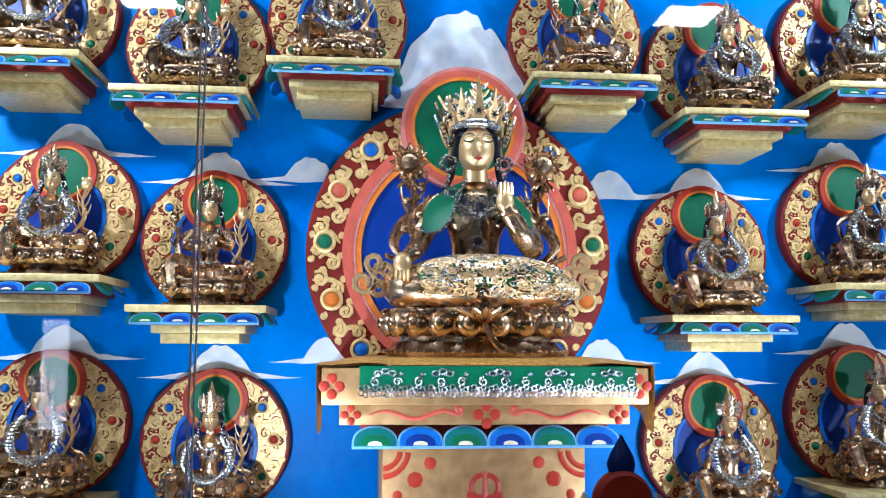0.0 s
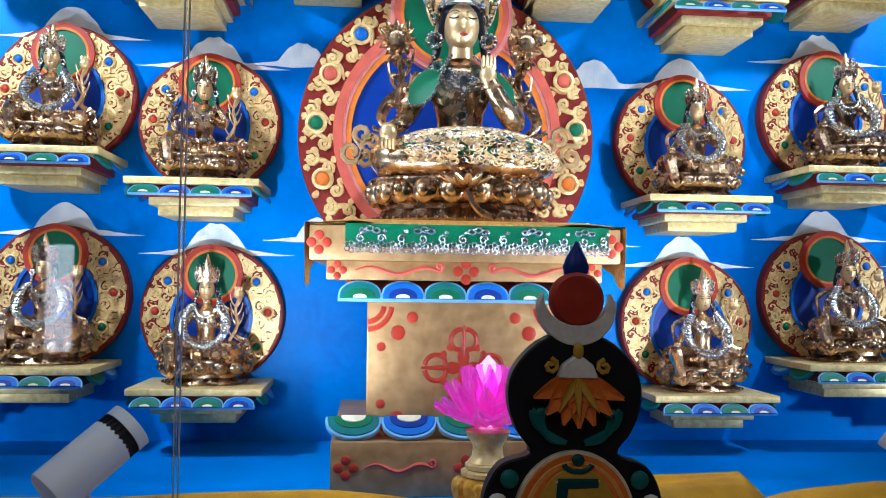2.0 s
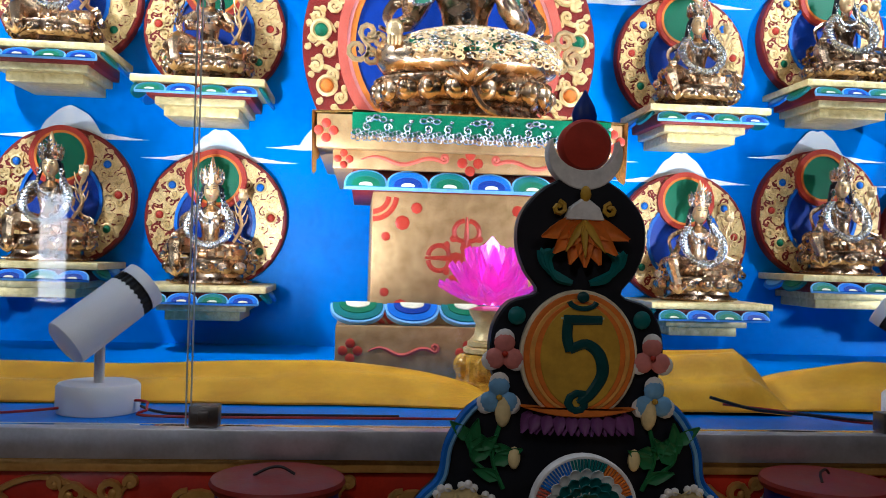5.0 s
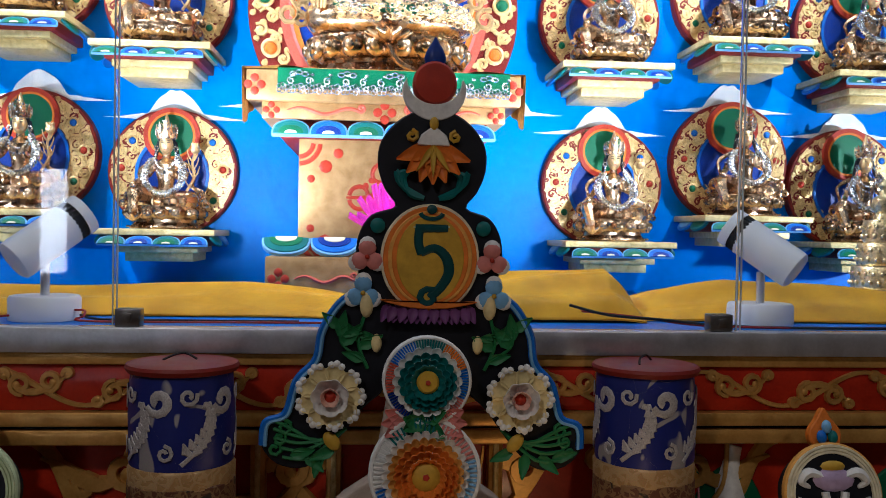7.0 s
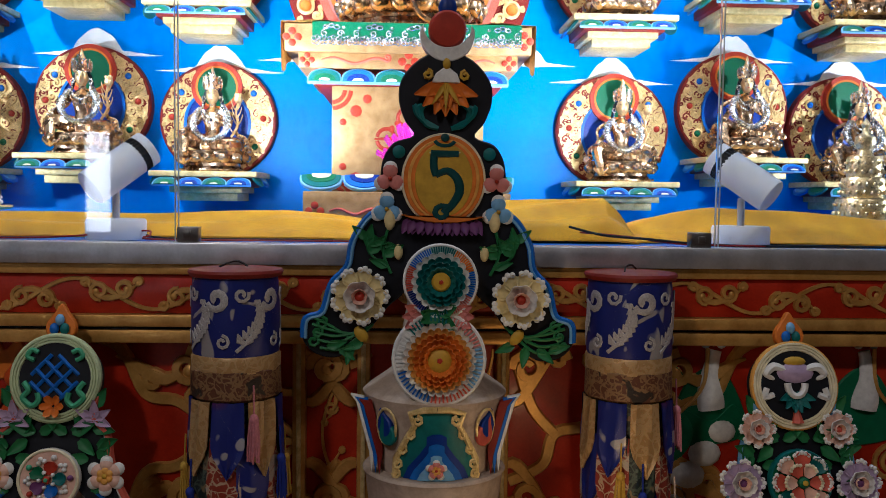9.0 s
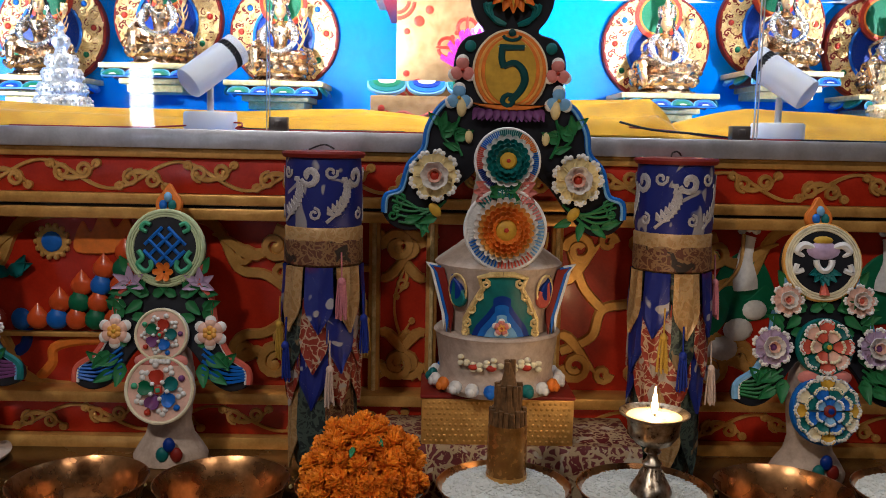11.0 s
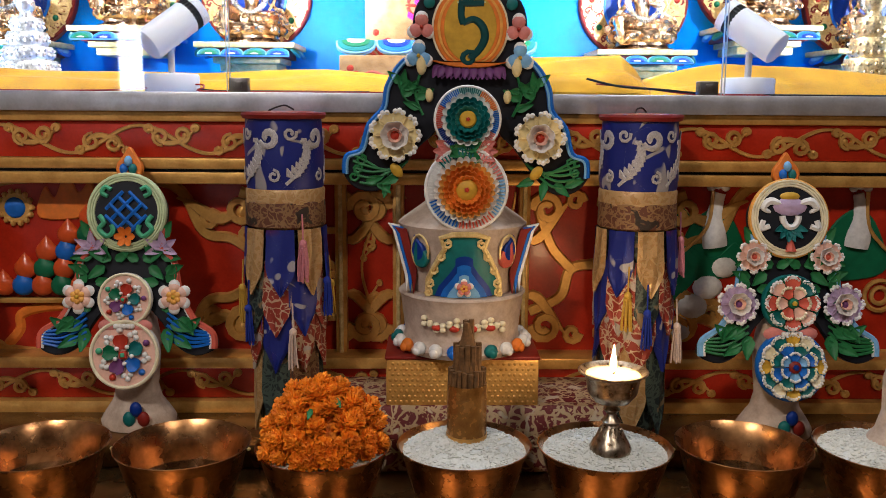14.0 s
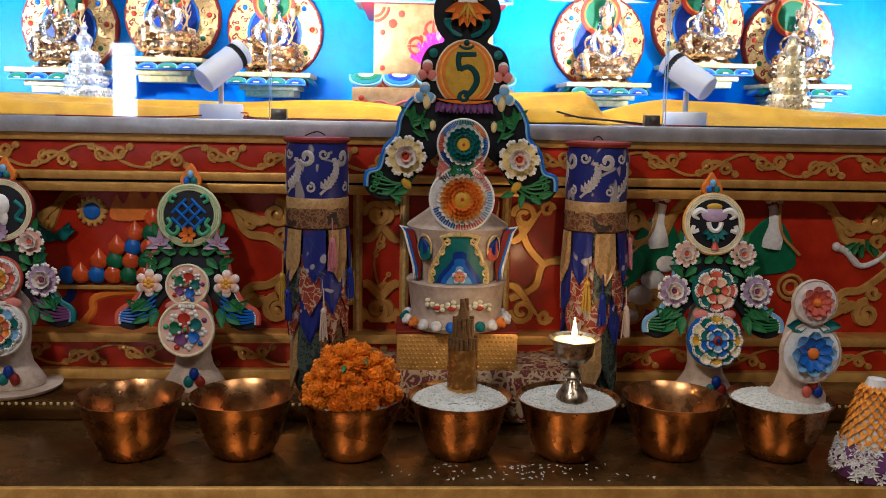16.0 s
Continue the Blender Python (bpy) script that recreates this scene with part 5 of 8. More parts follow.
def jewel_heap():
    e = thing("jewel_relief", "painted relief of heaped jewels and flames on red panel", "relief", at=pose(-0.580, 1.03, 0.85), kind="structure")
    glaze = mat("orange_red_glaze", (0.62, 0.085, 0.015), 0.3, scale=40, coat=0.2)
    side = (glaze, None, glaze, GREEN, glaze)
    for row in range(5):
        n = 5 - row
        for i in range(n):
            x, z = (i - (n - 1) / 2) * 0.037 + 0.024 * row, row * 0.033
            s = Shape().ball((0, 0, 0), (0.022, 0.012, 0.020), 12, 8)
            s.lathe([(0.017, 0.010), (0.010, 0.021), (0.004, 0.027), (0.001, 0.031)], 10, sy=0.6)
            part("jewel", s, side[i] or (MIDBLUE, GREEN)[row % 2], e, at=pose(x, -0.006 - 0.0016 * (4 - row), z))
    s = Shape()
    s.prism([(p[0], p[1]) for p in smooth_line([(0.0, 0.13), (0.012, 0.19), (0.03, 0.17), (0.055, 0.22), (0.075, 0.18), (0.10, 0.20), (0.11, 0.14)], 5, True)], -0.006, 0.0, bev=0.002)
    part("flame", s, ORANGE, e)
    s = Shape().prism(oval(-0.045, 0.150, 0.030, 0.030, 24), -0.007, 0, bev=0.002)
    for i in range(14):
        s.ball((-0.045 + 0.031 * math.cos(i * math.pi / 7), -0.004, 0.150 + 0.031 * math.sin(i * math.pi / 7)), 0.006, 6, 4)
    part("medallion_frame", s, DULLGOLD, e)
    part("medallion", Shape().ball((-0.045, -0.007, 0.150), (0.020, 0.006, 0.020), 14, 8), MIDBLUE, e)
    s = Shape()
    for a, x, z in ((160, -0.13, 0.085), (20, -0.13, 0.09), (120, -0.15, 0.08), (60, -0.12, 0.08)):
        s.petal(0.05, 0.026, pose(x, -0.006, z, 90) @ pose(0, 0, 0, 0, 0, a), 0.1, 0.004)
    part("leaf", s, TEAL, e)
    s = Shape().lathe([(0.030, -0.055), (0.034, -0.02), (0.018, 0.0), (0.022, 0.02)], 14, pose(-0.20, -0.004, 0.03), sy=0.3)
    part("vase", s, BRICKRED, e)
    for i in range(3):
        part("jewel", Shape().ball((0, 0, 0), (0.020, 0.010, 0.022), 12, 8), (LEAF, RED, MIDBLUE)[i], e, at=pose(-0.205 + 0.048 * i, -0.006, -0.002))
    part("stand_top", Shape().box((-0.04, -0.006, -0.030), (0.40, 0.014, 0.010), 0.002), DULLGOLD, e)
    s = Shape()
    s.tube(smooth_line([(-0.20, 0, -0.035), (-0.16, 0, -0.075), (-0.11, 0, -0.060), (-0.10, 0, -0.02)], 5), 0.011, 6, flat=0.5)
    part("ribbon", s, DEEPBLUE, e)
    s = Shape()
    s.tube(smooth_line([(0.09, 0, -0.04), (0.0, 0, -0.045), (-0.05, 0, -0.06), (-0.055, 0, -0.09), (-0.08, 0, -0.12)], 5), 0.010, 6, flat=0.5)
    part("table_leg", s, ORANGE, e)
    return e


jewel_heap()


def cloth_and_cloud_relief(x, flip):
    """Raised white and green cloud scrolls with two plain white limb shapes, on the right-hand panel."""
    e = thing("cloud_relief", "white and green carved relief with rosary strings on red panel", "relief", at=pose(x, 1.03, 0.91), kind="structure")
    for q, dx in ((-1, -0.160), (1, 0.115)):
        s = Shape()
        s.tube(smooth_line([(dx, -0.004, 0.02), (dx + q * 0.006, -0.006, 0.075), (dx - q * 0.004, -0.006, 0.125)], 5), [0.024, 0.025, 0.025, 0.023, 0.020, 0.017, 0.015, 0.014, 0.012, 0.011, 0.011], 9, flat=0.5)
        for k in range(3):
            s.ball((dx - q * 0.014 + q * 0.014 * k, -0.006, 0.136 + 0.004 * (k % 2)), (0.009, 0.006, 0.008), 7, 5)
        part("white_post", s, WHITE, e)
        s = Shape().prism([(p[0] + dx, p[1]) for p in smooth_line([(-0.065, -0.035), (-0.055, 0.05), (-0.008, 0.095), (0.035, 0.07), (0.065, -0.02), (0.0, -0.045)], 5, True)], -0.005, 0, bev=0.002)
        part("green_drape", s, GREEN, e)
        s = Shape().tube(smooth_line([(dx + q * 0.012, -0.012, 0.13), (dx + q * 0.02, -0.012, 0.06), (dx + q * 0.07, -0.010, 0.005)], 8), 0.004, 5)
        part("rosary", s, DULLGOLD, e)
    s = Shape()
    for p, r in (((-0.20, -0.10), 0.034), ((-0.17, -0.06), 0.030), ((-0.14, -0.02), 0.026), ((-0.22, -0.15), 0.024), ((0.02, 0.06), 0.02)):
        s.ball((p[0], -0.004, p[1]), (r, 0.010, r * 0.8), 12, 6)
    part("white_cloud", s, WHITE, e)
    s = Shape()
    s.prism([(p[0], p[1]) for p in smooth_line([(-0.24, -0.05), (-0.22, 0.02), (-0.16, 0.0), (-0.12, 0.03), (-0.10, -0.02), (-0.18, -0.04)], 5, True)], -0.006, 0, bev=0.002)
    s.tube(smooth_line([(-0.24, -0.004, -0.08), (-0.20, -0.004, -0.02), (-0.25, -0.004, 0.05), (-0.22, -0.004, 0.09)], 5), 0.012, 6, flat=0.4)
    part("green_scroll", s, GREEN, e)
    s = Shape()
    for r in (0.030, 0.016):
        s.tube([(0.17 + r * math.cos(i * math.pi / 9), -0.004, -0.075 + r * math.sin(i * math.pi / 9)) for i in range(18)], 0.005, 5, True)
    part("coin", s, DULLGOLD, e)
    return e


cloth_and_cloud_relief(0.878, 1)
e = thing("lion_relief", "white and green carved animal-like scroll relief on red panel", "relief", at=pose(1.215, 1.03, 0.905) @ Matrix.Diagonal((0.6, 1, 0.7, 1)), kind="structure")
s = Shape()
s.tube(smooth_line([(-0.10, -0.004, 0.04), (-0.06, -0.004, 0.03), (0.0, -0.004, -0.02), (0.06, -0.004, -0.01), (0.12, -0.004, 0.03)], 5), [0.013] * 10 + [0.010] * 11, 8, flat=0.5)
s.ball((-0.10, -0.004, 0.045), (0.018, 0.010, 0.016), 12, 7)
part("white_scroll", s, WHITE, e)
s = Shape()
for i in range(5):
    s.petal(0.05, 0.024, pose(-0.07 + 0.035 * i, -0.006, 0.03 - 0.012 * (i % 3), 90) @ pose(0, 0, 0, 0, 0, 40 + 25 * i), 0.1, 0.004)
part("green_leaves", s, LEAF, e)

# ---- moulded offering cakes ----
def petal_ring(parent, at, n, r0, length, width, material, tilt, cup=0.25, turn=0.0):
    """n petals in a ring, each an object on one mesh."""
    first = None
    for i in range(n):
        m = at @ pose(0, 0, 0, 0, 0, 360 * i / n + turn) @ Matrix.Translation((r0, 0, 0)) @ pose(0, 0, 0, 0, -tilt, 0)
        if first is None:
            first = part("petal", Shape().petal(length, width, Matrix(), cup, 0.0012, blunt=True), material, parent, at=m)
            k = first.matrix_basis @ m.inverted()
        else:
            repeat(first, k @ m)


def fan(parent, name, material, petals, point=0.6):
    """Petals (length, width, pose, cup, thickness), each a part of its own."""
    for ln, w, m, cup, th in petals:
        part(name, Shape().petal(ln, w, Matrix(), cup, th, point), material, parent, at=m)


def disc(parent, x, y, z, r, ground, rim, depth=0.010, name="disc", lean=0.0):
    """A round plate that looks along -y, with a raised rim."""
    at = pose(x, y, z, 90 - lean)
    s = Shape().lathe([(r, 0), (r, depth * 0.8), (r * 0.97, depth), (r * 0.93, depth), (r * 0.92, depth * 0.8), (0.0001, depth * 0.8)], 40)
    p = part(name, s, rim, parent, at=at)
    g = Shape().lathe([(r * 0.915, depth * 0.7), (r * 0.915, depth * 0.86), (0.0001, depth * 0.9)], 36)
    part("disc_face", g, ground, p)
    return p, at


def dahlia(parent, x, y, z, r, colors, plate, rim, core, lean=0.0, rings=5, first=14, stripes=()):
    """A plate with ring on ring of small petals, colors from the outside in; stripes: the colours of its ribbed border, sector by sector."""
    p, at = disc(parent, x, y, z, r, plate, rim, 0.012, "flower_plate", lean)
    for k, m in enumerate(stripes):
        s = Shape()
        for i in range(11):
            a = 360 * (k + i / 11) / len(stripes) + 20
            s.box((r * 0.79, 0, 0.0118), (r * 0.26, r * 0.036, 0.003), 0, pose(0, 0, 0, 0, 0, a))
        part("ribbed_border", s, m, p)
    for i in range(rings):
        f = 1 - i / rings
        n = max(9, int(first * 2 * (0.5 + 0.5 * f)))
        rr = r * (0.12 + 0.42 * f)
        petal_ring(p, pose(0, 0, 0.0125 + 0.0030 * i), n, rr, r * 0.25, 2 * math.pi * (rr + r * 0.15) / n * 1.04, colors[min(i * len(colors) // rings, len(colors) - 1)], 12 + 8 * i, 0.25, 180 / n * i)
    h = 0.014 + 0.0030 * rings
    part("flower_heart", Shape().lathe([(r * 0.25, 0.010), (r * 0.25, h), (r * 0.20, h + 0.003), (0.0001, h + 0.004)], 24, wave=lambda a, k: 1 + 0.03 * math.sin(a * 24)), core, p)
    part("flower_eye", Shape().lathe([(r * 0.07, h + 0.002), (r * 0.06, h + 0.006), (0.0001, h + 0.007)], 5), RED, p)
    return p


def star_plate(e, x, y, z, r, lean, turn=0):
    """A peach plate with a white rim, a star of coloured petals, white buds and coloured dots."""
    p, at = disc(e, x, y, z, r, PEACH, WHITE, 0.012, "flower_plate", lean)
    part("rim_bead", Shape().tube([(r * 0.95 * math.cos(i * math.pi / 20), r * 0.95 * math.sin(i * math.pi / 20), 0.011) for i in range(40)], r * 0.055, 6, True), CREAM, p)
    for i, m in enumerate((RED, GREEN, PURPLE, MIDBLUE, TEAL)):
        a = 72 * i + 90 + turn
        part("petal", Shape().petal(r * 0.42, r * 0.44, Matrix(), 0.1, 0.004, blunt=True), m, p, at=pose(0, 0, 0.0125, 0, 0, a) @ Matrix.Translation((r * 0.16, 0, 0)))
        s = Shape()
        for k in range(3):
            b = radians(a + 36 + (k - 1) * 9)
            s.ball((r * (0.60 + 0.10 * (k == 1)) * math.cos(b), r * (0.60 + 0.10 * (k == 1)) * math.sin(b), 0.0125), (r * 0.085, r * 0.085, 0.004), 8, 5)
        part("white_bud", s, WHITE, p)
        for d in (0,):
            b = radians(a + d)
            part("dot", Shape().ball((r * 0.72 * math.cos(b), r * 0.72 * math.sin(b), 0.0125), (r * 0.10, r * 0.10, 0.005), 9, 5), (WHITE, SEAGREEN, RED, MIDBLUE, PURPLE)[i], p)
            part("inner_bud", Shape().ball((r * 0.25 * math.cos(b + 0.63), r * 0.25 * math.sin(b + 0.63), 0.0165), (r * 0.07, r * 0.07, 0.004), 8, 5), WHITE, p)
    part("flower_heart", Shape().box((0, 0, 0.016), (r * 0.22, r * 0.22, 0.008), 0.002, pose(0, 0, 0, 0, 0, turn)), RED, p)
    part("flower_eye", Shape().box((0, 0, 0.019), (r * 0.12, r * 0.12, 0.006), 0.001, pose(0, 0, 0, 0, 0, turn)), SEAGREEN, p)
    return p


def rosette_plate(e, x, y, z, r, lean, plate, rim, rings, heart):
    """A plate with rings of lobed petals, each with a pale scalloped edge; rings: (radius, count, colours)."""
    p, at = disc(e, x, y, z, r, plate, rim, 0.012, "flower_plate", lean)
    for j, (rr, n, ms) in enumerate(rings):
        edge = Shape()
        for i in range(n):
            a = 360 * (i + 0.5 * (j % 2)) / n + 90
            w = 2 * math.pi * rr * r / n
            m = pose(0, 0, 0.0125 + 0.0045 * j, 0, 0, a)
            part("petal", Shape().petal(w * 0.95, w * 1.0, Matrix(), 0.18, 0.003, blunt=True), ms[i % len(ms)], p, at=m @ Matrix.Translation((rr * r - w * 0.5, 0, 0)))
            for k in range(-2, 3):
                t = k * 0.42
                edge.ball((rr * r - w * 0.1 + w * 0.52 * math.cos(t), w * 0.56 * math.sin(t), 0.004), (w * 0.15, w * 0.15, 0.0032), 7, 4, m)
        part("scalloped_edge", edge, WHITE if j != 1 else CREAM, p)
    h = 0.0125 + 0.0045 * len(rings)
    part("flower_heart", Shape().lathe([(r * 0.17, 0.010), (r * 0.17, h), (r * 0.10, h + 0.003), (0.0001, h + 0.003)], 20), heart[0], p)
    part("flower_eye", Shape().lathe([(r * 0.09, h), (r * 0.08, h + 0.005), (0.0001, h + 0.006)], 14), heart[1], p)
    return p


def blossom(parent, x, y, z, r, outer, inner, core, n=9, name="blossom"):
    at = pose(x, y, z, 90)
    p = part(name, Shape().ball((0, 0, r * 0.20), (r * 0.20, r * 0.20, r * 0.20), 10, 7), core, parent, at=at)
    petal_ring(p, Matrix(), n, r * 0.30, r * 0.62, r * 0.58, inner, 8, 0.2)
    edge = Shape()
    for i in range(n):
        for k in (-1, 0, 1):
            a = 2 * math.pi * i / n + k * 0.17
            q = r * (0.93 if k == 0 else 0.88)
            edge.ball((q * math.cos(a), q * math.sin(a), r * 0.20), (r * 0.105, r * 0.105, r * 0.07), 8, 5)
    part("petal_edge", edge, outer, p)
    petal_ring(p, pose(0, 0, r * 0.10), n - 2, r * 0.14, r * 0.52, r * 0.52, outer, 24, 0.4, 20)
    petal_ring(p, pose(0, 0, r * 0.20), 5, r * 0.08, r * 0.36, r * 0.34, PEACH if outer is not PEACH else inner, 40, 0.4, 18)
    return p


def round_flower(parent, x, y, z, r, petals, core, n=6, name="flower"):
    s, tip = Shape(), Shape()
    for i in range(n):
        a = 2 * math.pi * i / n + math.pi / 2
        k = 0.52 if n == 3 else 0.36
        s.ball((r * 0.52 * math.cos(a), r * 0.52 * math.sin(a), 0), (r * k, r * k, r * 0.20), 12, 6)
        tip.ball((r * 0.70 * math.cos(a), r * 0.70 * math.sin(a), r * -0.02), (r * k * 0.95, r * k * 0.95, r * 0.16), 12, 6)
    p = part(name, s, petals, parent, at=pose(x, y, z, 90))
    part("petal_edge", tip, WHITE, p)
    if n > 3:
        s = Shape()
        for i in range(n):
            a = 2 * math.pi * (i + 0.5) / n
            s.ball((r * 0.26 * math.cos(a), r * 0.26 * math.sin(a), r * 0.18), (r * 0.19, r * 0.19, r * 0.12), 8, 6)
        part("inner_ring", s, AMBERPAINT, p)
    part("flower_heart", Shape().ball((0, 0, r * 0.20), (r * 0.15, r * 0.15, r * 0.14), 8, 6), core if n > 3 else (RED if petals is PINK else YELLOW), p)
    return p


def sprig(parent, pts, leaves, material=LEAF, r=0.0022, name="sprig"):
    """A stem along pts with leaves (place, angle, length) set in its plane."""
    line = smooth_line(pts, 5)
    p = part(name, Shape().tube(line, r, 5), material, parent)
    for f, a, ln in leaves:
        q = line[min(len(line) - 1, int(f * (len(line) - 1)))]
        part("leaf", Shape().petal(ln, ln * 0.5, Matrix(), 0.15, 0.0015), material, p, at=pose(q[0], q[1], q[2], 90) @ pose(0, 0, 0, 0, 0, a))
    return p


def mirrored(half):
    return half + [(-x, z) for x, z in half[::-1] if abs(x) > 1e-6]


def drop_shape(x, z, r, h):
    return [(x + p[0] * r, z + p[1] * h) for p in smooth_line([(0, -1.0), (0.8, -0.7), (0.95, -0.1), (0.45, 0.5), (0, 1.0), (-0.45, 0.5), (-0.95, -0.1), (-0.8, -0.7)], 4, True)]


def great_torma():
    e = thing("offering_cake", "tall ivory butter offering cake with painted flower discs and board", "offering cake", at=pose(0.222, 0.875, 0.776))
    # heights over the box on which it stands; the discs look along -y
    part("foot", Shape().lathe([(0.106, 0.0), (0.112, 0.010), (0.104, 0.020), (0.100, 0.030), (0.108, 0.095), (0.112, 0.101), (0.108, 0.105), (0.096, 0.106)], 48), CLAY, e)
    for i in range(22):
        a = 2 * math.pi * i / 22
        s = Shape().ball((0, 0, 0), (0.0125, 0.010, 0.012), 9, 6)
        s.ball((0, -0.008, -0.003), (0.008, 0.006, 0.008), 8, 5)
        part("petal_bead", s, (WHITE, WHITE, MIDBLUE, WHITE, TEAL, WHITE, ORANGE)[i % 7], e, at=pose(0.112 * math.cos(a), 0.112 * math.sin(a), 0.016, 0, 0, math.degrees(a) + 90))
    part("drum", Shape().lathe([(0.090, 0.104), (0.094, 0.14), (0.106, 0.205), (0.112, 0.222), (0.106, 0.228), (0.075, 0.250), (0.060, 0.262)], 48), CLAY, e)
    part("cone", Shape().lathe([(0.062, 0.255), (0.054, 0.30), (0.044, 0.36), (0.034, 0.42), (0.028, 0.47), (0.010, 0.49)], 32, pose(0, 0.012, 0)), CLAY, e)
    # ornament on the foot
    s = Shape()
    for i in range(13):
        a = radians(-90 + (i - 6) * 6.2)
        for k in (0, 1):
            s.ball((0.109 * math.cos(a), 0.109 * math.sin(a), 0.060 + 0.010 * k * math.cos(i * 1.3)), (0.006, 0.005, 0.005), 7, 5)
    tagged(part("foot_garland", s, CREAM, e), kind="stuff")
    s = Shape()
    for d in (-24, -8, 8, 24):
        a = radians(-90 + d)
        s.ball((0.110 * math.cos(a), 0.110 * math.sin(a), 0.056), (0.009, 0.006, 0.006), 8, 5)
    part("foot_jewels", s, RED, e)

    # painted arch on the drum, wrapped round its curve
    def wrap(pts, lift):
        out = []
        for x, z in pts:
            r = 0.092 + (z - 0.104) * 0.13 + lift
            a = x / r
            out.append((r * math.sin(a), -r * math.cos(a), z))
        return out

    arch = [(0, 0.215), (0.020, 0.214), (0.040, 0.208), (0.033, 0.190), (0.046, 0.168), (0.064, 0.135), (0.066, 0.108)]
    for name, k, lift, m in (("arch_ground", 1.0, 0.003, TEAL), ("arch_blue", 0.78, 0.0045, DEEPBLUE), ("arch_flame", 0.62, 0.006, MIDBLUE), ("arch_glow", 0.44, 0.0075, PALEBLUE)):
        half = [(x * k, 0.106 + (z - 0.106) * k * (1 if k > 0.9 else 0.85)) for x, z in arch]
        if k < 0.9:
            half = [(x * (0.25 + 0.75 * ((0.106 + 0.11 * k - z) / (0.11 * k)) ** 0.8 if z < 0.106 + 0.11 * k else 0.2), z) for x, z in half]
        s = Shape()
        cols = 10
        vs = [p for c in range(cols + 1) for p in wrap([(hx * (1 - 2 * c / cols), hz) for hx, hz in half], lift)]
        n = len(half)
        s.add(vs, [(c * n + i, (c + 1) * n + i, (c + 1) * n + i + 1, c * n + i + 1) for c in range(cols) for i in range(n - 1)])
        part(name, s, m, e)
    s = Shape()
    for q in (-1, 1):
        s.tube(wrap([(q * x, z) for x, z in arch], 0.005), 0.0048, 6)
        for j, (x, z) in enumerate(((0.029, 0.198), (0.040, 0.176), (0.053, 0.152), (0.061, 0.128), (0.064, 0.112))):
            p = wrap([(q * x, z)], 0.007)[0]
            s.tube([(p[0] + c[0], p[1], p[2] + c[2]) for c in spiral(0, 0, 0.008, 0.002, 90, q * 1.2, 9)], 0.0026, 5)
    part("arch_border", s, GOLDPAINT, e)
    p = wrap([(0, 0.124)], 0.009)[0]
    round_flower(e, p[0], p[1], p[2], 0.016, PINK, RED, 5, "arch_flower")
    for q in (-1, 1):
        for (x, z, r, m) in ((0.086, 0.187, 0.015, DEEPBLUE), (0.081, 0.177, 0.016, TEAL if q < 0 else CORAL)):
            s = Shape().prism(drop_shape(0, 0, r, r * 1.5), -0.004, 0.004, bev=0.002)
            a = x / 0.105
            part("painted_drop", s, m, e, at=pose(0.105 * math.sin(q * a), -0.105 * math.cos(a), z, 0, 0, math.degrees(q * a)) @ pose(0, 0, 0, 0, q * 20, 0))
        s = Shape().tube([(p2[0], p2[1], p2[2]) for p2 in wrap([(q * (0.082 + 0.019 * math.cos(t)), 0.182 + 0.028 * math.sin(t)) for t in (i * math.pi / 8 for i in range(16))], 0.005)], 0.0022, 5, True)
        part("drop_outline", s, GOLDPAINT, e)
        # upright side fins
        fin = [(0.096, 0.108), (0.100, 0.14), (0.120, 0.215), (0.128, 0.226), (0.108, 0.222), (0.090, 0.15)]
        for j, m in enumerate((WHITE, MIDBLUE, BRICKRED)):
            s = Shape().prism([(q * (x - 0.006 * j), z - 0.003 * j) for x, z in fin], -0.006 - 0.0015 * j, 0.006 - 0.001 * j, bev=0.001)
            part("side_fin", s, m, e, at=pose(0, -0.052, 0))
    # flower discs
    dahlia(e, 0.002, -0.092, 0.287, 0.069, (WHITE, AMBERPAINT, ORANGE, ORANGE, ORANGE), WHITE, WHITE, YELLOW, 4, 5, 14, (PINK, TEAL, WHITE, MIDBLUE, CORAL, PALEBLUE))
    dahlia(e, 0.003, -0.086, 0.400, 0.055, (WHITE, TEAL, TEAL, TEAL), WHITE, WHITE, YELLOW, 2, 4, 10, (ORANGE, TEAL, MIDBLUE, CORAL, DEEPBLUE, TEAL, PINK, MIDBLUE))
    fan(e, "side_petal", PINK, [(0.032, 0.022, pose(q * 0.020, -0.094, 0.350, 90) @ pose(0, 0, 0, 0, 0, 90 - q * 90 + 30 * k), 0.3, 0.002) for q in (-1, 1) for k in (-1, 0, 1)])
    fan(e, "side_leaf", LEAF, [(0.028, 0.024, pose(0, -0.098, 0.350 + 0.004 * k, 90) @ pose(0, 0, 0, 0, 0, 90 - q * 90 + 25 * k), 0.3, 0.002) for q in (-1, 1) for k in (-1, 1)])
    # the dark board with wings
    half = [(0, 0.745), (-0.040, 0.728), (-0.066, 0.698), (-0.070, 0.666), (-0.060, 0.636), (-0.046, 0.614), (-0.076, 0.602), (-0.092, 0.575), (-0.094, 0.540), (-0.087, 0.506), (-0.115, 0.487), (-0.136, 0.452), (-0.143, 0.415), (-0.167, 0.387), (-0.180, 0.345), (-0.205, 0.333), (-0.208, 0.305), (-0.187, 0.280), (-0.150, 0.276), (-0.117, 0.304), (-0.080, 0.352), (-0.058, 0.372), (-0.036, 0.402), (0, 0.41)]
    hs = smooth_line(half, 4)
    outline = hs + [(-x, z) for x, z in hs[::-1][1:-1]]
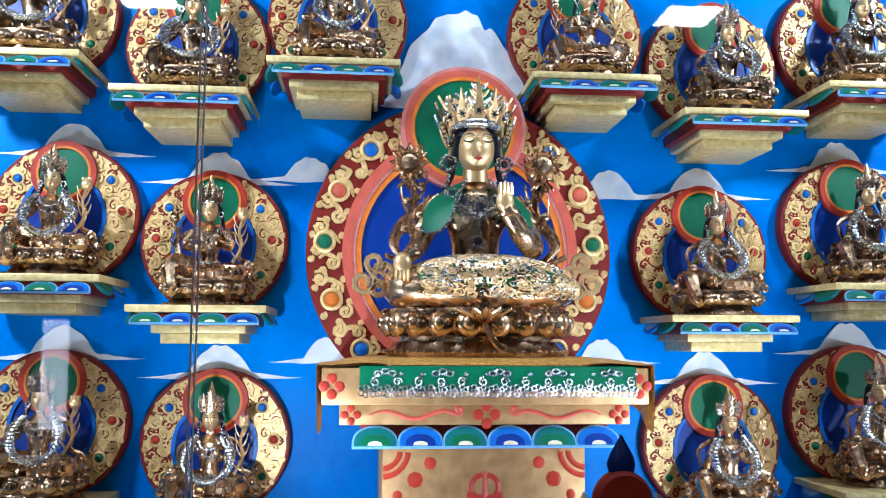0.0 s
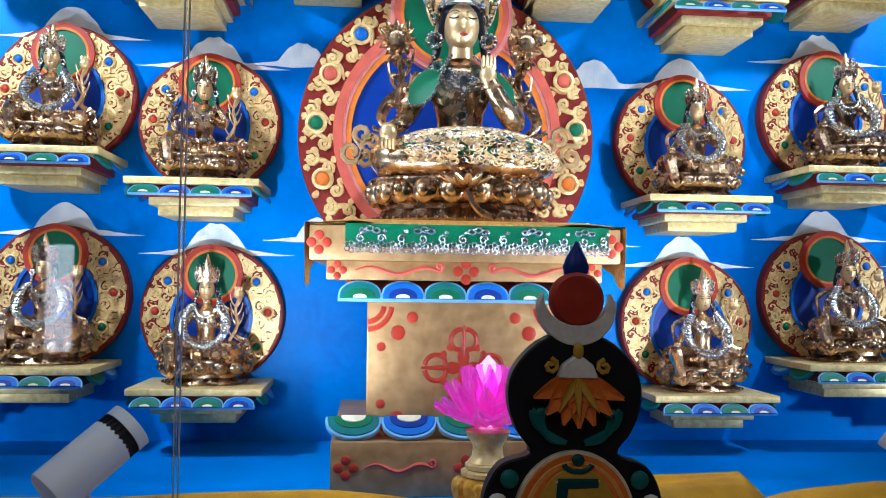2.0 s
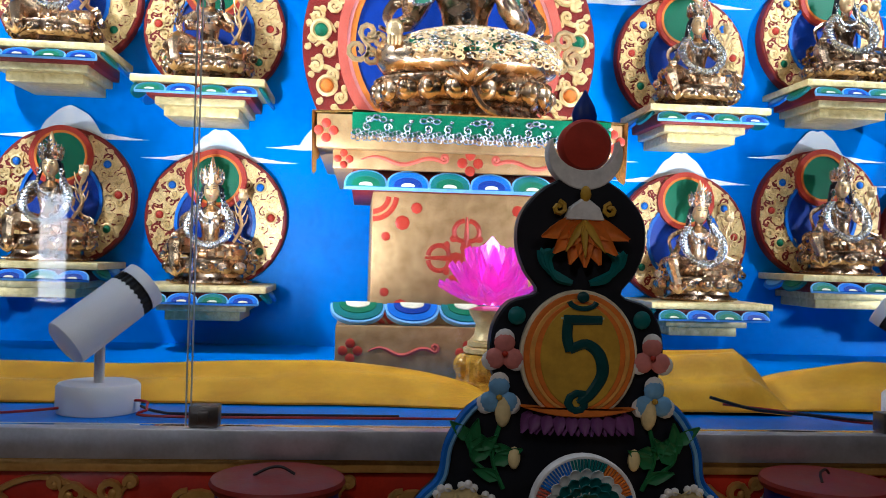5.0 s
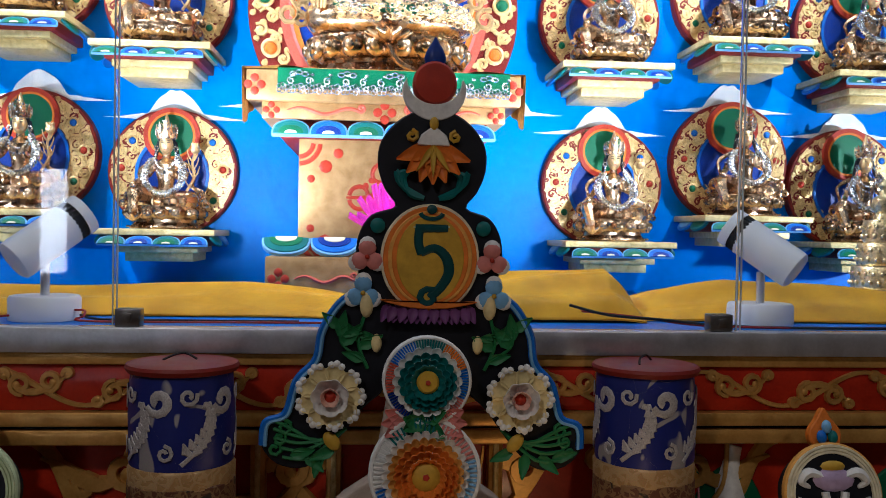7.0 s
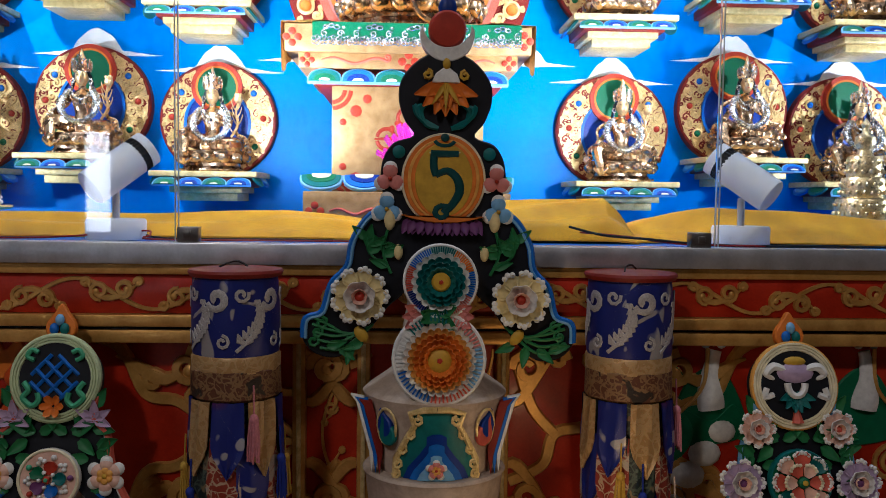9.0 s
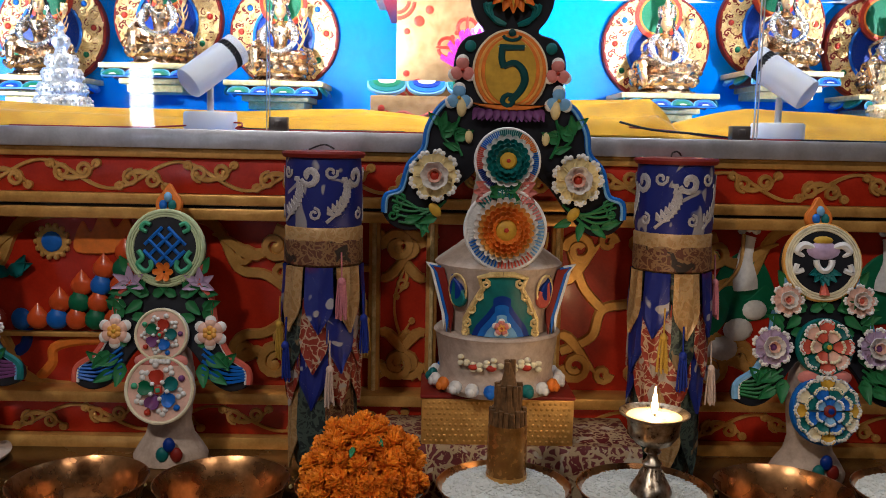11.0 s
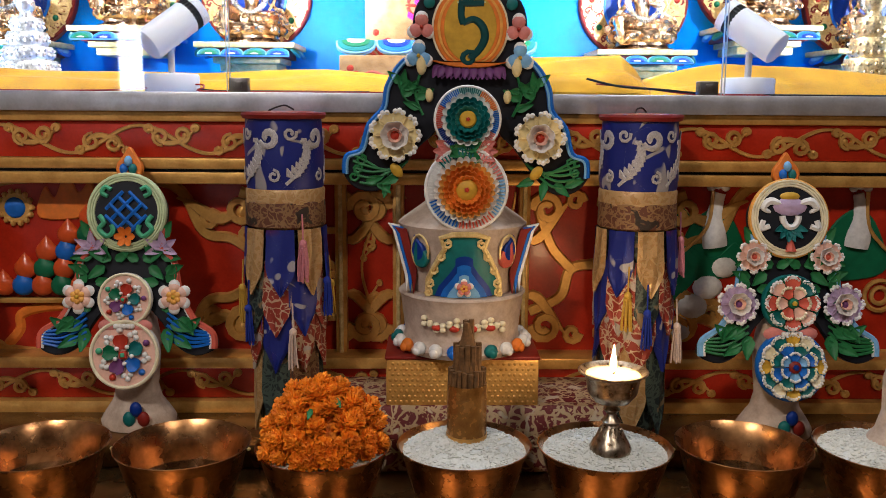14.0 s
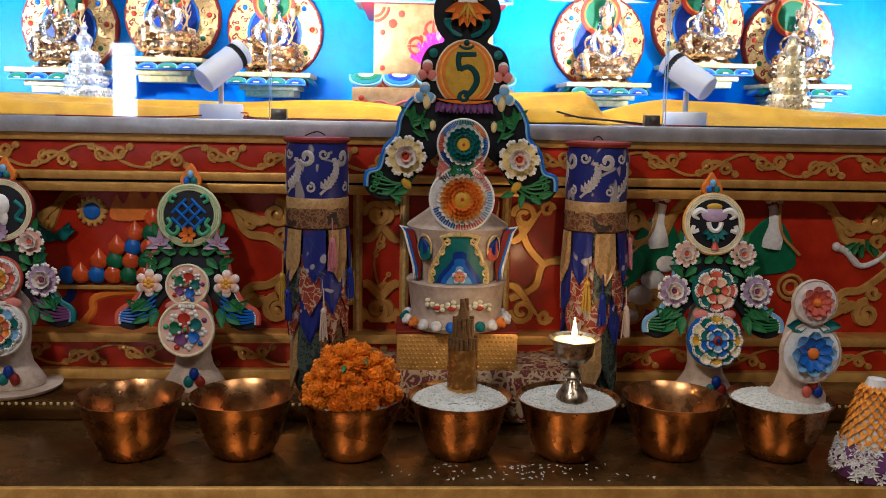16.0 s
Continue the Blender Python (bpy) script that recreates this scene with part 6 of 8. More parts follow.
    board = part("wing_board", Shape().prism(outline, -0.012, 0.010, bev=0.002), BLACK, e, "black painted board with blue rim", at=pose(-0.0004, -0.022, 0, 0, 0.85, 0))
    for q in (-1, 1):
        rim = smooth_line([(q * x * 0.985, -0.014, z) for x, z in half[9:17]], 6)
        s = Shape().tube(rim + [(q * -0.205 + q * c[0] * 1, -0.014, 0.322 + c[2]) for c in []], 0.0055, 6)
        part("rim", s, MIDBLUE, board)
        s = Shape().tube([(x * 0.985, y - 0.003, z - 0.001) for x, y, z in rim], 0.0028, 5)
        part("rim_line", s, PALEBLUE, board)
        # wing ornament
        blossom(board, q * 0.121, -0.020, 0.371, 0.045, WHITE, PALEYELLOW, RED, 9, "peony")
        sprig(board, [(q * 0.075, -0.016, 0.405), (q * 0.088, -0.016, 0.44), (q * 0.078, -0.016, 0.482)], [(0.2, 90 - q * 70, 0.03), (0.4, 90 + q * 60, 0.034), (0.5, 90 - q * 30, 0.026), (0.6, 90 + q * 100, 0.024)], LEAF, 0.0025)
        sprig(board, [(q * 0.080, -0.016, 0.415), (q * 0.108, -0.016, 0.435), (q * 0.112, -0.016, 0.46)], [(0.5, 90 + q * 40, 0.036), (0.7, 90 + q * 10, 0.034), (0.9, 90 - q * 50, 0.030), (0.8, 90 + q * 90, 0.03)], LEAF, 0.0022)
        part("bud", Shape().ball((0, 0, 0), (0.009, 0.007, 0.017), 9, 7), PALEYELLOW, board, at=pose(q * 0.079, -0.018, 0.487))
        part("bud", Shape().ball((0, 0, 0), (0.007, 0.006, 0.012), 9, 7), PALEYELLOW, board, at=pose(q * 0.065, -0.018, 0.438))
        part("bud", Shape().ball((0, 0, 0), (0.009, 0.006, 0.014), 9, 7), YELLOW, board, at=pose(q * 0.118, -0.020, 0.312, 0, q * 40, 0))
        s = Shape()
        for k in range(5):
            s.tube(smooth_line([(q * (0.10 + 0.008 * k), -0.015, 0.328 - 0.006 * k), (q * (0.145 + 0.006 * k), -0.016, 0.290 + 0.009 * k), (q * (0.180 + 0.004 * k), -0.016, 0.290 + 0.012 * k)], 5), 0.0026, 5)
        for k in range(3):
            s.tube([(q * (0.190 - 0.006 * k) + c[0], -0.016, 0.300 + 0.014 * k + c[2]) for c in spiral(0, 0, 0.010, 0.003, 90, q * 1.2, 9)], 0.0026, 5)
        part("wing_scroll", s, LEAF, board)
        fan(board, "wing_leaf", LEAF, [(0.032, 0.016, pose(q * (0.115 + 0.018 * k), -0.016, 0.300 - 0.003 * k, 90) @ pose(0, 0, 0, 0, 0, 200 + 60 * k), 0.2, 0.002) for k in range(4)])
        # small flowers beside the oval
        for z, m in ((0.548, PINK), (0.502, PALEBLUE)):
            round_flower(board, q * (0.080 if z > 0.52 else 0.084), -0.018, z, 0.022, m, YELLOW, 3, "small_flower")
        part("small_leaf", Shape().ball((0, 0, 0), (0.010, 0.004, 0.010), 9, 6), TEAL, board, at=pose(q * 0.068, -0.016, 0.588))
    # oval with the letter
    for name, rx, rz, d, m in (("oval_plate", 0.0635, 0.070, 0.008, CREAM), ("oval_orange", 0.060, 0.0665, 0.011, ORANGE), ("oval_amber", 0.054, 0.061, 0.013, AMBERPAINT), ("oval_inner", 0.049, 0.058, 0.014, ORANGE), ("oval_gold", 0.043, 0.055, 0.015, YELLOW)):
        part(name, Shape().prism(oval(0, 0.548, rx, rz, 48), -0.012 - d, -0.012, bev=0.001), m, board)
    s = Shape()
    g = -0.0275
    s.tube([(-0.016, g, 0.578), (0.017, g, 0.579)], [0.0050, 0.0042], 6, flat=0.5)
    s.tube(smooth_line([(-0.012, g, 0.578), (-0.0125, g, 0.562), (-0.009, g, 0.549)], 5), [0.0046] * 11, 6, flat=0.5)
    s.tube(smooth_line([(-0.010, g, 0.550), (0.004, g, 0.556), (0.016, g, 0.546), (0.019, g, 0.528), (0.010, g, 0.510), (0.0, g, 0.500)], 5), [0.0042 + 0.0012 * math.sin(i / 25 * math.pi) for i in range(26)], 6, flat=0.5)
    s.tube([(c[0] - 0.001, g, 0.500 + c[2]) for c in spiral(0, 0, 0.011, 0.004, 20, 1.2, 12)], 0.0036, 6, flat=0.5)
    s.tube([(0.008 * math.cos(radians(a)) * 1.5, g, 0.597 + 0.008 * math.sin(radians(a))) for a in range(190, 351, 20)], 0.0026, 5, flat=0.5)
    s.ball((0, g, 0.600), (0.0055, 0.003, 0.0055), 9, 6)
    grow = pose(0, 0, 0.549) @ Matrix.Diagonal((1.25, 1.0, 1.12, 1)) @ pose(0, 0, -0.545)
    part("letter", s, DARKTEAL, board, "dark green raised Tibetan syllable", at=grow)
    s2 = Shape()
    s2.tube([(-0.018, g + 0.002, 0.5785), (0.019, g + 0.002, 0.5795)], 0.0058, 5, flat=0.3)
    s2.tube(smooth_line([(-0.010, g + 0.002, 0.550), (0.004, g + 0.002, 0.556), (0.016, g + 0.002, 0.546), (0.019, g + 0.002, 0.528), (0.010, g + 0.002, 0.510), (0.0, g + 0.002, 0.500)], 5), 0.0062, 5, flat=0.3)
    s2.tube(smooth_line([(-0.012, g + 0.002, 0.578), (-0.0125, g + 0.002, 0.562), (-0.009, g + 0.002, 0.549)], 5), 0.0058, 5, flat=0.3)
    part("letter_edge", s2, PALEGREEN, board, at=grow)
    for row, n in ((0, 9), (1, 8)):
        for i in range(n):
            x = (i - (n - 1) / 2) * 0.0125
            fan(board, "seat_petal", PURPLE, [(0.024 - 0.004 * row, 0.015, pose(x, -0.020 - 0.004 * row, 0.488 - 0.003 * row, 90) @ pose(0, 0, 0, 0, 0, -90 + x * 500), 0.25, 0.002)])
    part("lotus_rim", Shape().prism([(p[0], p[1]) for p in smooth_line([(-0.062, 0.494), (-0.03, 0.486), (0, 0.484), (0.03, 0.486), (0.062, 0.494), (0.03, 0.493), (-0.03, 0.493)], 4, True)], -0.028, -0.014, bev=0.001), ORANGE, board)
    # lotus with a white jewel in the top lobe
    fan(board, "lotus_petal", ORANGE, [(0.048 if 210 < a < 330 else 0.05, 0.024, pose(0, -0.016 - 0.001 * (i % 2), 0.690, 90) @ pose(0, 0, 0, 0, 0, a), 0.2, 0.003) for i, a in enumerate((200, 225, 250, 270, 290, 315, 340))])
    s = Shape()
    for a in (238, 270, 302):
        s.petal(0.040, 0.008, pose(0, -0.021, 0.692, 90) @ pose(0, 0, 0, 0, 0, a), 0.2, 0.003)
    for q in (-1, 1):
        s.tube([(q * 0.028 + c[0], -0.018, 0.704 + c[2]) for c in spiral(0, 0, 0.008, 0.002, 90, q * 1.2, 9)], 0.0028, 5)
    s.ball((0, -0.020, 0.720), (0.006, 0.005, 0.009), 8, 6)
    part("lobe_gold", s, YELLOW, board)
    part("lobe_jewel", Shape().prism([(-0.022, 0.692), (-0.016, 0.706), (0, 0.718), (0.016, 0.706), (0.022, 0.692)], -0.022, -0.012, bev=0.002), WHITE, board)
    for q in (-1, 1):
        for k in range(3):
            s = Shape()
            s.tube(smooth_line([(q * 0.010, -0.014, 0.625), (q * (0.028 + 0.006 * k), -0.016, 0.630 + 0.006 * k), (q * (0.036 + 0.005 * k), -0.016, 0.650 + 0.004 * k), (q * (0.026 + 0.008 * k), -0.016, 0.662 - 0.004 * k)], 5), 0.0036, 5)
            part("lobe_scroll", s, TEAL, board)
    # moon, sun and drop
    moon = oval(0, 0.765, 0.041, 0.040, 22, 180 - 8, 360 + 8) + oval(0, 0.778, 0.036, 0.032, 22, 360 + 2, 180 - 2)
    part("moon", Shape().prism(moon, -0.014, 0.006, bev=0.001), WHITE, board)
    part("sun", Shape().lathe([(0.0285, 0), (0.0285, 0.012), (0.025, 0.017), (0.0001, 0.0185)], 32, pose(0.0, 0.002, 0.773, 90)), RED, board)
    drop = Shape().lathe([(0.004, 0.795), (0.0125, 0.799), (0.0145, 0.807), (0.011, 0.817), (0.005, 0.827), (0.0005, 0.835)], 18, sy=0.6)
    part("drop", drop, DEEPBLUE, board)
    return e


great_torma()


def side_torma(x, y, foot, lean, label, scheme, narrow=1.0, small=False):
    """An offering cake on a waisted foot: two flower plates, a round emblem and winged board."""
    e = thing("offering_cake", label, "offering cake", at=pose(x, y, foot), group="small offering cakes")
    part("foot", Shape().lathe([(0.066, 0.0), (0.068, 0.012), (0.060, 0.026), (0.044, 0.050), (0.038, 0.075), (0.042, 0.11), (0.046, 0.16), (0.040, 0.20), (0.024, 0.245)], 32, sy=0.8), CLAY, e)
    cols = [DEEPBLUE, TEAL, BRICKRED]
    for k, (dx, dz) in enumerate(((0.0, 0.044), (-0.013, 0.026), (0.013, 0.026))):
        part("foot_jewel", Shape().ball((0, 0, 0), (0.011, 0.008, 0.014), 9, 7), cols[k], e, at=pose(dx + 0.012, -0.052, dz))
    la = math.radians(lean)

    def back(z):
        return -0.052 + math.tan(la) * (z - 0.14)

    scheme["plates"](e, back, lean)
    part("bow", Shape().ball((-0.026, back(0.197) - 0.006, 0.196), (0.022, 0.007, 0.013), 10, 6).ball((0.026, back(0.197) - 0.006, 0.196), (0.022, 0.007, 0.013), 10, 6), PINK, e)
    for k in range(5):
        part("bow_bead", Shape().ball((0, 0, 0), 0.005, 7, 5), WHITE, e, at=pose(-0.014 + 0.007 * k, back(0.197) - 0.013, 0.197))
    tilt = pose(0, back(0.247) + 0.012, 0.247) @ pose(0, 0, 0, -lean)
    half = [(0, 0.205), (-0.045, 0.19), (-0.066, 0.16), (-0.066, 0.125), (-0.060, 0.085), (-0.082, 0.060), (-0.090, 0.020), (-0.100, -0.010), (-0.120, -0.045), (-0.152, -0.068), (-0.155, -0.095), (-0.120, -0.108), (-0.085, -0.090), (-0.060, -0.050), (-0.030, -0.02), (0, -0.02)]
    hs = smooth_line(half, 4)
    board = part("wing_board", Shape().prism(hs + [(-px, pz) for px, pz in hs[::-1][1:-1]], -0.006, 0.008, bev=0.002), BLACK, e, at=tilt)
    for q in (-1, 1):
        rim = smooth_line([(q * px * 0.99, -0.008, pz) for px, pz in half[3:11]], 6)
        part("rim", Shape().tube(rim, 0.006, 6), scheme["rim"], board)
        part("rim_line", Shape().tube([(px * 0.96, py - 0.002, pz) for px, py, pz in rim], 0.0026, 5), scheme["line"], board)
        s = Shape()
        for k in range(5):
            s.tube(smooth_line([(q * 0.070, -0.010, -0.030 - 0.012 * k), (q * 0.110, -0.010, -0.060 - 0.008 * k), (q * 0.148, -0.010, -0.066 - 0.005 * k)], 5), 0.0028, 5)
        part("wing_scroll", s, scheme["scroll"], board)
        s = Shape()
        for k, (px, pz, an, ln) in enumerate(((0.066, -0.03, 60, 0.034), (0.078, -0.05, -20, 0.034), (0.07, -0.06, -80, 0.036), (0.062, 0.10, 60, 0.03), (0.06, 0.07, -10, 0.032), (0.068, 0.04, 20, 0.03), (0.05, 0.06, 120, 0.03), (0.074, 0.02, 70, 0.030), (0.095, -0.04, -50, 0.034), (0.085, -0.075, -30, 0.032), (0.105, -0.062, 40, 0.030), (0.055, 0.02, 170, 0.028), (0.028, 0.062, 20, 0.034), (0.040, 0.050, -40, 0.030), (0.020, 0.060, 150, 0.026))):
            an2 = an if q > 0 else 180 - an
            fan(board, "wing_leaf", LEAF, [(ln * 1.15, ln * 0.66, pose(q * px, -0.010, pz, 90) @ pose(0, 0, 0, 0, 0, an2), 0.2, 0.002)])
        if scheme["lily"]:
            fan(board, "lily_petal", LILAC, [(0.030, 0.016, pose(q * 0.062, -0.012, 0.082, 90) @ pose(0, 0, 0, 0, 0, an), 0.3, 0.002) for an in (30, 90, 150, 200, -20)])
            round_flower(board, q * 0.084, -0.014, -0.004, 0.030, PEACH, YELLOW, 6, "side_flower")
        else:
            blossom(board, q * 0.064, -0.014, 0.078, 0.030, WHITE, PEACH, CORAL, 8, "rose")
            blossom(board, q * 0.092, -0.014, -0.004, 0.037, WHITE, LILAC, PURPLE, 9, "peony")
    # round emblem
    emblem, _ = disc(board, 0, -0.008, 0.145, 0.070, BLACK, scheme["emblem_rim"], 0.010, "emblem")
    s = Shape()
    for r in (0.0655, 0.0612, 0.0570):
        s.tube([(r * math.cos(i * math.pi / 18), r * math.sin(i * math.pi / 18), 0.0095) for i in range(36)], 0.0024, 5, True)
    part("emblem_ring", s, scheme["emblem_line"], emblem)
    scheme["emblem"](emblem)
    # flame and jewels on the top
    part("flame", Shape().prism(drop_shape(0, 0.232, 0.024, 0.030), -0.006, 0.006, bev=0.002), ORANGE, board)
    for k, (dx, dz, m) in enumerate(((0, 0.236, PALEBLUE), (-0.008, 0.222, MIDBLUE), (0.008, 0.222, TEAL))):
        part("top_jewel", Shape().ball((0, 0, 0), (0.0075, 0.006, 0.0095), 8, 6), m, board, at=pose(dx, -0.010, dz))
    return e


def knot_emblem(p):
    s = Shape()
    u = 0.0138
    for k in (-1.5, -0.5, 0.5, 1.5):
        for d in (1, -1):
            a, b = (k * u - 2 * u, k * u * d + 2 * u * d), (k * u + 2 * u, k * u * d - 2 * u * d)
            ln = 1.6 if abs(k) > 1 else 2.2
            c = (k * u, k * u * d)
            s.tube([(c[0] - ln * u * 0.7, c[1] + d * ln * u * 0.7, 0.010 + 0.002 * d), (c[0], c[1], 0.012), (c[0] + ln * u * 0.7, c[1] - d * ln * u * 0.7, 0.010 - 0.002 * d)], 0.0034, 5)
    part("endless_knot", s, MIDBLUE, p)
    for q in (-1, 1):
        part("knot_ribbon", Shape().tube(smooth_line([(q * 0.032, 0.028, 0.012), (q * 0.042, 0.034, 0.012), (q * 0.036, 0.044, 0.012), (q * 0.026, 0.040, 0.012)], 4), 0.0040, 6), SEAGREEN, p)
        part("knot_ribbon", Shape().tube(smooth_line([(q * 0.046, -0.006, 0.012), (q * 0.038, -0.018, 0.012), (q * 0.046, -0.030, 0.012), (q * 0.032, -0.042, 0.012), (q * 0.022, -0.034, 0.012), (q * 0.024, -0.022, 0.012)], 4), 0.0046, 6), SEAGREEN, p)
    petal_ring(p, pose(0, -0.043, 0.010), 6, 0.002, 0.018, 0.012, ORANGE, 15)


def fish_emblem(p):
    s = Shape()
    for q in (-1, 1):
        s.tube(smooth_line([(q * 0.010, 0.022, 0.011), (q * 0.034, 0.030, 0.011), (q * 0.046, 0.018, 0.011), (q * 0.034, 0.010, 0.011)], 5), [0.003, 0.004, 0.005, 0.006, 0.007, 0.0075, 0.0075, 0.007, 0.0065, 0.006, 0.006, 0.005, 0.004, 0.004, 0.003, 0.002], 6)
        s.tube(smooth_line([(q * 0.036, -0.014, 0.011), (q * 0.050, -0.018, 0.011), (q * 0.046, -0.004, 0.011)], 5), 0.005, 5)
    s.tube([(0.014 * math.cos(radians(a)), 0.004 + 0.020 * math.sin(radians(a)), 0.013) for a in range(180, 361, 15)], 0.0055, 6)
    part("white_scarf", s, WHITE, p)
    part("parasol", Shape().ball((0, 0.020, 0.011), (0.030, 0.016, 0.006), 12, 6), LILAC, p)
    part("parasol_top", Shape().ball((0, 0.038, 0.011), (0.018, 0.008, 0.005), 10, 6), YELLOW, p)
    s = Shape()
    for a in (200, 230, 260, 280, 310, 340):
        s.petal(0.030, 0.016, pose(0, -0.012, 0.010, 0, 0, a), 0.2, 0.003)
    part("emblem_leaf", s, TEAL, p)
    part("emblem_stem", Shape().tube([(0, -0.035, 0.011), (0, -0.058, 0.011)], [0.003, 0.010], 6), CORAL, p)


def conch_emblem(p):
    part("conch", Shape().ball((0.0, 0.010, 0.012), (0.020, 0.026, 0.010), 12, 8).ball((0.008, -0.016, 0.012), (0.010, 0.018, 0.006), 8, 6), WHITE, p)
    s = Shape()
    for q in (-1, 1):
        s.tube(smooth_line([(q * 0.030, 0.02, 0.011), (q * 0.046, 0.005, 0.011), (q * 0.034, -0.015, 0.011), (q * 0.048, -0.024, 0.011)], 5), 0.005, 5)
    part("emblem_ribbon", s, TEAL, p)
    petal_ring(p, pose(0, -0.046, 0.010), 9, 0.001, 0.020, 0.010, LILAC, 10)


def knot_plates(e, back, lean):
    star_plate(e, 0, back(0.146), 0.146, 0.061, lean, 10)
    star_plate(e, 0, back(0.240), 0.241, 0.047, lean, -14)


def fish_plates(e, back, lean):
    rosette_plate(e, 0, back(0.140), 0.140, 0.061, lean, PALEBLUE, MIDBLUE, ((0.76, 12, (YELLOW, TEAL, CREAM)), (0.50, 8, (MIDBLUE, TEAL)), (0.28, 6, (MIDBLUE, PALEBLUE))), (BRICKRED, DEEPBLUE))
    rosette_plate(e, 0, back(0.245), 0.247, 0.050, lean, GREEN, TEAL, ((0.68, 8, (CORAL, PEACH, CORAL, TEAL)), (0.40, 6, (CORAL, PEACH))), (GREEN, YELLOW))


def conch_plates(e, back, lean):
    rosette_plate(e, 0, back(0.140), 0.140, 0.060, lean, WHITE, WHITE, ((0.66, 10, (TEAL, PALEBLUE)), (0.40, 8, (CORAL, ORANGE))), (YELLOW, RED))
    rosette_plate(e, 0, back(0.245), 0.247, 0.049, lean, WHITE, CORAL, ((0.62, 8, (CORAL, PINK)), (0.34, 6, (ORANGE, YELLOW))), (YELLOW, RED))


SCHEME_KNOT = dict(plates=knot_plates, rim=CORAL, line=WHITE, scroll=MIDBLUE, lily=True, emblem_rim=PALEGREEN, emblem_line=PALEGREEN, emblem=knot_emblem)
SCHEME_FISH = dict(plates=fish_plates, rim=PALEBLUE, line=WHITE, scroll=LEAF, lily=False, emblem_rim=AMBERPAINT, emblem_line=CREAM, emblem=fish_emblem)
SCHEME_CONCH = dict(plates=conch_plates, rim=TEAL, line=PALEBLUE, scroll=PURPLE, lily=False, emblem_rim=BRICKRED, emblem_line=CREAM, emblem=conch_emblem)
side_torma(-0.369, 0.905, 0.616, 10, "ivory offering cake with blue endless knot disc and pink flowers", SCHEME_KNOT)
side_torma(0.790, 0.865, 0.616, 11, "ivory offering cake with dark emblem disc and blue flower plates", SCHEME_FISH)
side_torma(-0.765, 0.890, 0.624, 9, "ivory offering cake with conch emblem and white flower plates", SCHEME_CONCH)
s = Shape().lathe([(0.095, 0), (0.100, 0.004), (0.102, 0.009), (0.094, 0.0075), (0.0001, 0.007)], 36)
solid("plate", s, CLAY, "round white plate under an offering cake", "plate", at=pose(-0.765, 0.890, 0.6155))


def little_torma(x, y, z):
    e = thing("offering_cake", "small white offering cake with red and blue flower discs", "offering cake", at=pose(x, y, z), group="small offering cakes")
    part("foot", Shape().lathe([(0.056, -0.006), (0.056, 0.006), (0.046, 0.020), (0.038, 0.05), (0.040, 0.10), (0.030, 0.15), (0.020, 0.19)], 28, sy=0.85), CLAY, e)
    for k, (dx, dz) in enumerate(((0.0, 0.038), (-0.011, 0.022), (0.011, 0.022))):
        part("foot_jewel", Shape().ball((0, 0, 0), (0.010, 0.007, 0.012), 9, 7), (BRICKRED, CORAL, DEEPBLUE)[k], e, at=pose(dx + 0.010, -0.045, dz))
    for dz, r, m, m2 in ((0.100, 0.060, MIDBLUE, PALEBLUE), (0.200, 0.044, CORAL, PINK)):
        p, _ = disc(e, 0, -0.040, dz, r, WHITE, CLAY, 0.010, "flower_plate", 6)
        petal_ring(p, pose(0, 0, 0.011), 8, r * 0.22, r * 0.52, r * 0.44, m2, 8, 0.2)
        petal_ring(p, pose(0, 0, 0.013), 8, r * 0.14, r * 0.46, r * 0.36, m, 16, 0.2, 22)
        part("flower_heart", Shape().ball((0, 0, 0.016), (r * 0.2, r * 0.2, r * 0.14), 10, 6), ORANGE, p)
    fan(e, "leaf", TEAL, [(0.04, 0.03, pose(q * 0.012, -0.040, 0.155, 90) @ pose(0, 0, 0, 0, 0, 90 - 90 * q), 0.2, 0.003) for q in (-1, 1)])
    return e

# ---- the offering table ----
TZ = 0.572
BRASS = mat("brass_sheet", (0.18, 0.085, 0.025), 0.26, metal=0.85, vary=0.3, scale=7, fine=60, bump=0.12, second=(0.32, 0.17, 0.055))
slab("table_top", FX0, FX1, 0.455, 0.966, TZ - 0.02, TZ, BRASS, "polished dark brass sheet covering the offering table", "table top", 0.002)
slab("table_body", FX0, FX1, 0.475, 0.960, 0.0, TZ - 0.02, LACQUER, "red lacquered offering table body", "table")
slab("table_lip", FX0, FX1, 0.440, 0.4545, TZ - 0.045, TZ + 0.004, DULLGOLD, "beaded gold lip along the table edge", "trim", 0.004)
slab("back_step", FX0, FX1, 0.800, 0.9655, TZ + 0.0005, 0.6145, BRASS, "low brass-clad step along the back of table", "step", 0.003)
s = Shape()
for i in range(150):
    s.ball((-0.9 + 2.2 * i / 149, 0.7985, 0.609), 0.0038, 6, 4)
solid("bead_moulding", s, GOLDPAINT, "row of tiny gold beads along the step edge", "trim", kind="stuff")

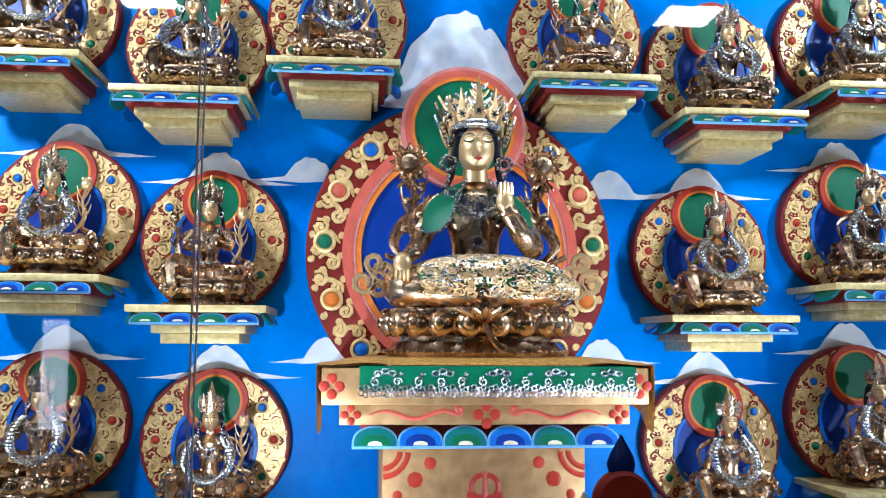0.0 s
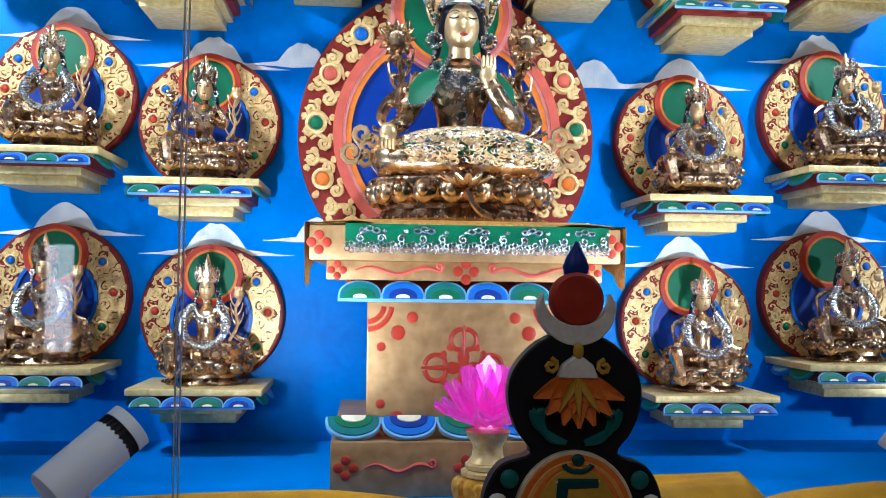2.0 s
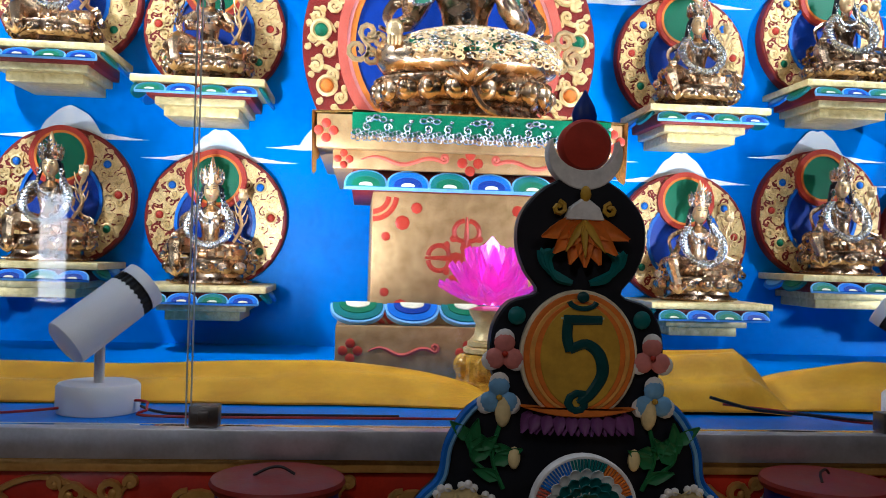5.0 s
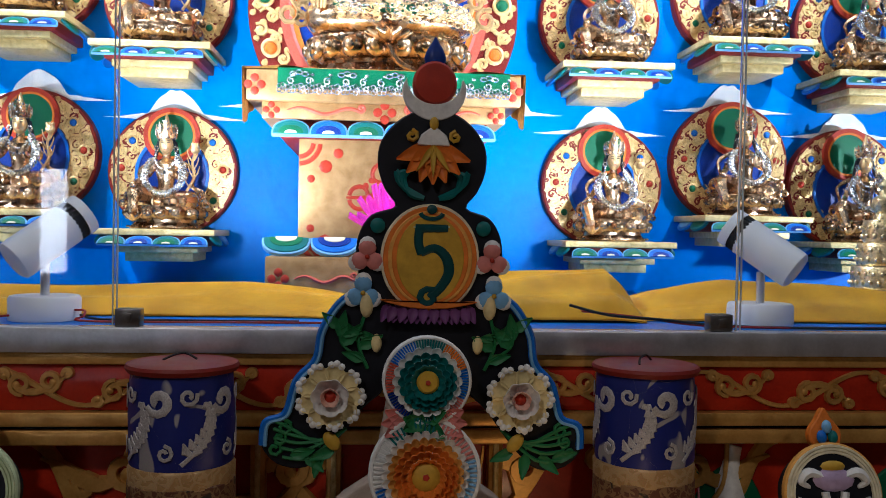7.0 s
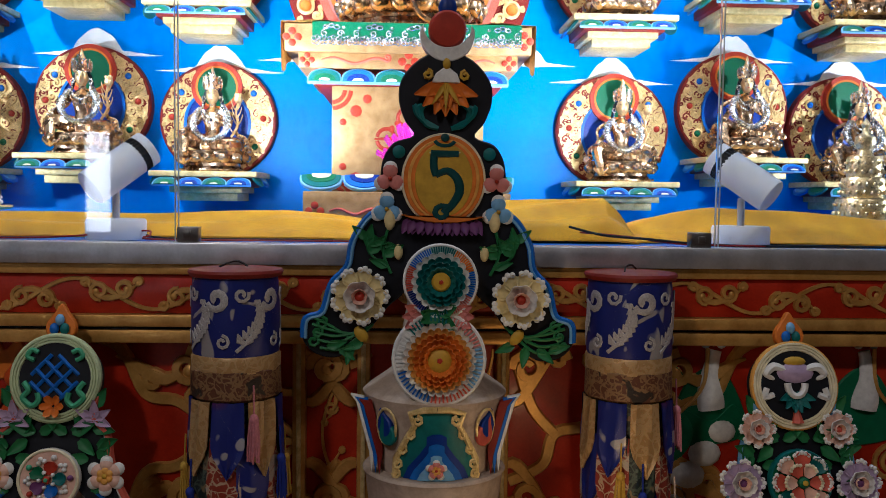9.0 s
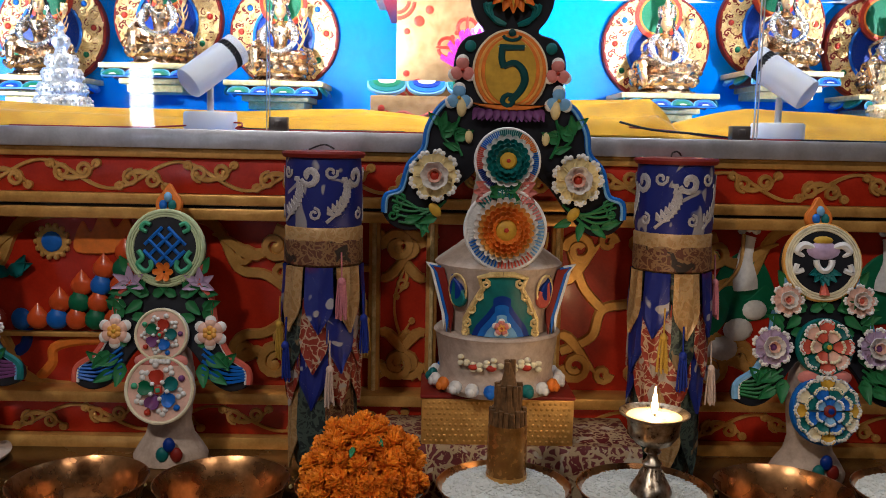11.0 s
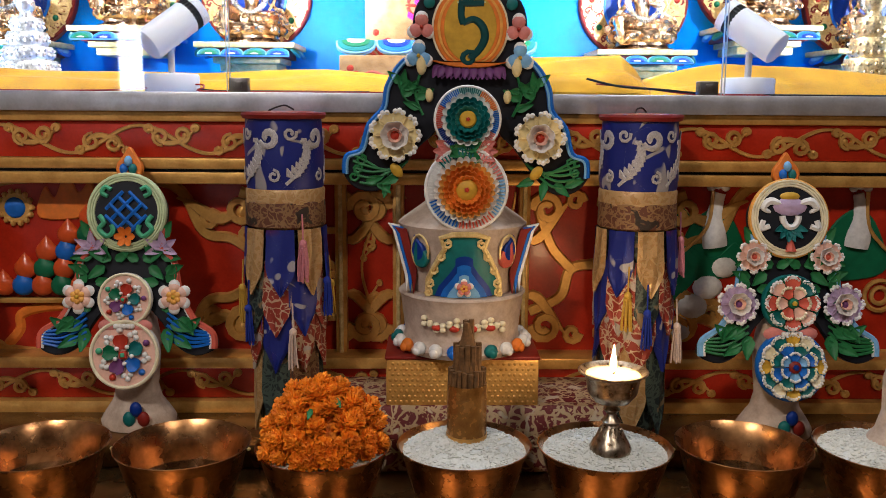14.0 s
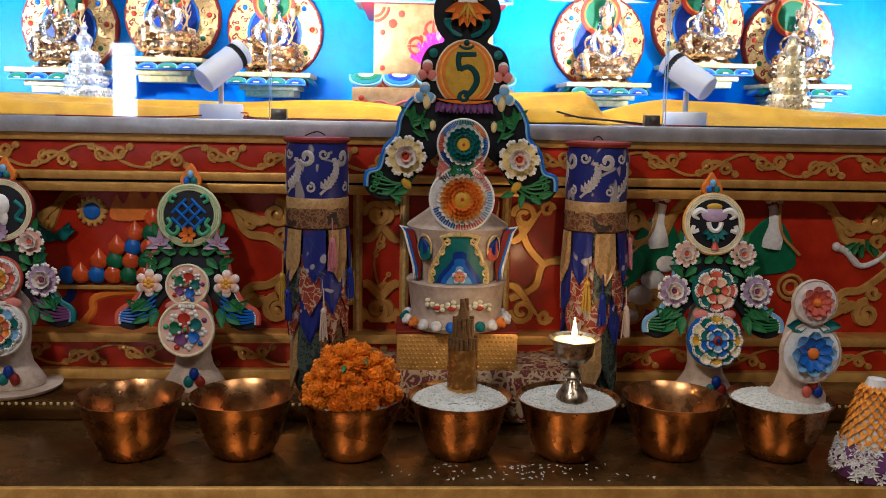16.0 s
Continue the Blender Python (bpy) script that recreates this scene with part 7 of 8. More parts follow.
CLOTHRED = brocade("red_brocade_cloth", (0.15, 0.008, 0.010), (0.52, 0.37, 0.20), 42, (0.58, 0.48, 0.34), 0.6, 0.0, 0.10)
e = thing("draped_riser", "low riser under red and cream brocade cloth with hanging border", "riser", at=pose(0.220, 0, 0))
part("riser_top", Shape().box((0, 0.893, 0.651), (0.500, 0.146, 0.072), 0.004), CLOTHRED, e)
s = Shape()
n = 60
vs, fs = [], []
for i in range(n + 1):
    x, w = -0.252 + 0.504 * i / n, 0.0025 * math.sin(i * 0.8)
    vs += [(x, 0.793 + w, 0.574), (x, 0.785 + w, 0.574), (x, 0.789 + w, 0.680), (x, 0.796 + w, 0.6885), (x, 0.815, 0.6885)]
for i in range(n):
    fs += [(i * 5 + k, i * 5 + 5 + k, i * 5 + 6 + k, i * 5 + 1 + k) for k in range(4)]
s.add(vs, fs)
part("cloth_front", s, CLOTHRED, e)
s = Shape()
for i in range(7):
    x = -0.216 + 0.072 * i
    s.prism([(p[0] + x, p[1]) for p in smooth_line([(0, 0.586), (0.012, 0.604), (0.009, 0.622), (0, 0.640), (-0.009, 0.622), (-0.012, 0.604)], 4, True)], 0.7795, 0.7815, bev=0.0006)
    s.tube([(x + 0.018 + c[0], 0.7805, 0.628 + c[2]) for c in spiral(0, 0, 0.012, 0.003, 90, 1.2, 10)], 0.002, 4)
    s.tube([(x - 0.018 + c[0], 0.7805, 0.628 + c[2]) for c in spiral(0, 0, 0.012, 0.003, 90, -1.2, 10)], 0.002, 4)
part("border_motif", s, mat("cream_thread", (0.46, 0.34, 0.20), 0.6, scale=400), e)

# gilt box under the great cake, with a stamped diaper pattern
e = thing("gilt_box", "flat gold box with stamped diamond pattern and dark top", "box", at=pose(0.222, 0.870, 0.6875))
part("box_body", Shape().box((0, 0, 0.041), (0.262, 0.142, 0.082), 0.003), DULLGOLD, e)
part("box_lid", Shape().box((0, 0, 0.085), (0.266, 0.146, 0.006), 0.002), BRICKRED, e)
s = Shape()
for i in range(27):
    for j in range(8):
        x = -0.124 + 0.0095 * i + 0.00475 * (j % 2)
        if x < 0.125:
            s.ball((x, -0.0712, 0.007 + 0.0097 * j), (0.0031, 0.0012, 0.0031), 6, 4)
tagged(part("stamped_studs", s, DULLGOLD, e), kind="stuff")


def bowl_mesh():
    return Shape().lathe([(0.0001, 0.003), (0.048, 0.003), (0.052, 0.0), (0.060, 0.006), (0.074, 0.040), (0.087, 0.085), (0.095, 0.118), (0.1015, 0.129), (0.1025, 0.131), (0.1005, 0.1315), (0.092, 0.118), (0.084, 0.085), (0.071, 0.040), (0.056, 0.010), (0.0001, 0.008)], 64, Matrix.Diagonal((1, 1, 0.905, 1)))


def heap(r, h, seed, z0):
    """A low mound of grain with an uneven skin, its rim at radius r."""
    rnd = random.Random(seed)
    s = Shape()
    prof = [(r, z0 - 0.004)] + [(r * (1 - k / 10), z0 + h * math.sin(k / 10 * math.pi / 2)) for k in range(10)] + [(0.0005, z0 + h * 1.01)]
    s.lathe(prof, 48, wave=lambda a, k: 1 + 0.012 * math.sin(a * 7 + k * 2 + seed) if k > 1 else 1)
    return s, rnd


GRAIN = Shape().ball((0, 0, 0), (0.0036, 0.0013, 0.0012), 6, 4)


def grains(s, rnd, count, r, h, z0):
    for _ in range(count):
        d = r * math.sqrt(rnd.random()) * 0.98
        a = rnd.uniform(0, 6.283)
        z = z0 + h * math.sin((1 - d / r) * math.pi / 2)
        s.add(GRAIN.v, GRAIN.f, pose(d * math.cos(a), d * math.sin(a), z + 0.0006, rnd.uniform(-25, 25), rnd.uniform(-25, 25), rnd.uniform(0, 360)))


BX, BY, STEP = 0.219, 0.615, 0.2135
bowl_one = None
for i in range(7):
    at = pose(BX + STEP * (i - 3), BY + 0.006 * (i % 2), TZ + 0.0005, 0, 0, 37 * i)
    if bowl_one is None:
        bowl_one = solid("offering_bowl", bowl_mesh(), COPPER, "hammered copper offering bowl with flared rim on table", "bowl", "copper offering bowls", at=at)
    else:
        copy_thing(bowl_one, at)
WATER = clear("still_water", (0.93, 0.90, 0.86), 0.01)
for i in (0, 1, 5):
    s = Shape().lathe([(0.0001, 0.0095), (0.056, 0.0118), (0.071, 0.042), (0.0788, 0.066), (0.0001, 0.066)], 48, Matrix.Diagonal((0.995, 0.995, 0.9, 1)))
    solid("water", s, WATER, "clear water filling an offering bowl", "water", "water in the bowls", at=pose(BX + STEP * (i - 3), BY + 0.006 * (i % 2), TZ + 0.0005))
for i, h in ((2, 0.014), (3, 0.030), (4, 0.024), (6, 0.018)):
    s, rnd = heap(0.0940, h, i, 0.1090)
    grains(s, rnd, 1000, 0.0940, h, 0.1090)
    solid("rice", s, RICE, "white uncooked rice heaped in a copper bowl", "rice", kind="stuff", at=pose(BX + STEP * (i - 3), BY + 0.006 * (i % 2), TZ + 0.0005))
s = Shape()
rnd = random.Random(77)
for _ in range(90):
    x, y = rnd.gauss(0.33, 0.10), rnd.uniform(0.48, 0.56)
    s.add(GRAIN.v, GRAIN.f, pose(x, y, TZ + 0.0013, 0, 0, rnd.uniform(0, 360)))
solid("spilt_rice", s, RICE, "spilt grains of rice on the brass table", "rice", kind="stuff")


def marigolds():
    MARI = mat("marigold_petal", (0.82, 0.17, 0.004), 0.6, vary=0.2, scale=60, second=(1.0, 0.34, 0.010))
    head = Shape()
    rnd = random.Random(5)
    for ring, (n, tilt, ln, z) in enumerate(((18, -8, 0.0125, 0.001), (20, 8, 0.0128, 0.003), (20, 24, 0.0125, 0.005), (18, 40, 0.0118, 0.006), (15, 54, 0.011, 0.007), (11, 68, 0.0105, 0.007), (7, 82, 0.010, 0.007))):
        for i in range(n):
            head.petal(ln * rnd.uniform(0.85, 1.1), ln * 0.42, pose(0, 0, z, 0, 0, 360 * (i + 0.5 * ring) / n + rnd.uniform(-8, 8)) @ pose(0, 0, 0, rnd.uniform(-40, 40), -tilt + rnd.uniform(-14, 14), 0), rnd.uniform(-0.1, 0.4), 0.0006, rows=3, blunt=True)
    e = thing("marigold_heap", "heaped fresh orange marigold heads on rice in copper bowl", "flowers", at=pose(BX - STEP, BY, TZ + 0.112) @ Matrix.Diagonal((1.0, 1.0, 1.04, 1)))
    me = None
    layers = [(0.077, 20, 0.010, 68), (0.073, 19, 0.030, 56), (0.061, 15, 0.051, 44), (0.043, 10, 0.069, 30), (0.021, 5, 0.083, 14), (0.0, 1, 0.090, 0), (0.070, 12, 0.018, 80)]
    for r, n, z, tip in layers:
        for i in range(n):
            a = 360 * (i + 0.4 * (z > 0.03)) / n + rnd.uniform(-9, 9)
            at = pose(0, 0, z + rnd.uniform(-0.005, 0.005), 0, 0, a) @ Matrix.Translation((r * rnd.uniform(0.92, 1.05), 0, 0)) @ pose(0, 0, 0, rnd.uniform(-12, 12), tip + rnd.uniform(-10, 10), 0) @ Matrix.Diagonal((*[rnd.uniform(1.2, 1.5)] * 3, 1))
            if me is None:
                me = part("marigold", head, MARI, e, at=at, sharp=80)
            else:
                repeat(me, at)
    part("heap_core", Shape().lathe([(0.070, 0.0), (0.066, 0.03), (0.05, 0.055), (0.025, 0.075), (0.001, 0.082)], 20), MARI, e)
    for i in range(2):
        s = Shape().petal(0.018, 0.009, Matrix(), 0.3, 0.001)
        part("leaf", s, LEAF, e, at=pose(0, 0, 0.07 - 0.012 * i, 0, 0, -60 - 40 * i) @ Matrix.Translation((0.050 + 0.006 * i, 0, 0.022)) @ pose(0, 0, 0, 0, 50, 0))


marigolds()


def incense():
    WOODSTICK = mat("incense_brown", (0.13, 0.065, 0.022), 0.75, vary=0.3, scale=90, bump=0.5, second=(0.20, 0.10, 0.035))
    e = thing("incense_bundle", "stepped bundle of brown incense sticks in gold wrapper", "incense", at=pose(BX + 0.003, BY - 0.002, TZ + 0.130))
    for tier, (r, n, z1) in enumerate(((0.0055, 3, 0.185), (0.017, 12, 0.150), (0.0245, 18, 0.112))):
        for i in range(n):
            a = 2 * math.pi * i / n
            s = Shape().tube([(r * math.cos(a), r * math.sin(a), -0.01), (r * math.cos(a), r * math.sin(a), z1 - 0.002 * (i % 3))], 0.0042, 6)
            part("incense_stick", s, WOODSTICK, e)
    part("core", Shape().lathe([(0.022, -0.01), (0.022, 0.105), (0.013, 0.145), (0.004, 0.18)], 14), WOODSTICK, e)
    part("wrapper", Shape().lathe([(0.0295, 0.0), (0.0300, 0.02), (0.0295, 0.088), (0.0285, 0.088), (0.0285, 0.0)], 32), mat("amber_foil", (0.26, 0.11, 0.02), 0.25, metal=0.6, scale=60, fine=400, bump=0.5, second=(0.50, 0.26, 0.07)), e, "shiny gold foil wrapper")
    part("wrapper_band", Shape().lathe([(0.0308, -0.006), (0.0308, 0.010), (0.030, 0.010), (0.030, -0.006)], 32), DULLGOLD, e)


incense()


def butter_lamp():
    DARKSILVER = mat("tarnished_silver", (0.34, 0.22, 0.13), 0.3, metal=1.0, vary=0.4, scale=80, bump=0.3, second=(0.60, 0.52, 0.40))
    e = thing("butter_lamp", "tarnished silver butter lamp with lit wick on rice bowl", "lamp", at=pose(0.434, BY - 0.032, TZ + 0.124))
    part("foot", Shape().lathe([(0.0305, 0), (0.031, 0.006), (0.028, 0.012), (0.021, 0.024), (0.013, 0.036), (0.010, 0.042)], 32), DARKSILVER, e)
    s = Shape()
    for i in range(12):
        s.petal(0.026, 0.013, pose(0, 0, 0.038, 0, 0, 30 * i) @ Matrix.Translation((0.011, 0, 0)) @ pose(0, 0, 0, 0, 56, 0), -0.25, 0.002)
    part("foot_petals", s, DARKSILVER, e)
    part("stem", Shape().lathe([(0.010, 0.040), (0.015, 0.046), (0.009, 0.052), (0.007, 0.058), (0.013, 0.064), (0.008, 0.070), (0.010, 0.074)], 24), DARKSILVER, e)
    part("cup", Shape().lathe([(0.010, 0.072), (0.026, 0.077), (0.036, 0.090), (0.039, 0.108), (0.042, 0.116), (0.051, 0.121), (0.0515, 0.123), (0.049, 0.1235), (0.040, 0.118), (0.036, 0.110), (0.034, 0.095), (0.001, 0.085)], 40), DARKSILVER, e, "worn silver cup with flared rim")
    WAX = mat("melted_butter", (0.72, 0.52, 0.25), 0.25, vary=0.05, scale=20, bump=0)
    part("butter", Shape().lathe([(0.0355, 0.100), (0.0395, 0.1175), (0.0001, 0.1175)], 36), WAX, e, "pale melted butter")
    part("wick", Shape().tube([(0, 0, 0.112), (0.001, 0, 0.124)], 0.0016, 6), RUBBER, e)
    part("flame", Shape().lathe([(0.0006, 0.120), (0.0042, 0.127), (0.0050, 0.133), (0.0036, 0.143), (0.0016, 0.153), (0.0003, 0.162)], 16), glowing("candle_flame", (1.0, 0.72, 0.32), 22), e, "bright yellow flame")
    lamp("flame_lamp", "POINT", (0.434, BY - 0.032, TZ + 0.124 + 0.150), (0.434, 0, 0), 0.35, (1.0, 0.62, 0.28), 0.006)


butter_lamp()
little_torma(BX + 3 * STEP + 0.035, BY + 0.004, TZ + 0.0005 + 0.121)

# ---- brocade victory banners ----
BLUEBROC = brocade("blue_silver_brocade", (0.012, 0.024, 0.23), (0.42, 0.40, 0.42), 11, (0.14, 0.012, 0.05), 0.4, 0.1, 0.0004, 0.63, 2.0)
GOLDBROC = brocade("gold_brocade", (0.52, 0.30, 0.11), (0.62, 0.40, 0.18), 45, None, 0.4, 0.25)
REDBROC = brocade("red_fish_scale_brocade", (0.32, 0.035, 0.016), (0.60, 0.42, 0.27), 42, (0.50, 0.42, 0.36), 0.5, 0.1, 0.05, 0.60)
BROWNBROC = brocade("brown_brocade", (0.14, 0.045, 0.022), (0.30, 0.17, 0.07), 60, (0.03, 0.02, 0.015), 0.5, 0.1)
DARKBROC = brocade("dark_green_brocade", (0.008, 0.018, 0.020), (0.06, 0.09, 0.07), 50, (0.24, 0.16, 0.08), 0.55)
TASSEL = {"yellow": mat("yellow_thread", (0.50, 0.30, 0.04), 0.7, scale=300), "blue": mat("blue_thread", (0.012, 0.03, 0.26), 0.7, scale=300), "pink": mat("pink_thread", (0.55, 0.20, 0.24), 0.7, scale=300), "cream": mat("cream_thread_pale", (0.60, 0.46, 0.38), 0.7, scale=300)}


def pennant(r, a, w, z0, z1, tip=0.35, lift=0.0):
    """A pointed tab that hangs on a drum of radius r at the angle a, w degrees wide."""
    s = Shape()
    cols, rows = 6, 7
    vs, fs = [], []
    for i in range(rows + 1):
        u = i / rows
        half = w / 2 * (1 if u < 1 - tip else max(0.03, (1 - u) / tip))
        for j in range(cols + 1):
            b = radians(a + half * (2 * j / cols - 1))
            rr = r + lift + 0.005 * u + 0.0022 * math.sin(j * 2.1 + a + u * 3)
            vs.append((rr * math.cos(b), rr * math.sin(b), z0 + (z1 - z0) * u))
    for i in range(rows):
        for j in range(cols):
            k = i * (cols + 1) + j
            fs.append((k, k + cols + 1, k + cols + 2, k + 1))
    n = len(vs)
    vs += [(x * 0.975, y * 0.975, z) for x, y, z in vs]
    fs += [tuple(n + q for q in f[::-1]) for f in fs]
    s.add(vs, fs)
    return s


def tassel(r, a, z, ln, seed):
    s = Shape()
    rnd = random.Random(seed)
    x, y = r * math.cos(radians(a)), r * math.sin(radians(a))
    s.tube([(x * 0.97, y * 0.97, z + 0.05), (x, y, z)], 0.0014, 4)
    s.ball((x, y, z), (0.007, 0.007, 0.008), 8, 6)
    for i in range(16):
        b = rnd.uniform(0, 6.28)
        d = rnd.uniform(0.001, 0.0055)
        s.tube([(x + d * math.cos(b), y + d * math.sin(b), z), (x + 1.6 * d * math.cos(b), y + 1.6 * d * math.sin(b), z - ln * 0.5), (x + 1.9 * d * math.cos(b) + rnd.uniform(-0.002, 0.002), y + 1.9 * d * math.sin(b), z - ln * rnd.uniform(0.85, 1.05))], 0.0015, 4)
    return s


SILVERTHREAD = mat("silver_thread", (0.44, 0.42, 0.43), 0.38, metal=0.3, scale=500, fine=900, bump=0.4, second=(0.60, 0.58, 0.58))


def wrapped(flat, r):
    """Lays a Shape made in the xz plane round an upright drum of radius r, its middle facing -y."""
    flat.v = [((r - y) * math.sin(x / r), -(r - y) * math.cos(x / r), z) for x, y, z in flat.v]
    return flat


def drum_leaves(r, z0, z1, seed):
    """Woven silver fronds and curls round a drum."""
    rnd = random.Random(seed)
    s = Shape()
    h = z1 - z0
    n = 5
    for i in range(n):
        x = (i + 0.5 * seed - n / 2) * 2 * math.pi * r / n
        stem = [(p[0], p[2]) for p in bez((x - 0.030, 0, z0 + 0.006), (x - 0.012, 0, z0 + h * 0.2), (x + 0.020, 0, z0 + h * 0.4), (x + 0.002, 0, z0 + h * 0.70), 10)]
        s.strip(stem, [0.0030] * 10, 0.0010)
        for j in range(2, 10):
            for q in (-1, 1):
                a = radians(90 + q * 58)
                px, pz = stem[j]
                ln = 0.020 * (1.15 - j / 11)
                s.strip([(px, pz), (px + ln * 0.5 * math.cos(a), pz + ln * 0.5 * math.sin(a)), (px + ln * math.cos(a - q * 0.4), pz + ln * math.sin(a - q * 0.4))], [0.0028, 0.0056, 0.0010], 0.0010)
        s.strip(flat_spiral(x + 0.026, z0 + h * 0.76, 0.017, 0.004, 200, 1.1, 13), [0.0040 + 0.0022 * math.sin(k / 4) for k in range(13)], 0.0010)
        s.strip(flat_spiral(x - 0.022, z1 - 0.020, 0.012, 0.003, 20, -1.2, 11), 0.0028, 0.0010)
        s.strip(flat_spiral(x + 0.034, z0 + 0.020, 0.011, 0.003, 90, -1.2, 11), 0.0026, 0.0010)
    return wrapped(s, r)


def banner(x, y, base, turn, label):
    e = thing("victory_banner", label, "banner", at=pose(x, y, base, 0, 0, turn), group="brocade banners beside the great cake")
    H = 1.183 - base
    r = 0.0655
    part("cap", Shape().lathe([(0.060, H - 0.010), (0.069, H - 0.008), (0.072, H - 0.002), (0.070, H + 0.002), (0.040, H + 0.004), (0.0001, H + 0.004)], 36), BRICKRED, e, "flat dark red cloth cap")
    s = Shape().tube(smooth_line([(-0.026, 0, H + 0.004), (-0.010, 0.004, H + 0.011), (0.004, 0, H + 0.013), (0.018, -0.002, H + 0.006)], 4), 0.0016, 5)
    part("cord", s, RUBBER, e)
    part("drum", Shape().lathe([(0.062, H - 0.135), (r, H - 0.120), (r * 1.01, H - 0.06), (0.064, H - 0.008)], 48, wave=lambda a, k: 1 + 0.014 * math.sin(a * 9 + k)), BLUEBROC, e, "blue and silver brocade drum")
    part("woven_fronds", drum_leaves(r * 1.026, H - 0.122, H - 0.012, 1 if turn else 0), SILVERTHREAD, e, "woven silver fronds")
    part("gold_band", Shape().lathe([(r * 1.02, H - 0.150), (r * 1.03, H - 0.128), (r * 1.0, H - 0.125)], 48, wave=lambda a, k: 1 + 0.01 * math.sin(a * 11)), GOLDBROC, e)
    part("brown_band", Shape().lathe([(r * 0.98, H - 0.192), (r * 1.04, H - 0.188), (r * 1.03, H - 0.148), (r * 1.0, H - 0.146)], 48, wave=lambda a, k: 1 + 0.012 * math.sin(a * 8 + 1)), BROWNBROC, e)
    part("inner_sleeve", Shape().lathe([(0.040, 0.0), (0.050, 0.02), (0.054, 0.2), (0.056, H - 0.15)], 32), DARKBROC, e)
    tiers = [(H - 0.192, H - 0.305, 8, 40, (BLUEBROC, GOLDBROC), 0.003), (H - 0.245, H - 0.375, 9, 44, (REDBROC, DARKBROC, REDBROC, BLUEBROC), 0.0), (H - 0.290, H - 0.440, 8, 50, (REDBROC, REDBROC, BLUEBROC), -0.004), (H - 0.370, 0.012, 7, 56, (DARKBROC, BROWNBROC, DARKBROC, GOLDBROC), -0.008)]
    for k, (z0, z1, n, w, ms, lift) in enumerate(tiers):
        for i in range(n):
            part("pennant", pennant(r, 360 * i / n + (22.5 if k == 1 else 17 * k), w, z0, z1, 0.35, lift), ms[i % len(ms)], e)
    for i, (a, z, c) in enumerate(((-165, H - 0.30, "yellow"), (-20, H - 0.285, "blue"), (-60, H - 0.215, "pink"), (-75, H - 0.365, "cream"), (-140, H - 0.33, "blue"), (20, H - 0.30, "yellow"))):
        part("tassel", tassel(r + 0.012, a, z, 0.062, i), TASSEL[c], e)
    return e


banner(-0.085, 0.868, 0.6155, 0, "blue and gold brocade victory banner with tassels, standing upright")
banner(0.526, 0.868, 0.6155, 55, "brocade victory banner with red cap and cream tassels, standing upright")


def garland_cone(x, y):
    MARI2 = mat("orange_crepe_petal", (0.80, 0.26, 0.02), 0.6, vary=0.2, scale=70, second=(0.95, 0.42, 0.05))
    e = thing("flower_offering", "orange petal cone over a purple and white flower garland", "flowers", at=pose(x, y, TZ + 0.0005) @ Matrix.Diagonal((1, 1, 0.82, 1)))
    part("garland_core", Shape().lathe([(0.060, 0), (0.066, 0.03), (0.060, 0.07), (0.050, 0.085)], 24), PURPLE, e)
    s = Shape()
    rnd = random.Random(12)
    for i in range(150):
        a, z = rnd.uniform(0, 6.283), rnd.uniform(0.005, 0.085)
        r = 0.066 - 0.006 * abs(z - 0.03) / 0.03
        at = pose(r * math.cos(a), r * math.sin(a), z, 0, 0, math.degrees(a)) @ pose(0, 0, 0, 0, 80, 0)
        for k in range(5):
            s.petal(0.012, 0.006, at @ pose(0, 0, 0, 0, 0, 72 * k + rnd.uniform(0, 40)), 0.4, 0.0006, rows=2)
    part("white_blossoms", s, WHITE, e)
    s = Shape()
    for row in range(11):
        z = 0.088 + 0.0125 * row
        r = 0.056 - 0.0034 * row
        for i in range(16):
            s.petal(0.020, 0.016, pose(0, 0, z, 0, 0, 22.5 * (i + 0.5 * (row % 2))) @ Matrix.Translation((r * 0.8, 0, 0)) @ pose(0, 0, 0, 0, 25 + rnd.uniform(-8, 8), 0), -0.4, 0.001, rows=3)
    part("orange_petals", s, MARI2, e)
    part("cone", Shape().lathe([(0.052, 0.08), (0.020, 0.215), (0.016, 0.228), (0.001, 0.229)], 24), WHITE, e)


garland_cone(1.000, 0.520)

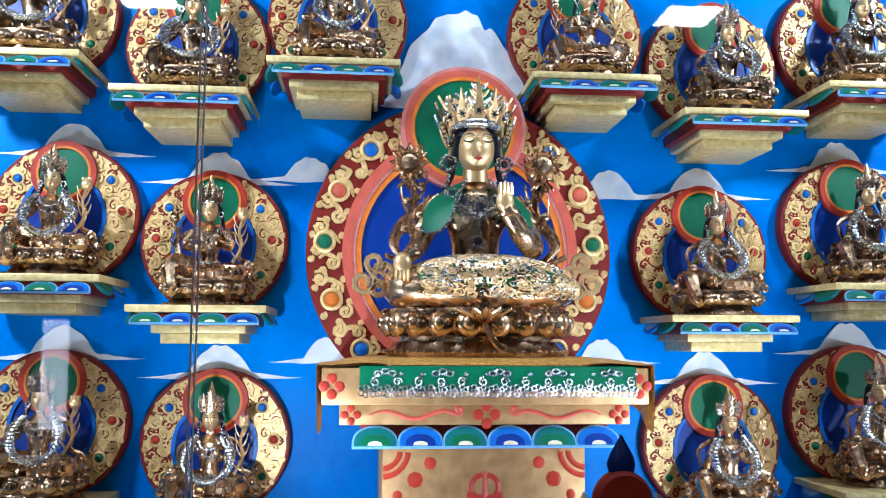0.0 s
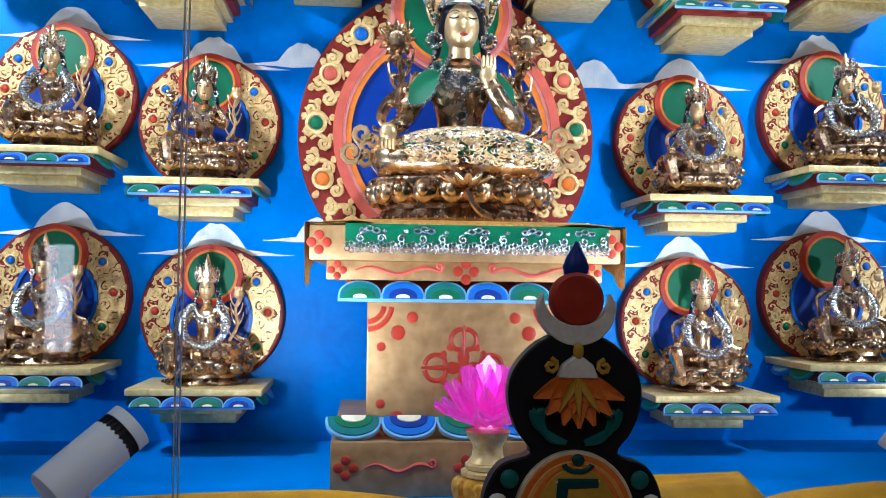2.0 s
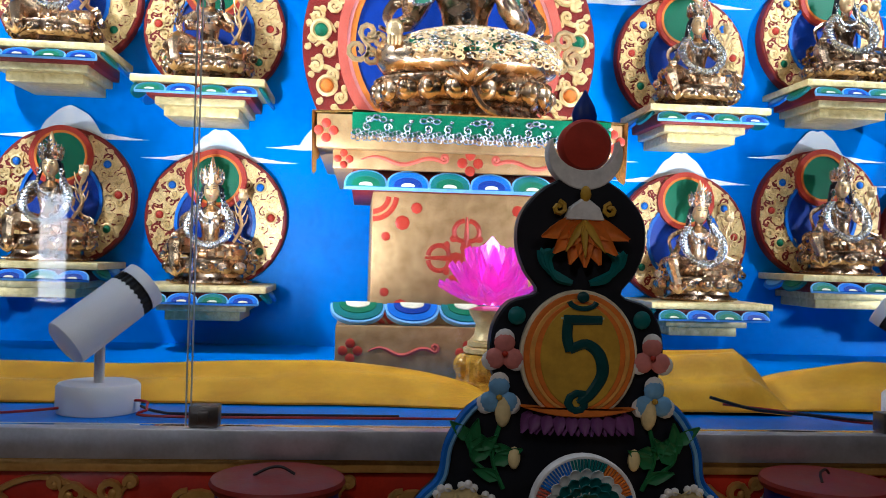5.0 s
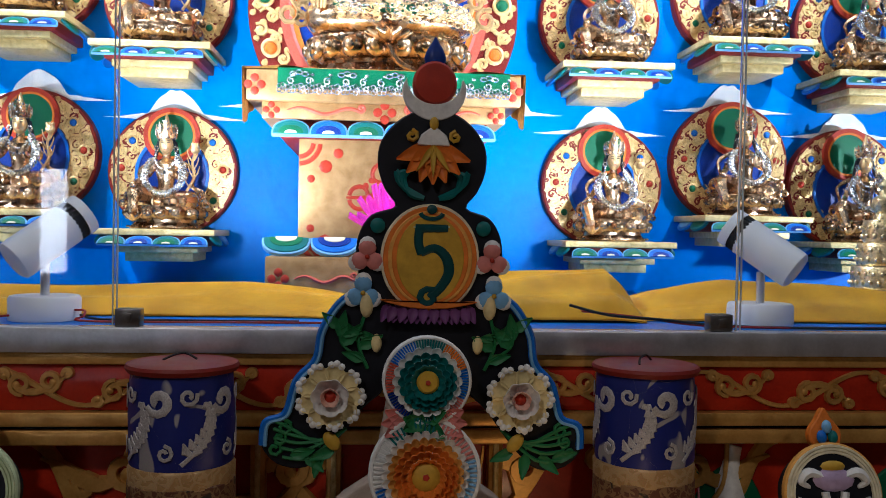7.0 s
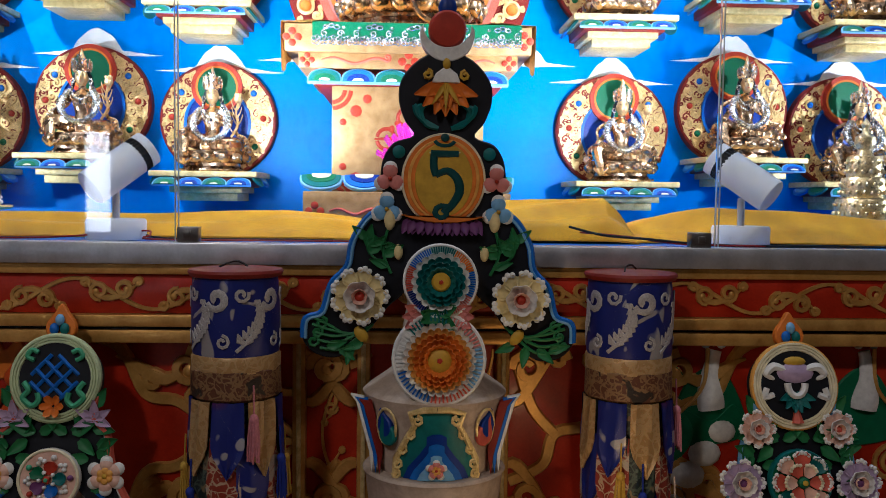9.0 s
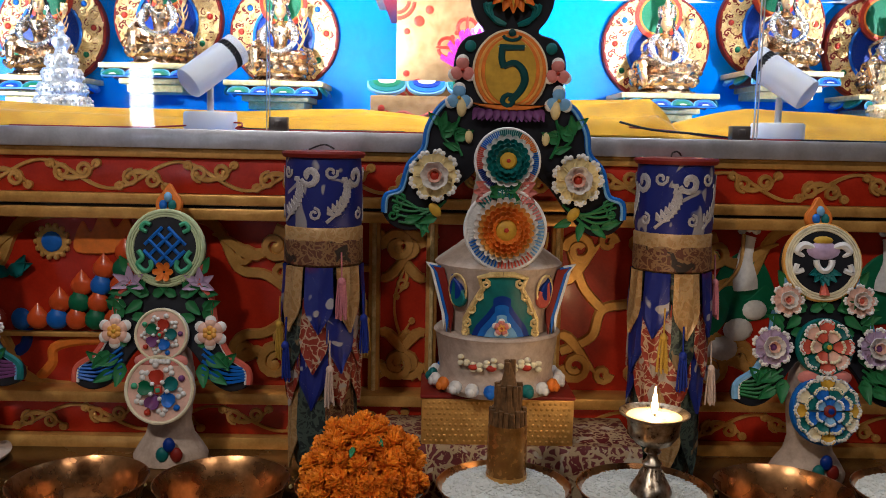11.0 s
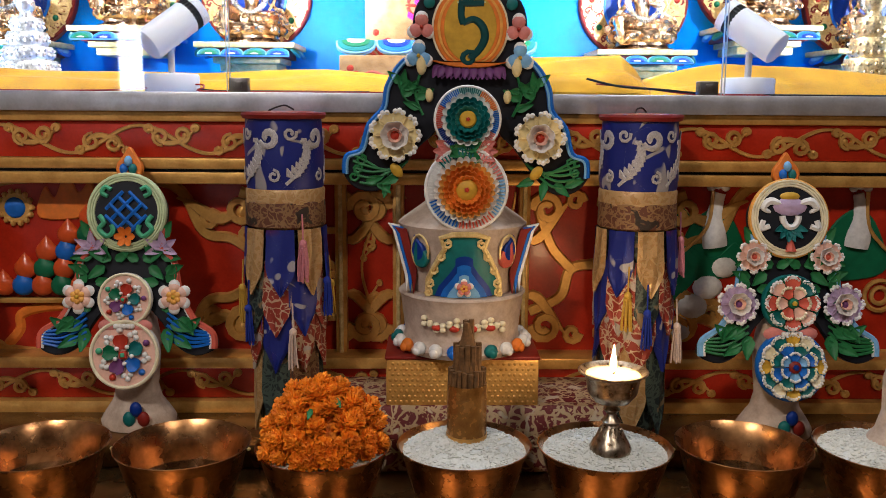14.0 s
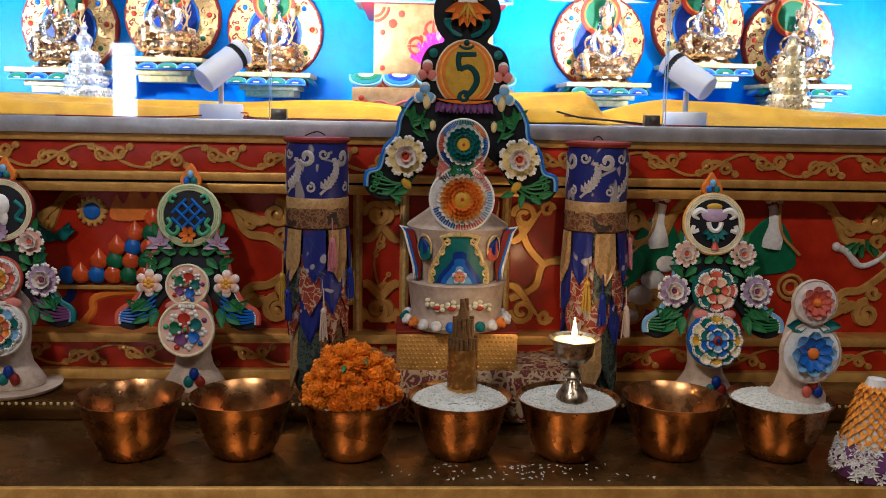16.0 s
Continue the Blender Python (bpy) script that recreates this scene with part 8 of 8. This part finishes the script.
# ---- things behind the glass ----
def spotlight(x, y, yaw, up, label):
    """A tiltable spotlight: a round foot, a post and a white cylinder with a black ring near its mouth."""
    e = thing("spotlight", label, "spotlight", at=pose(x, y, 1.2175), group="spotlights on the ledge")
    part("foot", Shape().lathe([(0.050, 0), (0.051, 0.004), (0.051, 0.032), (0.048, 0.036), (0.0001, 0.036)], 40), PLASTIC, e)
    part("post", Shape().lathe([(0.0065, 0.034), (0.0065, 0.085), (0.0001, 0.087)], 14), STEEL, e)
    at = pose(0.004, 0, 0.122) @ pose(0, 0, 0, 0, 0, yaw) @ pose(0, 0, 0, 0, 90 - up, 0)
    head = part("head", Shape().lathe([(0.0001, -0.062), (0.026, -0.062), (0.031, -0.058), (0.0315, -0.05), (0.0315, 0.036), (0.029, 0.037), (0.029, 0.039)], 40), PLASTIC, e, at=at)
    part("vent_ring", Shape().lathe([(0.0285, 0.036), (0.0285, 0.052), (0.026, 0.053)], 36), RUBBER, head, "black vent ring")
    s = Shape()
    for i in range(24):
        a = 2 * math.pi * i / 24
        s.box((0.0292 * math.cos(a), 0.0292 * math.sin(a), 0.044), (0.0035, 0.0018, 0.014), 0, pose(0, 0, 0))
    part("vent_fins", s, RUBBER, head)
    part("bezel", Shape().lathe([(0.0315, 0.051), (0.0315, 0.066), (0.027, 0.067), (0.026, 0.060), (0.026, 0.051)], 36), PLASTIC, head)
    part("lens", Shape().lathe([(0.0255, 0.059), (0.0001, 0.060)], 28), glowing("lamp_lens", (0.95, 0.97, 1.0), 4), head)
    return e


spotlight(-0.330, 1.070, 38, 36, "white cylindrical spotlight with black ring on round foot")
spotlight(0.777, 1.070, 142, 34, "white cylindrical spotlight with black ring on round foot")


def silk(x0, x1, y0, y1, seed, h, label):
    """A long strip of cloth lying on the bay's floor in a few long smooth folds."""
    rnd = random.Random(seed)
    nx, ny = 110, 26
    vs, fs = [], []
    ph = [rnd.uniform(0, 6.28) for _ in range(7)]
    span = x1 - x0
    for i in range(nx + 1):
        u = i / nx
        x = x0 + span * u
        lift = 0.80 + 0.20 * math.sin(span * u * 4.2 + ph[0])
        end = min(1.0, 6 * u, 6 * (1 - u)) ** 0.5
        for j in range(ny + 1):
            v = j / ny
            back = math.sin(math.pi * min(1.0, v * 0.62 + 0.02)) ** 0.9 if v < 0.8 else math.sin(math.pi * 0.516) * (1 - ((v - 0.8) / 0.2) ** 2) + 0.02
            f = 0.16 * math.sin(v * 8 + span * u * 3.0 + ph[2]) + 0.10 * math.sin(v * 15 - span * u * 5.0 + ph[3]) + 0.04 * math.sin(span * u * 21 + v * 9 + ph[4])
            z = h * lift * end * back * (1 + 0.75 * f)
            yy = y0 + (y1 - y0) * v + 0.010 * math.sin(span * u * 5 + ph[5]) + 0.003 * math.sin(span * u * 23 + ph[6])
            vs.append((x, yy, max(0.0012, z)))
    for i in range(nx):
        for j in range(ny):
            k = i * (ny + 1) + j
            fs.append((k, k + ny + 1, k + ny + 2, k + 1))
    n = len(vs)
    vs += [(x, y, max(0.0, z - 0.0025)) for x, y, z in vs]
    fs += [tuple(n + q for q in f[::-1]) for f in fs]
    s = Shape().add(vs, fs)
    return solid("silk_cloth", s, SILK, label, "cloth", "yellow silk cloths along the ledge", at=pose(0, 0, 1.2175), sharp=180)


silk(-1.25, 0.19, 1.115, 1.23, 1, 0.062, "bunched yellow silk cloth lying in folds behind the glass")
silk(0.29, 0.60, 1.09, 1.20, 2, 0.085, "crumpled yellow silk cloth lying behind the glass")
silk(0.56, 1.75, 1.115, 1.23, 4, 0.066, "bunched yellow silk cloth lying in folds behind the glass")

# glass front with two joints, metal clips below
for i, (x0, x1) in enumerate(((LX + 0.002, -0.199), (-0.197, 0.694), (0.696, RX - 0.002))):
    s = Shape().box(((x0 + x1) / 2, 0.968, 2.155), (x1 - x0 - 0.001, 0.008, 1.870))
    ob = solid("window_%d" % (i + 1), s, GLASS, "clear glass pane of the display bay", "glass pane", kind="structure")
    ob.visible_shadow = False
EDGE = mat("polished_glass_edge", (0.55, 0.60, 0.62), 0.2, vary=0.1, scale=30, bump=0)
for x in (-0.198, 0.695):
    for dx in (-0.0028, 0.0028):
        s = Shape().box((x + dx, 0.9625, 2.155), (0.0016, 0.003, 1.870))
        solid("trim_joint", s, EDGE, "pale polished edge where two panes meet", "glass joint", kind="structure")
for x in (-0.180, 0.668):
    s = Shape().box((0, 0, 0.0125), (0.034, 0.026, 0.025), 0.002)
    s.box((0, -0.014, 0.013), (0.012, 0.004, 0.012), 0.001)
    solid("glass_clip", s, mat("brushed_clip_steel", (0.20, 0.19, 0.18), 0.35, metal=0.9, scale=60), "small square metal clip holding the glass", "clip", "glass clips", at=pose(x, 0.9695, 1.2193))


def cable(pts, r, m, label):
    s = Shape().tube(smooth_line(pts, 6), r, 6)
    return solid("cable", s, m, label, "cable", "cables on the ledge")


REDWIRE = mat("red_wire", (0.34, 0.012, 0.010), 0.4, scale=60, bump=0)
Z0 = 1.2195
cable([(-0.70, 1.03, Z0 + .001), (-0.50, 1.02, Z0 + .001), (-0.40, 1.03, Z0 + .004), (-0.28, 1.055, Z0 + 0.014), (-0.26, 1.03, Z0 + 0.008), (-0.25, 1.02, Z0 + .001), (0.0, 1.02, Z0 + .001), (0.3, 1.025, Z0 + .001)], 0.0017, REDWIRE, "thin red wire running along the ledge")
cable([(-0.275, 1.06, Z0 + 0.006), (-0.25, 1.04, Z0 + 0.003), (-0.20, 1.03, Z0 + .002), (0.05, 1.03, Z0 + .002)], 0.0019, RUBBER, "thin black cable from the spotlight foot")
cable([(0.46, 1.04, Z0 + 0.030), (0.52, 1.03, Z0 + 0.016), (0.60, 1.025, Z0 + 0.010), (0.70, 1.02, Z0 + .002), (0.86, 1.005, Z0 + .001), (1.3, 1.03, Z0 + .001)], 0.0022, RUBBER, "black cable over the cloth and ledge")
cable([(0.48, 1.045, Z0 + 0.020), (0.56, 1.03, Z0 + 0.014), (0.66, 1.022, Z0 + .002), (0.80, 1.006, Z0 + .001), (1.1, 1.03, Z0 + .001)], 0.0016, REDWIRE, "thin red wire along the ledge")


def crystal_lotus(x, y):
    PINKGLASS = bpy.data.materials.new("pink_lit_crystal")
    PINKGLASS.use_nodes = True
    b = PINKGLASS.node_tree.nodes["Principled BSDF"]
    b.inputs["Base Color"].default_value = (0.92, 0.22, 0.72, 1)
    b.inputs["Transmission Weight"].default_value = 0.8
    b.inputs["Roughness"].default_value = 0.06
    b.inputs["Emission Color"].default_value = (0.95, 0.06, 0.62, 1)
    b.inputs["Emission Strength"].default_value = 0.10
    VIOLET = glowing("violet_lit_core", (0.80, 0.30, 1.0), 1.6)
    AMBER = mat("amber_glass", (0.60, 0.25, 0.015), 0.12, metal=0.2, vary=0.3, scale=60, coat=0.5, second=(0.90, 0.50, 0.06))
    e = thing("lotus_lamp", "lit pink crystal lotus lamp on an amber glass stand", "lamp", at=pose(x, y, 1.2175))
    part("base", Shape().lathe([(0.056, 0), (0.059, 0.008), (0.056, 0.018), (0.050, 0.022), (0.049, 0.050), (0.044, 0.060), (0.030, 0.062)], 8), AMBER, e, sharp=20)
    for i in range(8):
        a = 45 * i + 22.5
        part("base_drop", Shape().ball((0, 0, 0), (0.013, 0.010, 0.019), 6, 5), AMBER, e, at=pose(0.044 * math.cos(radians(a)), 0.044 * math.sin(radians(a)), 0.040))
    for z, r in ((0.066, 0.040), (0.076, 0.034)):
        part("gold_ring", Shape().lathe([(r * 0.9, z - 0.005), (r, z - 0.003), (r, z + 0.003), (r * 0.9, z + 0.005)], 32), GOLDPAINT, e)
    part("neck", Shape().lathe([(0.030, 0.024), (0.028, 0.075), (0.030, 0.082), (0.024, 0.090), (0.022, 0.105), (0.032, 0.122), (0.034, 0.128), (0.020, 0.132)], 28), GOLDPAINT, e)
    for ring, (n, tilt, ln, r, z) in enumerate(((10, 14, 0.068, 0.018, 0.140), (9, 38, 0.074, 0.014, 0.142), (8, 60, 0.082, 0.010, 0.144), (6, 74, 0.080, 0.006, 0.146))):
        for i in range(n):
            s = Shape().petal(ln, 0.030, Matrix(), 0.18, 0.006, 0.75, 4)
            part("petal", s, PINKGLASS, e, at=pose(0, 0, z, 0, 0, 360 * (i + 0.5 * ring) / n) @ Matrix.Translation((r, 0, 0)) @ pose(0, 0, 0, 0, -tilt, 0), sharp=20)
    part("lit_core", Shape().lathe([(0.012, 0.135), (0.016, 0.16), (0.018, 0.20), (0.014, 0.225), (0.001, 0.240)], 8), VIOLET, e)


crystal_lotus(0.197, 1.255)


def mandala_tower(x, y, m, label, k=1.0, foot=True):
    e = thing("tiered_offering", label, "tiered offering", at=pose(x, y, 1.2175), group="tiered metal offerings")
    prof = []
    z = 0.045 if foot else 0.0
    if foot:
        part("stand", Shape().lathe([(0.040, 0), (0.034, 0.012), (0.026, 0.022), (0.036, 0.034), (0.085, 0.042), (0.092, 0.046), (0.090, 0.050), (0.0001, 0.050)], 32), GOLDPAINT, e)
    for i, r in enumerate((0.066, 0.056, 0.046, 0.036)):
        s = Shape().lathe([(r * 0.96, z), (r, z + 0.006), (r, z + 0.032 * k), (r * 0.95, z + 0.038 * k), (r * 0.6, z + 0.039 * k)], 32)
        n = int(r * 420)
        for j in range(n):
            a = 2 * math.pi * j / n
            s.ball((r * 1.01 * math.cos(a), r * 1.01 * math.sin(a), z + 0.012), 0.0052, 6, 4)
            s.ball((r * 1.01 * math.cos(a + 0.1), r * 1.01 * math.sin(a + 0.1), z + 0.026 * k), 0.004, 6, 4)
        part("tier", s, m, e)
        z += 0.039 * k
    s = Shape().lathe([(0.018, z), (0.014, z + 0.012), (0.022, z + 0.026), (0.020, z + 0.040), (0.008, z + 0.050), (0.006, z + 0.058), (0.010, z + 0.066), (0.001, z + 0.080)], 20)
    part("finial", s, m, e)


PALESILVER = mat("bright_silver", (0.80, 0.80, 0.80), 0.3, metal=0.85, vary=0.2, scale=150, bump=0.4)
PALEGOLD = mat("pale_gilt_metal", (0.78, 0.60, 0.32), 0.3, metal=0.85, vary=0.3, scale=150, bump=0.4)
mandala_tower(-0.800, 1.52, PALESILVER, "silver tiered mandala offering on a gilt stand", 0.85)
mandala_tower(1.150, 1.35, PALEGOLD, "pale gilt tiered mandala offering standing on the ledge", 1.15, False)
